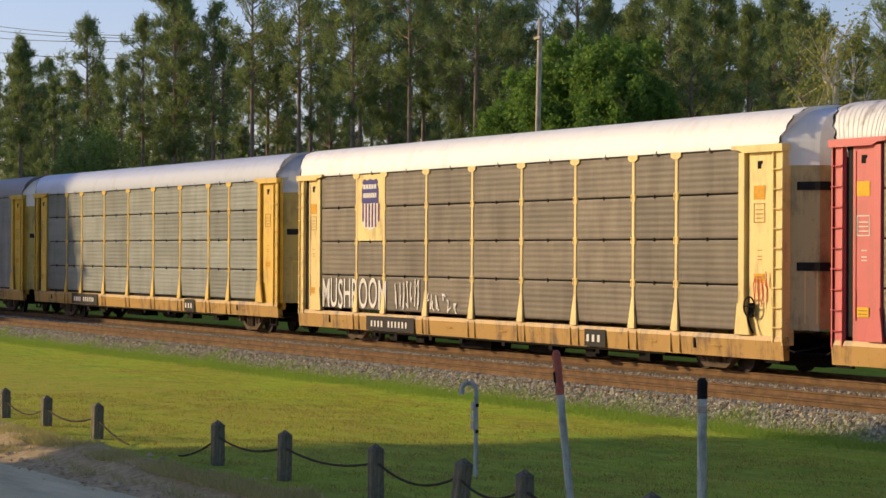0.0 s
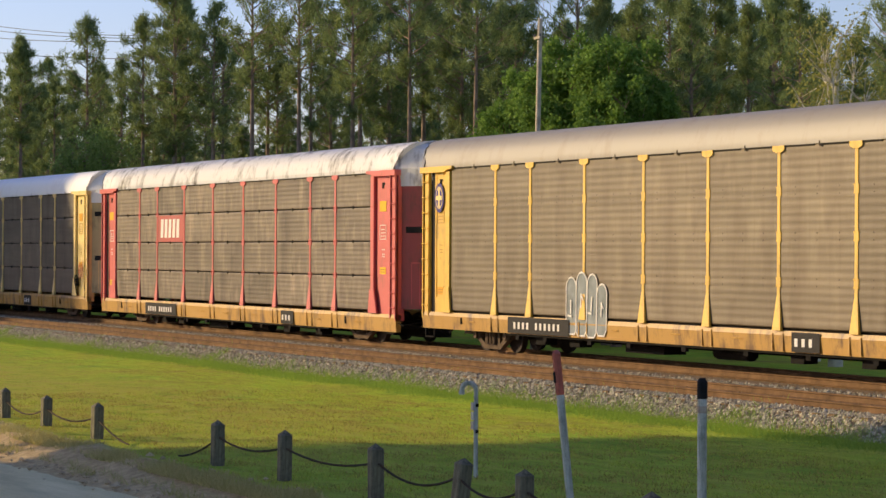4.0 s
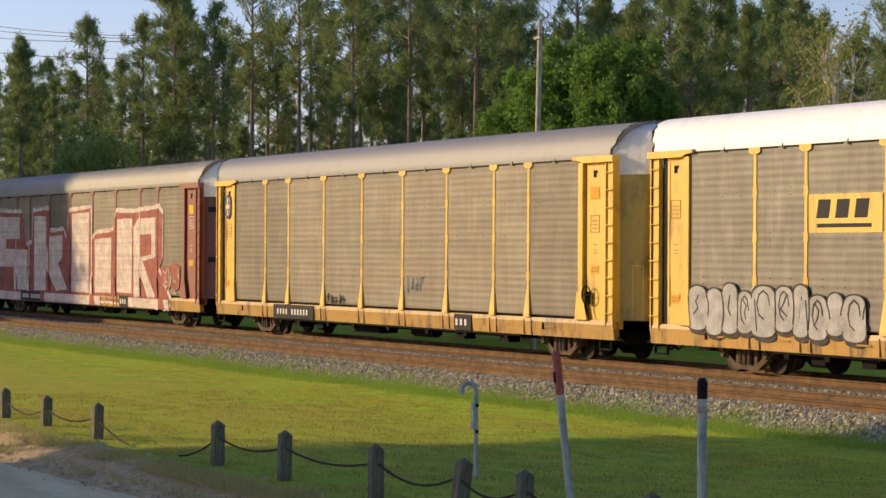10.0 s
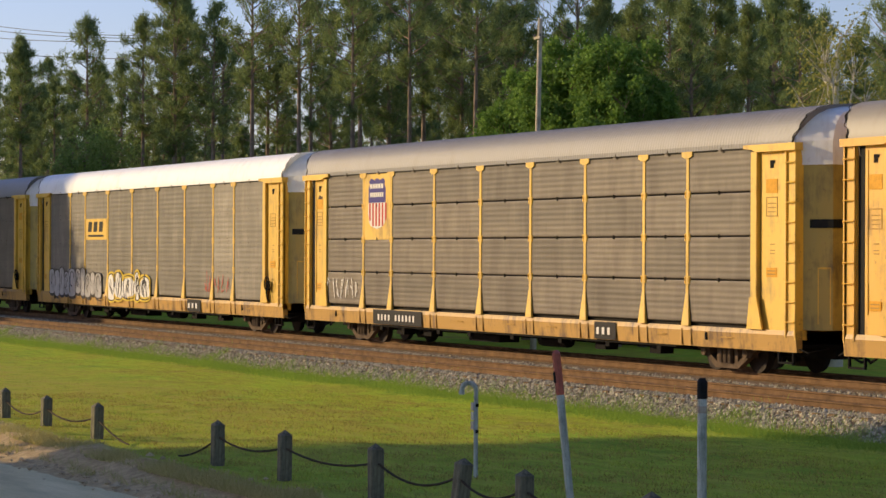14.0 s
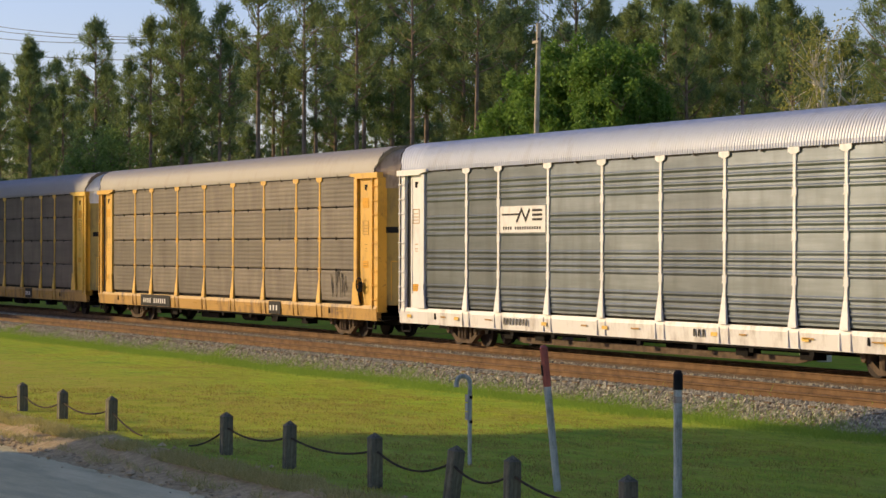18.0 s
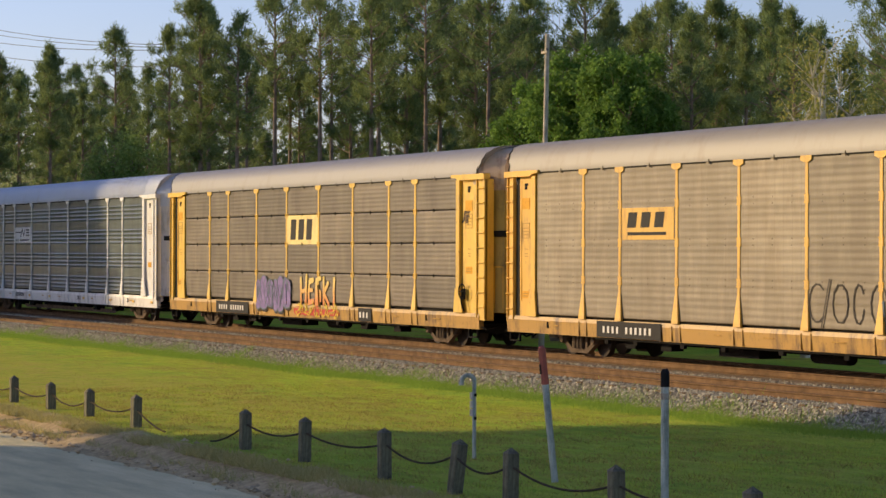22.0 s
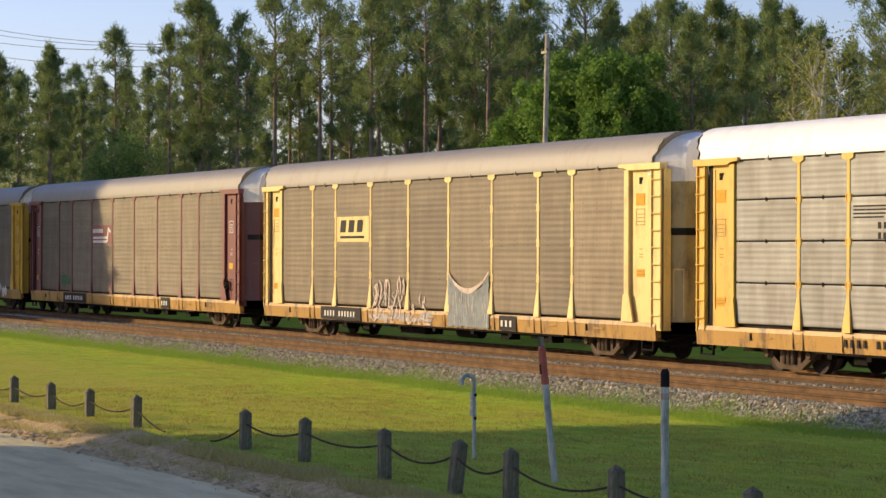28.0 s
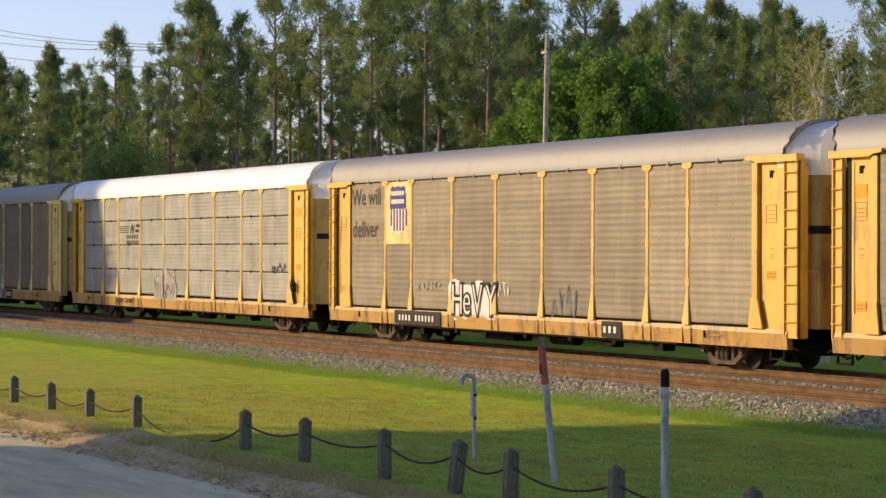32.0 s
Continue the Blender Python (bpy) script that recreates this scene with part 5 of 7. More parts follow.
                box = part("stencil_box", shared(("stbox", ink.name), lambda: frame_ring(0.44, 0.42, 0.022).mesh("stencil_box", ink)), ink, pl, "stencilled box", at=(x, y, zb + (2.35 if i % 3 else 2.05)))
                for dz in (0.09, 0.18, 0.27):
                    part("lettering_bar", line, ink, box, at=(0, 0, dz))
                if i % 3 != 1:
                    part("placard", shared(("plac2", tone.name), lambda: Shape().box(-0.22, 0.22, -0.006, 0.004, 0, 0.3).mesh("placard", tone)), tone, pl, "stencilled notice", at=(x, y, zb + 2.85))
                for dz in (1.55, 1.62, 1.75):
                    part("lettering_bar", line, ink, pl, at=(x + 0.03, y, zb + dz)).scale = (0.6, 1, 1)
            else:
                for ob in (fr, pl, ld):
                    ob.rotation_euler = (0, 0, math.pi)
    # floor, sills, running gear
    part("underframe", shared(("under", s0), lambda: underframe_shape(s0 + 0.15).mesh("underframe", BLACK)), BLACK, car, "black underframe with rods and tanks")
    sill = spec.get("sill", SILL_YELLOW)

    def sill_shape():
        s = Shape()
        s.add([(x, y, z) for x in (-13.45, 13.45) for y, z in ((-1.50, s0), (-1.53, s1 - 0.1), (-1.50, s1), (-1.36, s1), (-1.36, s0))],
              [(0, 1, 6, 5), (1, 2, 7, 6), (2, 3, 8, 7), (3, 4, 9, 8), (4, 0, 5, 9), (4, 3, 2, 1, 0), (5, 6, 7, 8, 9)])
        for x in POSTS:
            for d in (-0.2, 0.2):
                s.box(x + d - 0.02, x + d + 0.02, -1.545, -1.5, s0 + 0.02, s1 - 0.06)
        return s
    sm = shared(("sill", sill.name, s0), lambda: sill_shape().mesh("side_sill", sill))
    part("side_sill", sm, sill, car, "long rust-stained side sill")
    part("side_sill", sm, sill, car).rotation_euler = (0, 0, math.pi)
    for x in (-11.0, 9.9):
        part("slot", shared(("slot", s0), lambda: Shape().box(-0.03, 0.03, -1.548, -1.50, s0 + 0.16, s1 - 0.12).mesh("slot", BLACK)), BLACK, car, at=(x, 0, 0))
    for sx in (-1, 1):
        bogie = part("bogie", shared("bolster", lambda: Shape().box(-0.25, 0.25, -1.0, 1.0, 0.40, 0.62).box(-0.14, 0.14, -0.35, 0.35, 0.62, 0.80).mesh("bogie", BOGIE)), BOGIE, car, "rusty four-wheel bogie", at=(sx * 10.05, 0, 0))
        for y in (-1.0, 1.0):
            ob = part("side_frame", shared("sframe", lambda: side_frame().mesh("side_frame", BOGIE)), BOGIE, bogie, at=(0, y, 0))
            if y > 0:
                ob.rotation_euler = (0, 0, math.pi)
        for x in (-0.86, 0.86):
            ax = part("wheelset", shared("wheels", lambda: wheelset_shape().mesh("wheelset", WHEEL)), WHEEL, bogie, "steel wheels on an axle")
            ax.matrix_parent_inverse = Matrix.Translation((x, 0, 0.42))
            MOVING_AXLES.append(ax)
    # painted marks on the sill
    for x0, x1, n in spec.get("marks", ((-7.9, -5.3, 11), (4.95, 5.75, 3))):
        zz = s0 + 0.10
        if spec.get("dark_marks", True):
            wide = 0.34 if n > 4 else 0.12
            pl = part("mark_plate", Shape().plate([(x0 - wide, zz - 0.08), (x1 + wide, zz - 0.08), (x1 + wide, zz + 0.33), (x0 - wide, zz + 0.33)], -1.551, -1.546), MARK_BLACK, car, "black patch with white car marks")
            bar_row(MARK_WHITE, pl, (x0, -1.556, zz + 0.03), n, x1 - x0, 0.17, 0.58)
        else:
            bar_row(MARK_BLACK, car, (x0, -1.552, zz + 0.04), n, x1 - x0, 0.17, 0.66)
    r = random.Random(i * 7 + 1)
    for k in range(9):
        x = -10.5 + k * 2.6 + r.uniform(-0.3, 0.3)
        if any(m[0] - 0.9 < x < m[1] + 0.4 for m in spec.get("marks", ((-7.9, -5.3, 11), (4.95, 5.75, 3)))):
            continue
        part("stencil", shared(("sten2", k % 3), lambda: Shape().plate([(0, 0), (0.30 + 0.1 * (k % 3), 0), (0.30 + 0.1 * (k % 3), 0.035), (0, 0.035)], -0.004, 0.004).mesh("stencil", MARK_TAN)), MARK_BLACK, car, at=(x, -1.549, s0 + 0.22))["kind"] = "stuff"
    if spec.get("brake"):
        part("brake_wheel", shared("brake", lambda: brake_wheel_shape().mesh("brake_wheel", BLACK)), BLACK, car, "black hand-brake wheel and chain", at=(12.25 + reach, -1.60, zb + 0.55)).scale = (0.8, 0.8, 0.8)
    if spec.get("extra"):
        spec["extra"](car)
    return car


def extra_2(car):
    shield_sign(car, -8.98, -7.17, 2.95, 4.88, CREAM)
    scrawl(car, "MUSHROOM", -11.55, 1.0, 1.22, MARK_WHITE, "white sprayed letter", 0.66, 0.008, lift=0.03)
    tags(car, -6.3, -4.6, 1.0, 1.85, MARK_WHITE, 3, "white sprayed strokes", 7)
    tags(car, -4.3, -2.2, 0.98, 1.5, MARK_WHITE, 5, "white sprayed strokes", 6)
    tags(car, 12.3, 12.9, 1.3, 2.3, MARK_RED, 6, "small red scribble", 4, 0.03)


def extra_3(car):
    block_sign(car, -7.0, -4.35, 2.95, 3.88, SIGN_RED, MARK_WHITE, 5, False)


def extra_4(car):
    round_sign(car, -12.45, 4.1)
    bubbles(car, -5.1, -3.1, 0.58, 2.2, 4, SPRAY_STEEL, MARK_WHITE, 11, "grey-blue sprayed figure edged in white")


def extra_5(car):
    big_piece(car)
    tangle(car, 9.6, 11.4, 1.15, 2.25, SPRAY_PINK, SPRAY_WHITE, 12, "small rust-red sprayed tag", 12)
    tags(car, -11.9, -10.9, 1.2, 1.9, SPRAY_BLUE, 13, "grey scribble", 4)


def extra_6(car):
    round_sign(car, -12.45, 4.1)
    tags(car, -4.0, -2.5, 1.05, 1.38, MARK_BLACK, 14, "black scribbled tag", 5, 0.05)
    tags(car, 1.6, 2.9, 1.5, 1.95, SPRAY_BLUE, 15, "faint grey tag", 4, 0.035)


def extra_7(car):
    block_sign(car, -7.0, -4.4, 3.05, 3.85, YELLOW, MARK_BLACK, 3, True)
    bubble_piece(car, -11.7, -4.9, 0.80, 2.0, 10, SPRAY_SILVER, MARK_FADED, 21, "silver sprayed forms with thin dark outlines")
    bubble_piece(car, -4.05, 0.7, 0.72, 1.92, 5, MARK_WHITE, MARK_BLACK, 22, "white sprayed forms with black lines, edged in yellow", SPRAY_YELLOW)
    wave_lines(car, -3.9, 0.55, 0.8, 1.8, 14, MARK_BLACK, 25, "black sprayed lines over the white forms", 0.045, -1.5585)
    tags(car, 6.3, 8.8, 1.2, 2.0, MARK_RED, 23, "faint red tag", 6, 0.025)


def extra_8(car):
    shield_sign(car, -8.98, -7.17, 2.98, 4.88, YELLOW, MARK_RED, "red stripe")
    tags(car, -11.7, -9.3, 1.2, 1.85, MARK_WHITE, 24, "thin white tag", 7, 0.03)
    part("rust_patch", Shape().plate(rough([(-12.62, 4.12), (-12.42, 4.02), (-12.25, 4.05), (-12.2, 4.28), (-12.45, 4.34)], 0.04, 0.06), -1.468, -1.464), BOGIE, car)


def extra_9(car):
    tags(car, 10.0, 11.3, 1.2, 2.1, MARK_BLACK, 26, "dark smudged tag", 5, 0.04)


def extra_10(car):
    board = part("sign_board", Shape().box(-7.0, -4.4, -1.513, -1.49, 3.12, 3.82), WHITE, car, "white sign plate with a black arrow mark")
    s = Shape()
    s.stroke(-6.85, 3.6, -5.9, 3.6, 0.05, -1.519)
    s.stroke(-6.0, 3.42, -5.75, 3.72, 0.09, -1.517)
    s.stroke(-5.75, 3.72, -5.5, 3.45, 0.08, -1.515)
    s.stroke(-5.5, 3.45, -5.3, 3.7, 0.08, -1.521)
    for z in (3.7, 3.58, 3.46):
        s.stroke(-5.1, z, -4.6, z, 0.06, -1.519)
    for x in (-12.7, -9.6, -4.4, -1.2, 3.9, 7.6, 10.6, 12.9):
        part("reflector", shared("refl", lambda: Shape().plate([(-0.14, 0), (0.14, 0), (0.14, 0.09), (-0.14, 0.09)], -1.553, -1.547).mesh("reflector", YELLOW)), YELLOW, car, "small yellow reflector strip", at=(x, 0, 0.72))
    part("lower_channel", Shape().plate([(-6.9, 0.30), (-6.4, 0.20), (6.6, 0.20), (7.2, 0.30), (7.2, 0.36), (-6.9, 0.36)], -1.10, -1.04), BOGIE, car, "soiled brown channel under the floor")
    part("logo_mark", s, MARK_BLACK, board)
    bar_row(MARK_BLACK, board, (-6.8, -1.517, 3.2), 16, 2.2, 0.08)


def extra_11(car):
    block_sign(car, -1.36, 1.36, 2.98, 3.95, CREAM, MARK_BLACK, 3, False)
    bubble_piece(car, -4.15, -0.95, 0.70, 1.95, 6, SPRAY_PURPLE, SPRAY_BLUE, 31, "lilac sprayed forms with dark blue lines")
    wave_lines(car, -4.0, -1.1, 0.8, 1.85, 12, SPRAY_BLUE, 33, "dark blue sprayed lines over the lilac", 0.035, -1.5585)
    brushed_word(car, "HESKI", -0.1, 1.04, 3.25, 0.85, SPRAY_FADE, "yellow sprayed letter that fades to orange", 30)
    part("painted_post", Shape().plate([(1.26, 0.97), (1.58, 0.97), (1.495, 1.65), (1.345, 1.65)], -1.576, -1.5375), SPRAY_FADE, car, "spray paint over an upright")
    tangle(car, -0.6, 3.2, 0.62, 0.95, MARK_RED, SPRAY_YELLOW, 32, "orange-red sprayed band", 22)
    part("rust_patch", Shape().plate(rough([(12.2, 3.55), (12.4, 3.62), (12.62, 3.55), (12.75, 3.9), (12.5, 4.0), (12.35, 3.85)], 0.05, 0.07), -1.468, -1.464), BOGIE, car)


def extra_12(car):
    block_sign(car, -7.0, -4.4, 3.05, 3.85, ORANGE, MARK_BLACK, 3, True)
    open_letters(car, 1.5, 1.2, 0.85, ((0.35, 0.32, 0.8, 5.5), (1.25, 0.3, 0.0, 6.28), (1.95, 0.2, 0.6, 6.0), (2.7, 0.3, 0.2, 5.9)), MARK_FADED, "large thin dark hand-drawn letters")
    tags(car, 4.1, 7.3, 1.2, 1.75, SPRAY_BLUE, 34, "large thin dark tag", 7, 0.05)
    ring = [(9.2 + 0.3 * math.cos(k * 0.6283), 1.62 + 0.3 * math.sin(k * 0.6283)) for k in range(11)]
    s = Shape()
    for p, q in zip(ring, ring[1:]):
        s.stroke(*p, *q, 0.04, -1.524)
    part("graffiti", s, MARK_FADED, car, "black sprayed ring")
    wave_lines(car, 7.6, 9.6, 0.62, 1.6, 5, MARK_WHITE, 35, "white sprayed curling strokes", 0.17, -1.553)
    wave_lines(car, 9.3, 11.2, 0.62, 1.15, 6, MARK_WHITE, 36, "white sprayed curling strokes", 0.15, -1.553)


def extra_13(car):
    board = part("sign_board", Shape().box(-4.2, -1.5, -1.513, -1.49, 3.03, 3.82), MAROON, car, "maroon sign plate with white rail marks")
    s = Shape()
    s.stroke(-4.0, 3.3, -2.2, 3.3, 0.1, -1.516)
    s.stroke(-4.0, 3.14, -2.2, 3.14, 0.1, -1.516)
    s.stroke(-2.1, 3.2, -1.95, 3.65, 0.14, -1.515)
    s.stroke(-1.95, 3.66, -1.7, 3.55, 0.12, -1.517)
    part("logo_mark", s, MARK_WHITE, board)
    bar_row(MARK_WHITE, board, (-4.05, -1.516, 3.5), 7, 1.4, 0.16, 0.2)
    tangle(car, -8.6, -7.2, 1.2, 1.8, SPRAY_GREEN, SPRAY_GREEN, 36, "green sprayed tag", 6)


def extra_14(car):
    block_sign(car, -7.0, -4.4, 3.05, 3.85, CREAM, MARK_BLACK, 3, True)
    wave_lines(car, -4.1, -1.7, 0.98, 1.9, 8, SPRAY_WHITE, 37, "smeared white sprayed lines", 0.055)
    wave_lines(car, -4.0, -1.9, 1.0, 1.5, 7, SPRAY_SILVER, 40, "thin grey sprayed lines", 0.035, -1.528)
    tags(car, -1.5, 0.0, 1.0, 1.5, SPRAY_WHITE, 52, "faint white tag", 4, 0.04)
    tangle(car, -4.3, 0.3, 0.60, 0.98, SPRAY_SILVER, SPRAY_WHITE, 38, "grey sprayed band along the sill", 26)
    patch = [(1.5, 0.6), (4.18, 0.6), (4.18, 2.1), (3.65, 1.72), (2.85, 1.58), (2.05, 1.72), (1.5, 2.1)]
    part("graffiti", Shape().plate(rough(patch, 0.03), -1.556, -1.552), SPRAY_STEEL, car, "blue-grey sprayed patch on panel and sill")
    r = random.Random(39)
    s = Shape()
    for k in range(26):
        x, z = r.uniform(1.6, 4.1), r.uniform(0.62, 1.35)
        s.plate(sorted_ring(capsule((x, z), (x + r.uniform(-0.06, 0.06), z + r.uniform(0.12, 0.4)), r.uniform(0.03, 0.08))), -1.5585 - 0.0002 * k, -1.5565)
    part("graffiti_outline", s, SPRAY_SILVER, car, "pale drips over the blue-grey patch")["kind"] = "stuff"
    top = [(1.46 + 0.272 * k, 2.20 - 0.50 * math.sin(math.pi * k / 10) ** 0.8) for k in range(11)]
    low = [(x, z - 0.16 + 0.10 * abs(k - 5) / 5) for k, (x, z) in enumerate(top)]
    part("graffiti_arc", Shape().plate(sorted_ring(top + low[::-1]), -1.566, -1.5645), SPRAY_WHITE, car, "pale sprayed arc")


def extra_15(car):
    s = Shape()
    for k in range(4):
        s.stroke(-6.9, 3.5 + 0.08 * k, -5.8 + 0.05 * k, 3.5 + 0.08 * k, 0.035, -1.506)
    part("logo_mark", s, MARK_BLACK, car, "black speed-line mark")
    s = Shape()
    s.stroke(-5.5, 3.5, -5.35, 3.75, 0.12, -1.506)
    s.stroke(-5.35, 3.75, -5.2, 3.5, 0.12, -1.508)
    s.stroke(-5.2, 3.5, -5.05, 3.75, 0.12, -1.510)
    s.stroke(-4.85, 3.55, -4.5, 3.55, 0.12, -1.506)
    s.stroke(-4.75, 3.75, -4.4, 3.75, 0.12, -1.506)
    part("logo_mark", s, MARK_BLACK, car)
    bar_row(MARK_BLACK, car, (-6.0, -1.506, 3.25), 7, 1.5, 0.14)
    bar_row(MARK_BLACK, car, (-6.0, -1.506, 3.03), 8, 1.6, 0.14)
    cloud = [(-2.45, 0.86), (-2.5, 1.35), (-2.2, 1.75), (-1.75, 1.8), (-1.4, 2.12), (-0.9, 2.05), (-0.55, 1.75), (-0.05, 1.7), (0.2, 1.3), (0.12, 0.86)]
    part("graffiti_ground", Shape().plate(rough(cloud, 0.04), -1.5285, -1.526), SPRAY_SILVER, car, "thin grey sprayed ground")
    part("painted_post", Shape().plate([(-1.58, 0.97), (-1.26, 0.97), (-1.35, 1.65), (-1.49, 1.65)], -1.576, -1.5375).plate([(-1.488, 1.65), (-1.352, 1.65), (-1.356, 2.05), (-1.484, 1.98)], -1.5565, -1.5375), SPRAY_SILVER, car, "spray paint over an upright")
    wave_lines(car, -2.4, 0.1, 0.88, 1.95, 11, SPRAY_WHITE, 41, "pale finger-like sprayed outlines", 0.035)
    wave_lines(car, -2.3, 0.0, 0.9, 1.7, 7, MARK_FADED, 47, "thin dark sprayed outlines", 0.022, -1.537)
    tags(car, 10.1, 11.5, 2.05, 2.35, MARK_BLACK, 42, "black scribbled tag", 6, 0.04)


def extra_16(car):
    shield_sign(car, -8.98, -7.17, 2.98, 4.88, CREAM)
    part("slogan", text_mesh("We will", 0.72, MARK_FADED, 0.012), MARK_FADED, car, "faded dark lettering", at=(-11.65, -1.505, 4.2))
    part("slogan", text_mesh("deliver", 0.74, MARK_FADED, 0.012), MARK_FADED, car, "faded dark lettering", at=(-11.6, -1.505, 3.2))
    tangle(car, -4.4, -1.4, 0.80, 1.95, MARK_WHITE, MARK_WHITE, 43, "white sprayed ground", 4)
    scrawl(car, "HeVY", -4.2, 0.96, 1.26, MARK_BLACK, "black sprayed letter on a white ground", 0.88, 0.07, -1.545, core=MARK_WHITE)
    tags(car, -6.6, -4.9, 1.6, 1.9, SPRAY_SILVER, 45, "faint pale tag", 6, 0.03)
    tags(car, -1.2, -0.4, 1.5, 1.9, MARK_WHITE, 46, "small white tag", 3, 0.03)
    tags(car, 2.0, 3.6, 1.0, 1.9, SPRAY_BLUE, 44, "thin dark tag", 4, 0.03)


def spec(paint, roof, panel, style, label, roof_label, **more):
    return dict(paint=paint, roof=roof, panel=panel, style=style, label=label, roof_label=roof_label, **more)


SPECS = [
    spec(YELLOW, ROOF_GREY, PANEL_GREY, "plain", "yellow autorack car with grey ribbed sides", "grey roof"),
    spec(YELLOW, ROOF_SILVER, PANEL_TEAL, "rows", "yellow autorack car with teal-grey ribbed sides", "silvery roof", extra=None),
    spec(CREAM, ROOF_WHITE, PANEL_BROWN, "rows", "pale yellow autorack car with a shield sign and white graffiti", "clean white roof", low=True, brake=True, bumps=(2.35, 4.05), extra=extra_2),
    spec(RED, ROOF_SOILED, PANEL_SOOT, "rows", "faded red autorack car with grimy brown side panels", "soot-streaked white ribbed roof", ribs=0.010, low=True, extra=extra_3),
    spec(YELLOW, ROOF_TAN, PANEL_GOLD, "plain", "yellow autorack car with a round blue emblem", "dusty tan roof", brake=True, extra=extra_4),
    spec(BROWN, ROOF_TAN, PANEL_TAN, "plain", "red-brown autorack car covered in large block graffiti", "dusty tan ribbed roof", ribs=0.006, extra=extra_5, bumps=(2.35, 4.05)),
    spec(YELLOW, ROOF_GREY, PANEL_TAN, "plain", "yellow autorack car with a round emblem and small tags", "grey roof", brake=True, bumps=(), extra=extra_6),
    spec(YELLOW, ROOF_WHITE, PANEL_GREYDOT, "plain", "yellow autorack car with silver and white graffiti along its foot", "bright white roof", brake=True, extra=extra_7, marks=((4.8, 5.9, 3),)),
    spec(YELLOW, ROOF_GREY, PANEL_BROWN, "rows", "yellow autorack car with a shield sign and dark panels", "grey ribbed roof", ribs=0.005, extra=extra_8),
    spec(ORANGE, ROOF_TAN, PANEL_BROWN, "rows", "orange-yellow autorack car with dark four-row panels", "dusty tan roof", brake=True, hood=HOOD_RUSTY, reach=0.1, extra=extra_9),
    spec(WHITE, ROOF_SILVER, PANEL_GREEN, "slats", "white autorack car with dark green-grey slatted sides", "silver ribbed roof", ribs=0.014, sill=SILL_WHITE, extra=extra_10, dark_marks=False, marks=((-6.7, -5.2, 8), (3.0, 3.6, 3))),
    spec(YELLOW, ROOF_GREY, PANEL_BROWN, "rows", "yellow autorack car with purple and orange graffiti", "dull grey roof", brake=True, hood=HOOD_RUSTY, reach=0.25, extra=extra_11),
    spec(ORANGE, ROOF_TAN, PANEL_TAN, "plain", "orange-yellow autorack car with a block sign and dark tags", "dusty tan roof", hood=HOOD_TAN, reach=0.25, extra=extra_12),
    spec(MAROON, ROOF_TAN, PANEL_TAN, "plain", "maroon autorack car with pale holed side panels", "dusty tan roof", brake=True, extra=extra_13),
    spec(CREAM, ROOF_TAN, PANEL_GOLD, "plain", "pale yellow autorack car with a block sign and blue graffiti", "dusty tan roof", reach=0.18, extra=extra_14),
    spec(YELLOW, ROOF_WHITE, PANEL_GREY, "rows", "yellow autorack car with light grey panels and black marks", "clean white roof", brake=True, extra=extra_15, dark_marks=False, marks=((-7.2, -5.0, 9),)),
    spec(ORANGE, ROOF_GREY, PANEL_TAN, "plain", "orange-yellow autorack car lettered with a slogan and shield", "dull grey roof", reach=0.28, extra=extra_16),
    spec(ORANGE, ROOF_GREY, PANEL_TAN, "plain", "orange-yellow autorack car behind the lettered one", "dull grey roof"),
    spec(YELLOW, ROOF_TAN, PANEL_BROWN, "rows", "yellow autorack car with dark panels at the end", "dusty tan roof"),
]
# small differences in spacing along the train
OFFSET = [-0.15, -0.15, -0.16, -0.12, -0.08, -0.03, -0.14, -0.16, -0.12, -0.15, -0.24, -0.38, -0.33, -0.33, 0.33, 0.55, 0.66, 0.72, 0.72]


def ease(u):
    u = min(1.0, max(0.0, u))
    return u * u * (3 - 2 * u)


def run(t):
    """Metres that the train has gone at t seconds."""
    # a slight surge twice, while it draws its slack in
    surge = 0.318 * ease((t - 14.5) / 2.0) + 0.289 * ease((t - 19.0) / 1.4)
    return 12.0388 * t + 0.5 * 0.029678 * t * t + surge


CARS = [build_car(i, s) for i, s in enumerate(SPECS)]


def motions():
    for i, car in enumerate(CARS):
        x0 = -59.97 + PITCH * (i - 2) + OFFSET[i]
        walk(car, [(t / 2, pose(x0 - run(t / 2), 1.5, 0)) for t in range(65)])
    first = MOVING_AXLES[0]
    walk(first, [(k / 30, pose(0, 0, 0, 0, -math.degrees(run(k / 30) / 0.42), 0)) for k in range(961)])
    # every wheelset turns alike, so all share the one set of keys
    for ax in MOVING_AXLES[1:]:
        ax.rotation_mode = "QUATERNION"
        ad = ax.animation_data_create()
        ad.action = first.animation_data.action
        ad.action_slot = first.animation_data.action_slot

# ---- fence of posts and slack rope ----
def post_mesh():
    s = Shape()
    s.box(-0.085, 0.085, -0.085, 0.085, -0.25, 0.70, 0.015)
    a = 0.087
    s.add([(-a, -a, 0.70), (a, -a, 0.70), (a, a, 0.70), (-a, a, 0.70), (0, 0, 0.775)], [(0, 1, 4), (1, 2, 4), (2, 3, 4), (3, 0, 4), (3, 2, 1, 0)])
    return s.mesh("post", POST_WOOD)


FENCE_X = [-59.1, -56.2, -53.3, -50.45, -47.65, -45.02, -42.10, -36.38, -33.79, -30.73, -28.41, -26.73, -23.93, -20.95, -18.2, -15.4]
FENCE_Y = -16.5


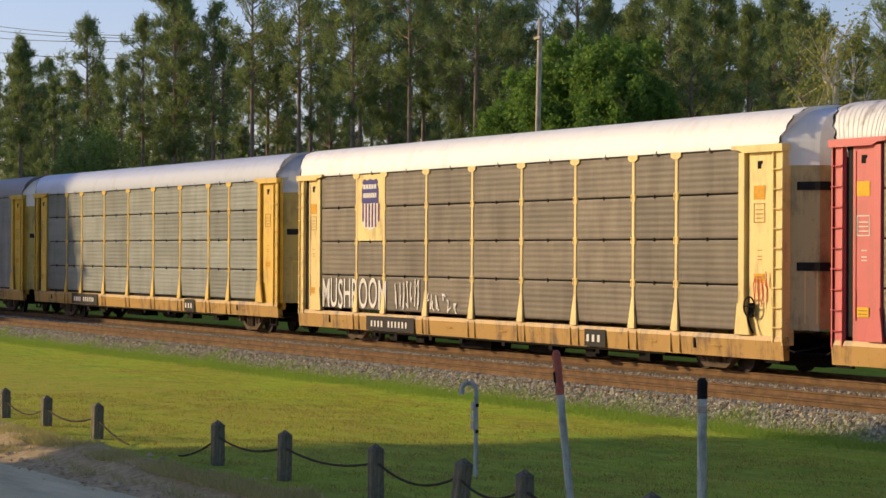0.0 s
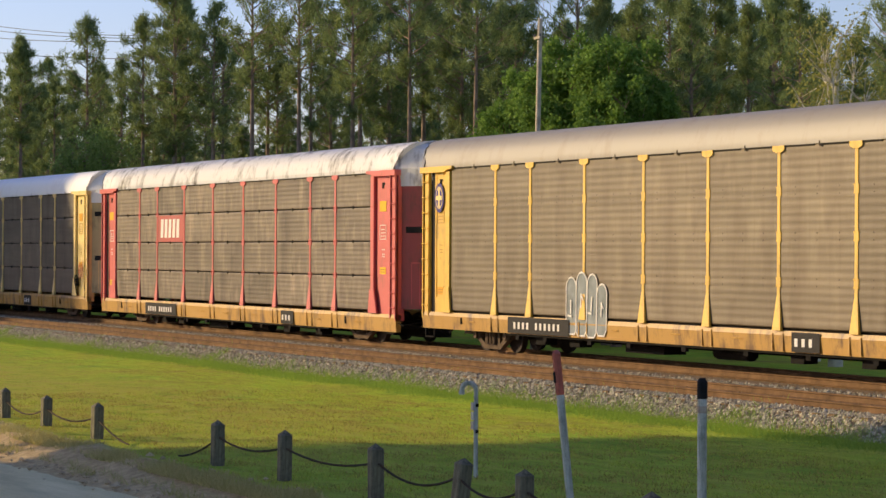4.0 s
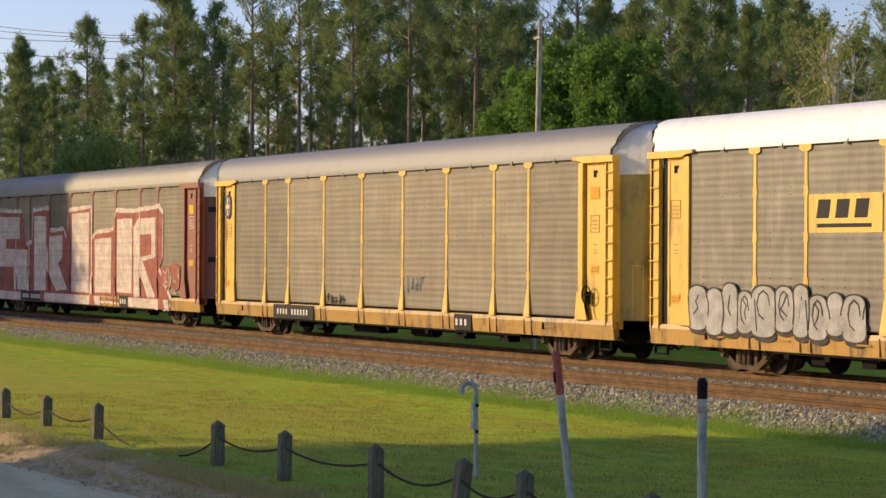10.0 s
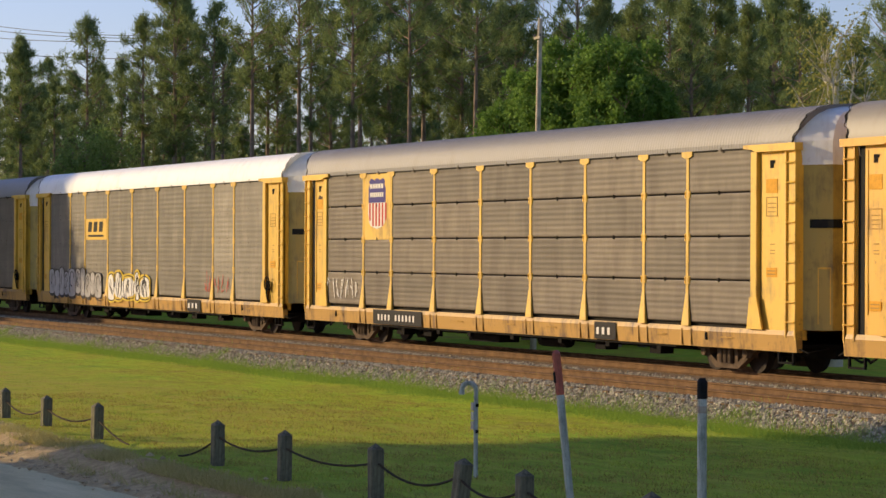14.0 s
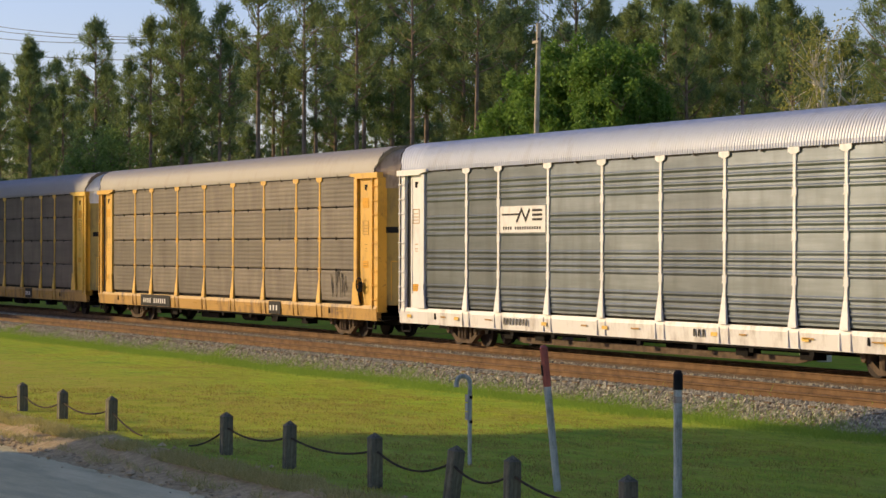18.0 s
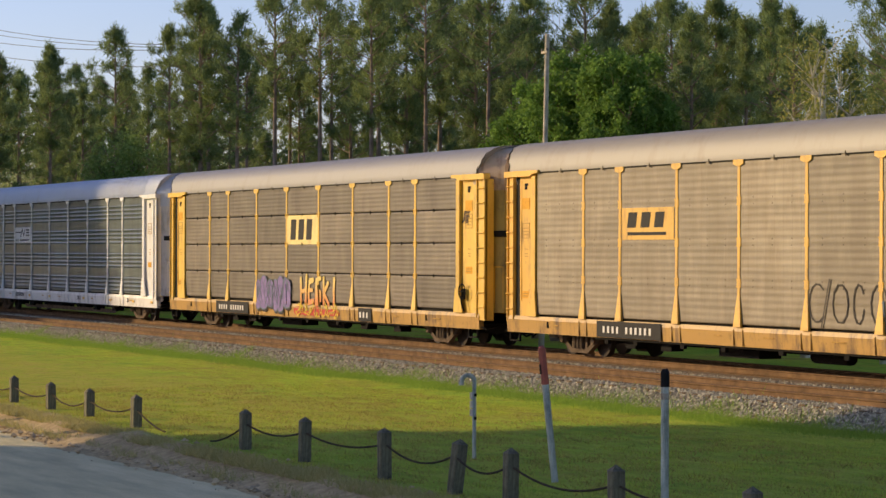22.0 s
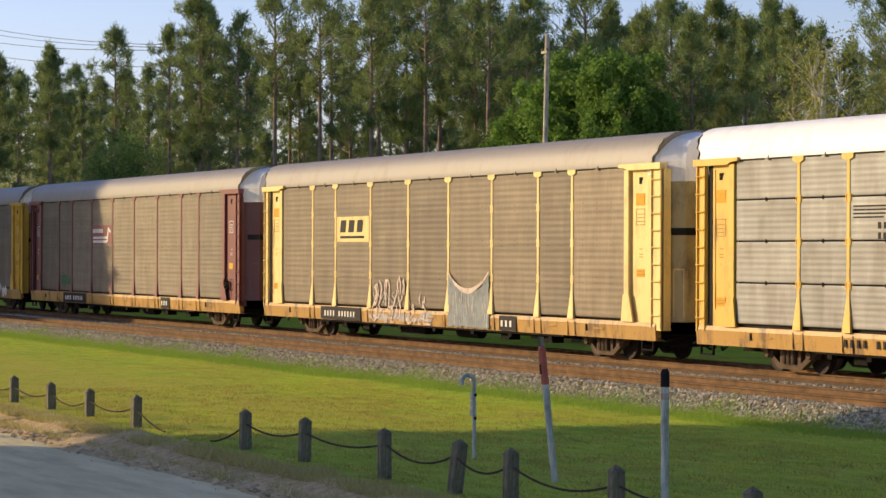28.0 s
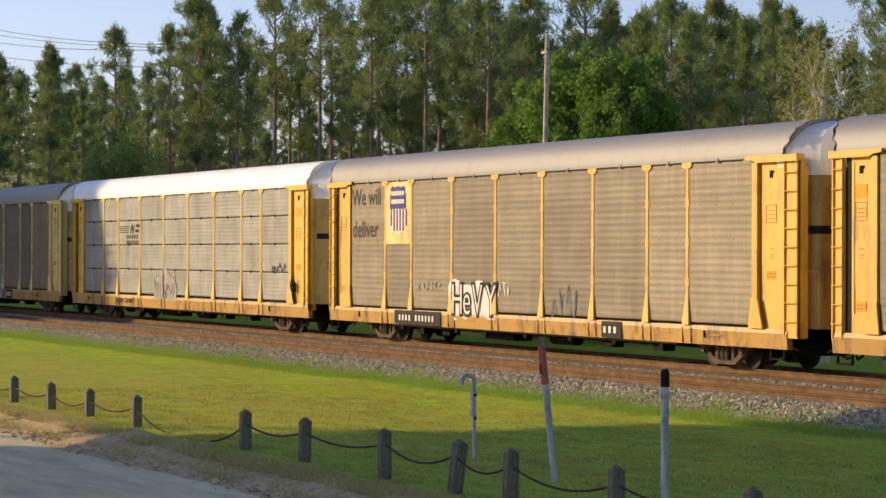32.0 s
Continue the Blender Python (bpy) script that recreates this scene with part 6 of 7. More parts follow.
def sunk(x):
    """How deep the posts stand: deeper towards the far end of the row."""
    return -0.05 - 0.011 * max(0.0, min(14.0, -31.0 - x))


def build_fence():
    me = post_mesh()
    for x in FENCE_X:
        p = new("fence_post", me)
        tilt, lean = {-28.41: (-5.5, 2.6)}.get(x, (random.uniform(-1, 1), random.uniform(-0.8, 0.8)))
        p.matrix_world = pose(x, FENCE_Y, GROUND_Z + sunk(x), tilt, lean, random.uniform(-6, 6))
        tagged(p, "dark weathered square wooden post with a pointed top", "fence post", "posts along the lane")
    for a, b in zip(FENCE_X, FENCE_X[1:]):
        s = Shape()
        if b - a > 4:
            # the rope here has come down: each end drops to the grass
            for x0, d in ((a + 0.08, 1), (b - 0.08, -1)):
                s = Shape()
                pts = [(x0 + d * 1.6 * k / 8, FENCE_Y, GROUND_Z + 0.02 + (0.46 + sunk(x0)) * (1 - k / 8) ** 1.6) for k in range(9)]
                s.path(pts, 0.016, 5)
                tagged(new("rope", s.mesh("rope", ROPE)), "loose end of brown rope that hangs to the grass", "rope", "ropes of the fence")
            continue
        else:
            sag = 0.13 + 0.03 * math.sin(a * 3)
            pts = [(a + 0.08 + (b - a - 0.16) * k / 10, FENCE_Y, GROUND_Z + 0.52 + sunk(a) + (sunk(b) - sunk(a)) * k / 10 - sag * (1 - (k / 5 - 1) ** 2)) for k in range(11)]
            s.path(pts, 0.016, 5)
        tagged(new("rope", s.mesh("rope", ROPE)), "slack brown rope hung between posts", "rope", "ropes of the fence")


def build_hook_pipe():
    t = thing("vent_pipe", "grey-blue pipe with a hooked top and small tags", "pipe", at=(-33.17, -13.91, GROUND_Z))
    part("pipe", Shape().tube((0, 0, -0.2), (0, 0, 0.95), 0.032, 0.032, 10), PIPE, t)
    arc = [(-0.10 * (1 - math.cos(a)) * 0.45, -0.10 * (1 - math.cos(a)) * 0.88, 0.95 + 0.36 - 0.10 + 0.10 * math.sin(a)) for a in [k * math.pi / 10 for k in range(11)]]
    s = Shape().tube((0, 0, 0.95), (0, 0, arc[0][2]), 0.032, 0.032, 10).path(arc, 0.036, 8)
    s.tube(arc[-1], (arc[-1][0], arc[-1][1], arc[-1][2] - 0.06), 0.042, 0.042, 8)
    part("bent_top", s, PIPE, t)
    for z, m in ((0.93, SPRAY_SILVER), (0.80, PIPE), (0.67, SPRAY_SILVER)):
        part("tag", Shape().box(-0.075, 0.02, -0.045, -0.030, z, z + 0.11, 0.006), m, t, "small pale tag")
    for z in (0.62, 0.98):
        part("clamp", Shape().box(0.02, 0.055, -0.02, 0.02, z, z + 0.045, 0.008), BLACK, t)


def build_markers():
    t = thing("red_marker", "leaning grey marker post with a faded red top", "marker post")
    t.matrix_world = pose(-29.32, -14.5, GROUND_Z - 0.05, 5.2, -2.5, 0)
    part("pole", Shape().tube((0, 0, -0.3), (0, 0, 1.42), 0.050, 0.050, 12), PIPE, t)
    part("cap", Shape().tube((0, 0, 1.42), (0, 0, 1.93), 0.054, 0.053, 12).tube((0, 0, 1.93), (0, 0, 1.97), 0.053, 0.03, 12), PIPE_RED, t, "flaking red cap")
    part("label_strip", Shape().box(-0.020, 0.020, -0.060, -0.050, 1.57, 1.71), SLOT, t, "worn dark strip")
    t = thing("black_marker", "pale grey marker post with a black cap", "marker post", at=(-26.26, -14.5, GROUND_Z - 0.05))
    part("pole", Shape().tube((0, 0, -0.3), (0, 0, 1.53), 0.054, 0.054, 12), PIPE, t)
    part("cap", Shape().tube((0, 0, 1.53), (0, 0, 1.72), 0.060, 0.060, 12).tube((0, 0, 1.72), (0, 0, 1.765), 0.060, 0.035, 12), RUBBER, t, "black plastic cap")
    part("band", Shape().tube((0, 0, 1.37), (0, 0, 1.45), 0.0548, 0.0546, 12), STICKER, t, "worn brownish sticker")


def build_utility_pole():
    t = thing("utility_pole", "bare weathered wooden utility pole with one crossarm", "utility pole", at=(-70.8, 6.8, -0.35))
    part("pole", Shape().tube((-0.28, 0, -0.5), (0.12, 0, 10.22), 0.105, 0.075, 12), POLE_WOOD, t)
    part("crossarm", Shape().box(-0.10, 0.32, -0.12, -0.07, 9.58, 9.66, 0.01), POLE_WOOD, t)
    for x in (-0.06, 0.28):
        part("insulator", Shape().tube((x, -0.095, 9.65), (x, -0.095, 9.74), 0.04, 0.03, 8), WIRE, t)


def build_wires():
    for z0, z1 in ((17.74, 15.04), (17.45, 14.92), (17.01, 14.79), (16.03, 13.79)):
        g = (z1 - z0) / 28.3
        pts = [(x, 16.0, z0 + g * (x + 163.06) + 0.0006 * (x + 149) ** 2 - 0.55) for x in range(-230, -99, 6)]
        tagged(new("power_line", Shape().path(pts, 0.022, 5).mesh("power_line", WIRE)), "thin overhead wire above the pine wood", "wire", "overhead wires")


build_fence()
build_hook_pipe()
build_markers()
build_utility_pole()
build_wires()


# ---- trees ----
def blades_mesh(name, origins, dirs, length, width, mat):
    """Many narrow triangles, one per blade or needle tuft."""
    n = len(origins)
    d = dirs / np.maximum(1e-6, np.linalg.norm(dirs, axis=1, keepdims=True))
    side = np.cross(d, np.random.default_rng(1).normal(size=(n, 3)))
    side /= np.maximum(1e-6, np.linalg.norm(side, axis=1, keepdims=True))
    w, l = width.reshape(-1, 1), length.reshape(-1, 1)
    v = np.stack([origins - side * w * 0.5, origins + side * w * 0.5, origins + d * l], 1)
    f = np.arange(n * 3).reshape(n, 3)
    me = bpy.data.meshes.new(name)
    me.from_pydata(v.reshape(-1, 3), [], f)
    me.materials.append(mat)
    return me


def pine_meshes(seed, start, reach, limbs, tufts, open_top=False):
    """A pine 15 m high: straight bare trunk, limbs that bear upturned brushes of needles at their ends."""
    r = random.Random(seed)
    rng = np.random.default_rng(seed)
    H = 15.0
    wood = Shape()
    sway = r.uniform(-0.12, 0.12), r.uniform(-0.12, 0.12)
    axis = lambda u: Vector((sway[0] * math.sin(3.1 * u), sway[1] * math.sin(2.6 * u), H * u if u > 0 else -0.4))
    for k in range(8):
        wood.tube(axis(k / 8), axis((k + 1) / 8), 0.175 * (1 - k / 9.6), 0.175 * (1 - (k + 1) / 9.6), 8, False)
    org, dr = [], []

    def brush(p, d, m):
        c = np.array(p)[None] + rng.normal(size=(m, 3)) * np.array([0.10, 0.10, 0.13])
        w = rng.normal(size=(m, 3)) * 0.75 + np.array(d)[None] * 0.6
        w[:, 2] += 0.55
        org.append(c)
        dr.append(w)
    for i in range(limbs):
        rel = (i + r.random()) / limbs
        u = start + (0.985 - start) * rel
        base = axis(u)
        if open_top:
            full = math.sin(math.pi * min(1.0, 0.22 + 0.74 * rel))
        else:
            full = (0.45 + 1.6 * rel) if rel < 0.34 else 1.0 - ((rel - 0.34) / 0.68) ** 1.35 * 0.9
        ln = max(0.25, reach * full * r.choice((0.45, 0.75, 0.95, 1.1, 1.35)) * r.uniform(0.85, 1.15))
        a = i * 2.4 + r.uniform(-0.5, 0.5)
        d = Vector((math.cos(a), math.sin(a), r.uniform(0.0, 0.4) + 0.55 * rel)).normalized()
        tip = base + d * ln + Vector((0, 0, 0.16 * ln))
        mid = base + d * ln * 0.5
        wood.tube(base, mid, 0.036, 0.024, 4, False)
        wood.tube(mid, tip, 0.024, 0.010, 4, False)
        brush(tip, d, 46)
        for c in range(tufts):
            f = r.uniform(0.35, 1.0)
            p = base.lerp(tip, f) + Vector((r.uniform(-1, 1), r.uniform(-1, 1), r.uniform(-0.35, 0.75))) * (0.14 + 0.20 * ln)
            wood.tube(base.lerp(tip, f * 0.8), p, 0.012, 0.006, 3, False)
            brush(p, d, 40)
    for c in range(6):
        brush(axis(0.93 + 0.07 * c / 5) + Vector((r.uniform(-0.12, 0.12), r.uniform(-0.12, 0.12), 0.1)), (0, 0, 1), 34)
    # dead stubs below the crown
    for i in range(8):
        z = H * r.uniform(0.25, start + 0.05)
        a = r.uniform(0, 6.283)
        wood.tube((0, 0, z), (math.cos(a) * r.uniform(0.4, 1.5), math.sin(a) * r.uniform(0.4, 1.5), z + r.uniform(-0.2, 0.5)), 0.020, 0.006, 4, False)
    o, d = np.concatenate(org), np.concatenate(dr)
    n = len(o)
    crown = blades_mesh("crown", o, d, rng.uniform(0.20, 0.38, n), rng.uniform(0.032, 0.055, n), NEEDLES)
    return wood.mesh("trunk", BARK, True), crown


def leafy_meshes(seed, H, W, leaves, mat, trunk_mat, lobes=14, sparse=1.0, leaf=1.0, limb=1.0, stem=0.3):
    """A broad-leaved tree: forked limbs and a crown of leaf clumps with gaps."""
    r = random.Random(seed)
    rng = np.random.default_rng(seed)
    wood = Shape()
    wood.tube((0, 0, -0.4), (0.1, 0, H * 0.3), 0.2, 0.14, 8, False)
    if stem > 0.3:
        wood.tube((0.1, 0, H * 0.3), (-0.1, 0.05, H * (0.3 + stem) / 2), 0.14, 0.10, 8, False).tube((-0.1, 0.05, H * (0.3 + stem) / 2), (0.05, 0, H * stem), 0.10, 0.045, 8, False)
    org = []
    per = leaves // lobes
    for i in range(lobes):
        a = i * 2.4 + r.uniform(-0.4, 0.4)
        u = (i + 0.5) / lobes
        z = H * (0.22 + 0.70 * u)
        rad = W * math.sin(math.pi * (0.16 + 0.78 * u)) * r.uniform(0.45, 0.85)
        c = Vector((math.cos(a) * rad, math.sin(a) * rad, z))
        fork = Vector((0.0, 0, H * r.uniform(0.22, 0.5) * (1 if stem <= 0.3 else (0.25 + u) * stem / 0.55)))
        mid = fork.lerp(c, 0.5) + Vector((0, 0, 0.3))
        wood.tube(fork, mid, 0.07 * limb, 0.045 * limb, 5, False)
        wood.tube(mid, c, 0.045 * limb, 0.015 * limb, 5, False)
        for t in range(9):
            e = c + Vector((r.uniform(-1, 1), r.uniform(-1, 1), r.uniform(-0.5, 1))) * W * 0.38
            wood.tube(c.lerp(mid, 0.3), e, 0.02 * limb, 0.006 * limb, 4, False)
            sub = rng.normal(size=(per // 9, 3)) * np.array([0.105, 0.105, 0.095]) * W * sparse
            sub[:, 2] -= 1.1 * np.abs(sub[:, 0] * sub[:, 1]) / (0.1 * W * sparse)
            org.append(np.array(e)[None] + sub)
    o = np.concatenate(org)
    n = len(o)
    d = rng.normal(size=(n, 3))
    d[:, 2] -= 0.3
    crown = blades_mesh("crown", o, d, rng.uniform(0.14, 0.28, n) * leaf, rng.uniform(0.12, 0.2, n) * leaf, mat)
    return wood.mesh("trunk", trunk_mat, True), crown


def tree(name, meshes, label, category, group, x, y, s=1.0, turn=0.0, z=None):
    t = thing(name, label, category, group)
    t.matrix_world = pose(x, y, GROUND_Z + 0.1 if z is None else z, 0, 0, turn) @ Matrix.Scale(s, 4)
    part("trunk", meshes[0], BARK, t)
    part("crown", meshes[1], NEEDLES, t)
    return t


PINES = {
    "d": [pine_meshes(13, 0.52, 1.70, 42, 5), pine_meshes(14, 0.46, 1.82, 44, 5), pine_meshes(19, 0.58, 1.62, 38, 5)],
    "t": [pine_meshes(11, 0.58, 1.6, 27, 4), pine_meshes(18, 0.52, 1.75, 30, 4)],
    "b": [pine_meshes(15, 0.70, 1.75, 24, 4, True), pine_meshes(16, 0.66, 1.8, 25, 4, True)],
    "q": [pine_meshes(17, 0.22, 1.55, 46, 4), pine_meshes(12, 0.30, 1.5, 40, 4)],
}
OAK = [leafy_meshes(21, 10.2, 2.2, 24000, LEAVES, BARK, 15, 0.72, 0.62), leafy_meshes(22, 10.2, 2.4, 26000, LEAVES, BARK, 15, 0.72, 0.62)]
SHADE = leafy_meshes(27, 10.5, 3.1, 11500, LEAVES, BARK, 18, 1.0, 1.9)
BUSHY = leafy_meshes(23, 8.5, 2.9, 16000, LIFTED_LEAVES, BARK, 16, 1.0, 0.7)
THIN = leafy_meshes(24, 9.3, 1.7, 6500, YELLOW_LEAVES, PALE_BARK, 22, 1.0, 0.42, 0.8, 0.86)

FRONT_PINES = [
    (-162.3, 13.0, 16.2, "d"), (-171.8, 17.0, 15.4, "q"), (-156.8, 15.0, 16.4, "d"), (-162.9, 19.0, 14.3, "q"),
    (-133.5, 12.0, 15.6, "t"), (-142.8, 17.0, 14.3, "q"), (-130.0, 14.0, 15.5, "t"), (-119.5, 12.0, 16.5, "d"),
    (-129.2, 16.0, 16.6, "d"), (-117.6, 13.5, 15.1, "t"), (-128.3, 18.0, 14.5, "b"), (-108.7, 12.0, 15.5, "b"),
    (-119.0, 17.0, 14.4, "b"), (-104.3, 12.5, 15.2, "b"), (-116.2, 18.0, 15.3, "t"), (-118.4, 20.0, 14.9, "q"),
    (-97.2, 12.0, 14.5, "t"), (-101.1, 14.0, 15.4, "d"), (-102.4, 16.0, 15.1, "d"), (-93.8, 13.0, 14.7, "b"),
    (-105.1, 19.0, 15.7, "d"), (-93.0, 15.0, 13.7, "d"), (-85.4, 12.0, 13.6, "b"), (-95.7, 18.0, 13.4, "q"),
    (-90.1, 16.0, 13.9, "d"), (-83.3, 15.0, 13.6, "b"), (-88.7, 19.0, 13.3, "d"), (-84.1, 18.0, 12.5, "d"),
    (-75.1, 14.0, 12.4, "d"), (-72.0, 13.0, 11.2, "t"), (-77.0, 17.0, 12.5, "d"), (-71.7, 15.0, 11.1, "q"),
    (-74.7, 18.0, 12.3, "d"), (-67.2, 14.0, 11.0, "t"), (-65.4, 17.0, 10.4, "t"), (-61.9, 14.0, 11.1, "b"),
    (-61.8, 15.0, 10.7, "d"),
]


def plant_woods():
    r = random.Random(3)
    for k, (x, y, h, kind) in enumerate(FRONT_PINES):
        tree("pine_tree", PINES[kind][k % len(PINES[kind])], "tall pine with a bare trunk and tufted green crown", "pine tree", "pines behind the tracks", x, y, h / 15.0, r.uniform(0, 360))
    for x, y, h in ((-196, 22, 17), (-204, 26, 19), (-186, 24, 16), (-210, 30, 20), (-178, 21, 15.5), (-200, 34, 19), (-220, 28, 21)):
        tree("pine_tree", PINES["d"][int(-x) % 2], "tall pine with a bare trunk and tufted green crown", "pine tree", "pines behind the tracks", x, y, h / 15.7, r.uniform(0, 360))
    # a second tall row behind the broad-leaved trees
    for k, (x, y, h) in enumerate(((-122.6, 28, 15.7), (-107.7, 22, 13.6), (-111.4, 25, 14.2), (-103.2, 22, 13.7), (-119.0, 31, 15.0), (-99.7, 22, 12.6), (-102.9, 25, 13.5), (-110.7, 31, 15.0), (-92.4, 22, 12.7),
                                   (-95.8, 25, 13.0), (-93.6, 26, 13.7), (-91.5, 25, 13.1), (-90.0, 24, 12.4), (-93.6, 28, 13.8), (-87.3, 25, 12.8), (-80.8, 22, 12.0), (-79.2, 23, 11.8), (-91.9, 31, 13.1), (-75.6, 22, 10.6), (-86.7, 31, 11.7))):
        tree("pine_tree", PINES["dqt"[k % 3]][0], "tall pine with a tufted green crown deeper in the wood", "pine tree", "pines deeper in the wood", x, y, h / 15, k * 47)
    # deeper rows that close the wood
    for k in range(64):
        y = r.uniform(17, 40)
        x = -1.52 * y - 38 - (2.15 * y + 60) * (k + r.random()) / 64
        far = -0.9 * x + 0.43 * (y + 30)
        h = 3.0 + far * r.uniform(0.040, 0.078)
        kind = "tqdqqb"[k % 6]
        tree("pine_tree", PINES[kind][k % len(PINES[kind])], "slender pine deeper in the wood", "pine tree", "pines deeper in the wood", x, y, h / 15, r.uniform(0, 360))
    for k, (x, y, s) in enumerate(((-75.0, 10.2, 1.02), (-73.6, 10.8, 1.03), (-72.2, 10.4, 0.98), (-76.2, 10.0, 0.95), (-71.9, 11.2, 0.86), (-78.9, 10.6, 0.88), (-79.7, 10.2, 0.82))):
        tree("broadleaf_tree", OAK[k % 2], "bright green broad-leaved tree among the pines", "tree", "broad-leaved trees", x, y, s, k * 77)
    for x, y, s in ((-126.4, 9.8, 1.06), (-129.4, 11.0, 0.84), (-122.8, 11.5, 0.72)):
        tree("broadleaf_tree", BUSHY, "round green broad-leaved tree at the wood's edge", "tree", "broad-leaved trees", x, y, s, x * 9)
    for x, y, s in ((-57.9, 9.0, 1.05), (-60.9, 10.4, 0.84), (-56.6, 10.2, 0.86)):
        tree("thin_tree", THIN, "sparse pale-barked tree with yellowish young leaves", "tree", "thin trees", x, y, s, x * 31)
    # unseen trees added beside the lane to shade lawn, train's far end, leftmost pines
    high = [high_crown_meshes(51), high_crown_meshes(52)]
    for k in range(8):
        y = -37.7 + k * 3.6
        d = 27.0 + max(0.0, (y + 12.0) * 1.35)
        size = d * 0.306 / 8.3
        d -= 3.6 * size
        tree("broadleaf_tree", high[k % 2], "unseen tall tree with a high crown, added to shade the lawn", "tree", "shade trees by the lane", -38.9 - 0.71 * d, y - 0.70 * d, size, k * 51, z=GROUND_Z)
    for k, (x, y, s) in enumerate(((-131, -27, 2.2), (-129, -25, 2.2), (-130.5, -28, 2.3), (-135, -31, 2.4), (-137, -27, 2.3), (-142, -30, 2.4), (-145, -27, 2.3), (-150, -31, 2.4), (-155, -28, 2.4), (-162, -31, 2.4), (-170, -29, 2.4), (-139, -35, 2.6), (-148, -36, 2.6), (-158, -36, 2.6), (-183, -31, 2.5), (-190, -34, 2.6), (-198, -31, 2.6), (-206, -34, 2.7), (-214, -31, 2.7), (-222, -34, 2.8))):
        tree("broadleaf_tree", SHADE, "unseen broad green tree, added to shade the train's far end and leftmost pines", "tree", "shade trees by the lane", x - 5.0, y, s, k * 67, z=-0.6)


def high_crown_meshes(seed):
    """A tall tree with a clean trunk and a dense crown that begins 8.3 m up."""
    r = random.Random(seed)
    rng = np.random.default_rng(seed)
    wood = Shape().tube((0, 0, -0.4), (0.1, 0, 8.5), 0.13, 0.11, 8, False).tube((0.1, 0, 8.5), (0, 0.1, 17.5), 0.16, 0.04, 8, False)
    for k in range(22):
        z, a, ln = 8.4 + 0.4 * k, k * 2.4, r.uniform(2.0, 3.5)
        wood.tube((0.05, 0, z - 0.6), (ln * math.cos(a), ln * math.sin(a), z + 0.3), 0.07, 0.02, 5, False)
    n = 13000
    u = rng.random(n)
    a = rng.random(n) * 6.2832
    rad = 4.0 * np.sqrt(rng.random(n)) * np.minimum(1.0, np.minimum(0.85 + u * 2.0, (1.08 - u) * 2.2)) * (1 + 0.12 * np.sin(3 * a + seed))
    o = np.stack([rad * np.cos(a), rad * np.sin(a), 8.35 + 9.8 * u + 0.25 * np.sin(2 * a + seed)], -1)
    d = rng.normal(size=(n, 3))
    crown = blades_mesh("crown", o, d, rng.uniform(0.4, 0.75, n), rng.uniform(0.25, 0.45, n), LEAVES)
    return wood.mesh("trunk", BARK, True), crown


def leaf_slab(name, label, n, mat, seed, size, y_range, height):
    """Uncountable undergrowth as one mass of leaves."""
    rng = np.random.default_rng(seed)
    y = rng.uniform(*y_range, n)
    x = rng.uniform(-4.2 * y - 110, -1.3 * y - 38)
    top = np.array([height * (0.55 + 0.75 * abs(noise.noise(Vector((a * 0.16, b * 0.16, seed))))) for a, b in zip(x, y)]) * (0.55 - x * 0.0045)
    z = GROUND_Z + top * rng.random(n) ** 0.8
    d = rng.normal(size=(n, 3))
    me = blades_mesh(name, np.stack([x, y, z], -1), d, rng.uniform(0.5, 1.0, n) * size, rng.uniform(0.3, 0.6, n) * size, mat)
    tagged(new(name, me), label, "undergrowth", kind="stuff")


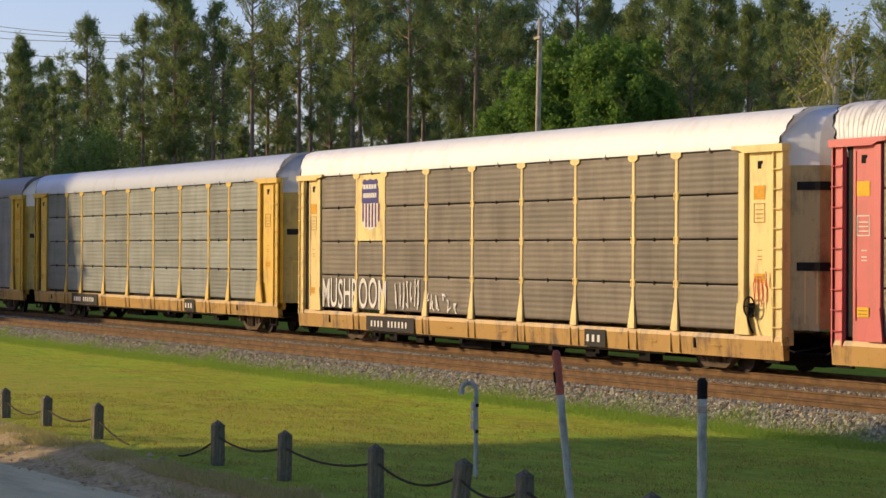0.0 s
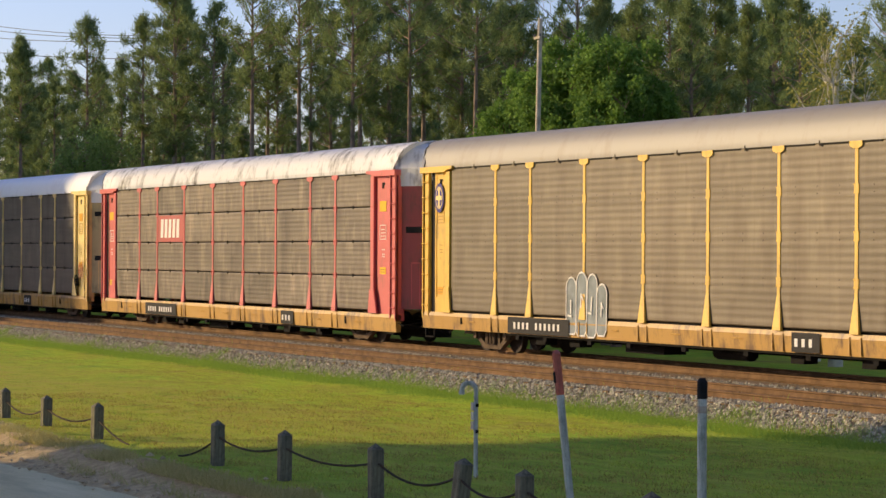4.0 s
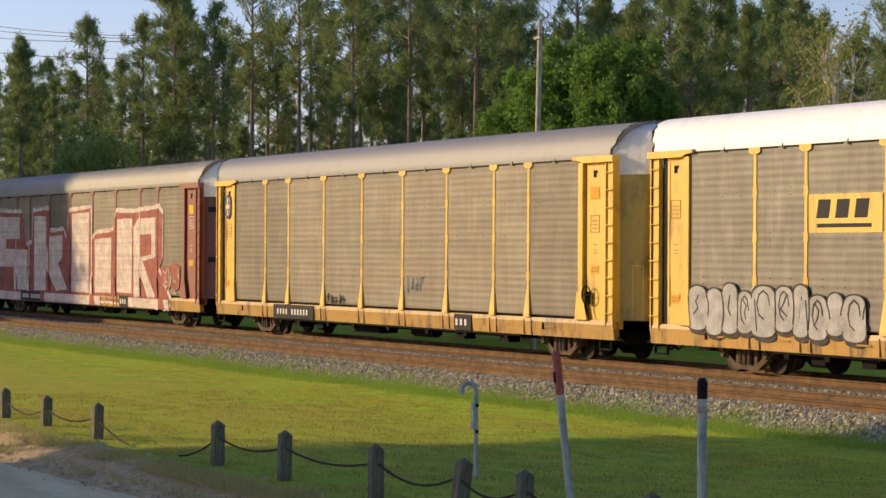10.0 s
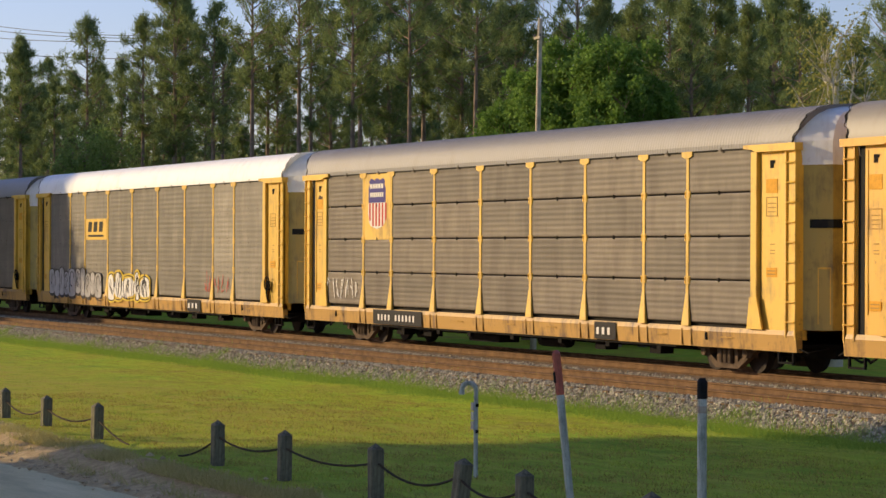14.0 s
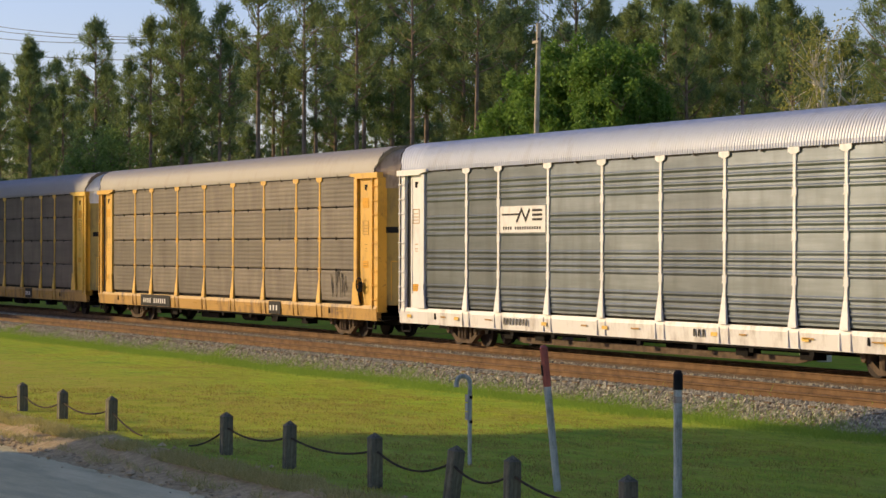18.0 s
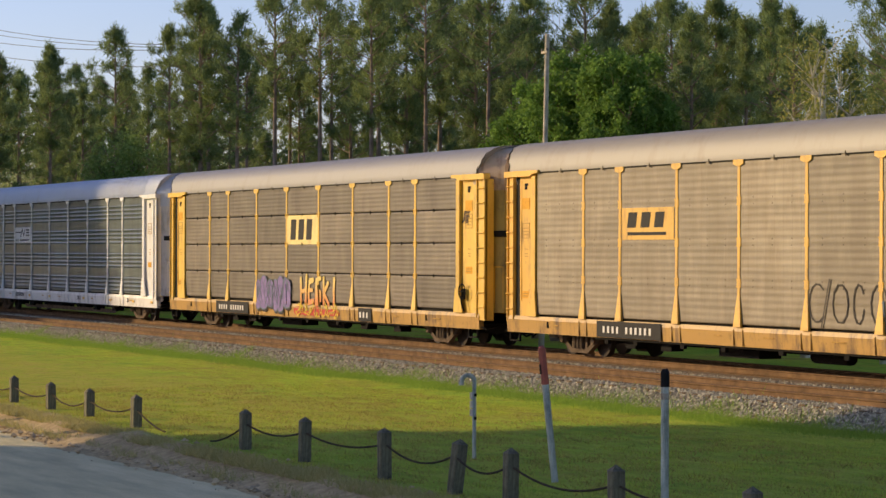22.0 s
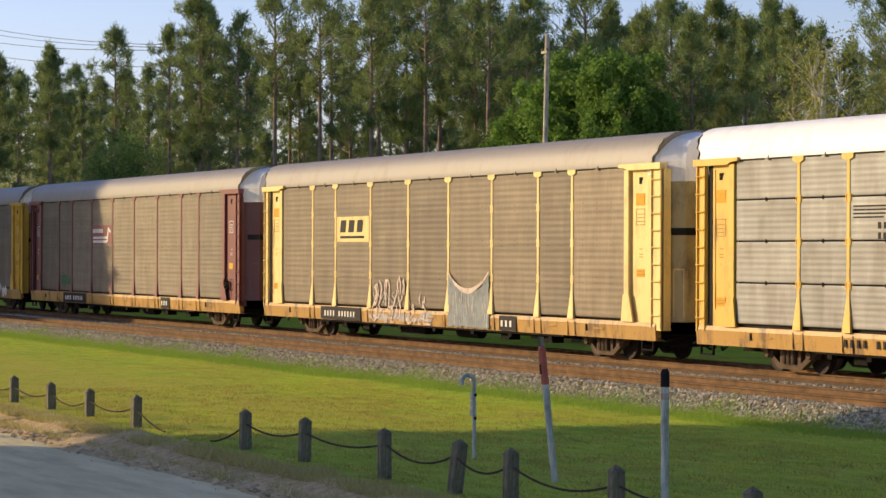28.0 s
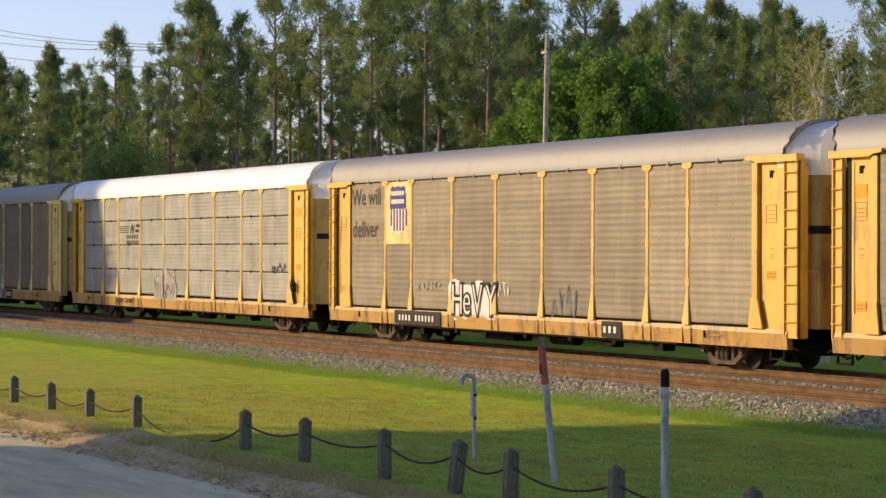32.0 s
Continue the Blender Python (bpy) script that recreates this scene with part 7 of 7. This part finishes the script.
def scatter_grass():
    rng = np.random.default_rng(8)
    n = 300000
    y = -17.7 + 12.7 * rng.random(n)
    x = -20 - (20 + (y + 17.4) * 5.2 + 30) * rng.random(n) ** 1.1
    thick = (y > -9.0) | (rng.random(n) < 0.4)
    x, y = x[thick], y[thick]
    n = len(x)
    ln = 0.018 + 0.03 * rng.random(n)
    m = 120000
    xe = -22 - 95 * rng.random(m)
    weed = np.array([noise.noise(Vector((a * 0.55, 0.0, 4.0))) + 0.6 * noise.noise(Vector((a * 1.7, 3.0, 4.0))) for a in xe])
    ye = -5.60 + rng.normal(size=m) * 0.34 + 1.05 * np.maximum(0.0, weed) * rng.random(m)
    o = np.concatenate([np.stack([x, y, np.full(n, GROUND_Z - 0.005)], -1), np.stack([xe, ye, np.full(m, GROUND_Z - 0.01)], -1)])
    o[:, 2] += 0.45 * np.maximum(0.0, o[:, 1] + 5.25)
    o[:, 2] += np.array([0.05 * noise.noise(Vector((a * 0.25, b * 0.4, 0))) for a, b in o[:, :2]])
    d = rng.normal(size=(n + m, 3)) * 0.55
    d[:, 2] = 1.0
    ln = np.concatenate([ln, 0.05 + 0.15 * rng.random(m) ** 1.5])
    wd = 0.005 + 0.008 * rng.random(n + m)
    edge = blades_mesh("edge_grass", o[n:], d[n:], ln[n:], wd[n:], TUFTS)
    tagged(new("edge_grass", edge), "taller green grass tufts along the ballast", "grass", kind="stuff")
    # rougher tussocks on the near half of the lawn
    k = 150000
    xt = -21 - 34 * rng.random(k) ** 1.2
    yt = -16.9 + 9.5 * rng.random(k)
    tuss = np.array([noise.noise(Vector((a * 1.1, b * 1.9, 7.0))) for a, b in zip(xt, yt)])
    keep = tuss > rng.uniform(-0.35, 0.35, k)
    xt, yt = xt[keep], yt[keep]
    k = len(xt)
    zt = GROUND_Z - 0.005 + np.array([0.05 * noise.noise(Vector((a * 0.25, b * 0.4, 0))) for a, b in zip(xt, yt)])
    dt = rng.normal(size=(k, 3)) * 0.6
    dt[:, 2] = 1.0
    o, d = np.concatenate([o[:n], np.stack([xt, yt, zt], -1)]), np.concatenate([d[:n], dt])
    ln, wd = np.concatenate([ln[:n], 0.03 + 0.05 * rng.random(k)]), np.concatenate([wd[:n], 0.006 + 0.008 * rng.random(k)])
    # streaks of dry grass on the lane's half of the lawn
    streak = np.array([noise.noise(Vector((a * 0.22, b * 0.75, 11.0))) + 0.7 * noise.noise(Vector((a * 0.8, b * 2.6, 12.0))) for a, b in o[:, :2]])
    dry = streak + np.clip((-8.6 - o[:, 1]) * 0.35, -1.2, 0.25) + np.clip((-30 - o[:, 0]) * 0.05, -0.5, 0.1) > rng.uniform(-0.45, 0.55, len(o))
    me = blades_mesh("grass", o[~dry], d[~dry], ln[~dry], wd[~dry], BLADES)
    tagged(new("grass", me), "short mown green grass", "grass", kind="stuff")
    me = blades_mesh("dry_grass", o[dry], d[dry], ln[dry], wd[dry], DRY_BLADES)
    tagged(new("dry_grass", me), "olive and straw-coloured streaks of dry mown grass", "grass", kind="stuff")


def scatter_bank():
    """Clods and dry tufts on the sandy edge of the lane."""
    rng = np.random.default_rng(9)
    n = 9000
    x = -24 - 60 * rng.random(n)
    y = -18.1 + rng.normal(size=n) * 0.38
    base = np.array([(1, 0, 0), (-1, 0, 0), (0, 1, 0), (0, -1, 0), (0, 0, 1), (0, 0, -1)], float)
    tri = np.array([(0, 2, 4), (2, 1, 4), (1, 3, 4), (3, 0, 4), (2, 0, 5), (1, 2, 5), (3, 1, 5), (0, 3, 5)])
    size = 0.012 + 0.05 * rng.random((n, 1, 1)) ** 3
    v = base[None] * (0.6 + 0.8 * rng.random((n, 6, 1))) * size * np.array([1.2, 1.2, 0.7])
    lift = np.where(y > -17.9, -0.44, -0.54)
    v += np.stack([x, y, lift], -1)[:, None]
    me = bpy.data.meshes.new("clods")
    me.from_pydata(v.reshape(-1, 3), [], (np.arange(n)[:, None, None] * 6 + tri[None]).reshape(-1, 3))
    me.materials.append(CLOD)
    tagged(new("clods", me), "tan clods and pebbles on the sandy edge of the lane", "earth", kind="stuff")
    m = 100000
    xe = -24 - 60 * rng.random(m)
    patch = np.array([noise.noise(Vector((a * 0.7, 0, 2))) for a in xe])
    ye = -17.5 - 1.0 * rng.random(m) ** 1.4 - 0.35 * patch
    d = rng.normal(size=(m, 3)) * 0.7
    d[:, 2] = 1.0
    o = np.stack([xe, ye, np.where(ye > -18.1, -0.42, -0.56)], -1)
    me = blades_mesh("bank_grass", o, d, 0.05 + 0.14 * rng.random(m) ** 2, 0.010 + 0.016 * rng.random(m), DRY_TUFTS)
    tagged(new("bank_grass", me), "ragged grass tufts along the lane's bank", "grass", kind="stuff")


plant_woods()
scatter_bank()
leaf_slab("undergrowth", "tangled green scrub under the pines", 40000, SCRUB, 31, 0.34, (15, 24), 7.0)
leaf_slab("far_woods", "dense dark wood behind the pines", 110000, SCRUB, 32, 0.6, (28, 55), 10.0)
scatter_grass()

motions()
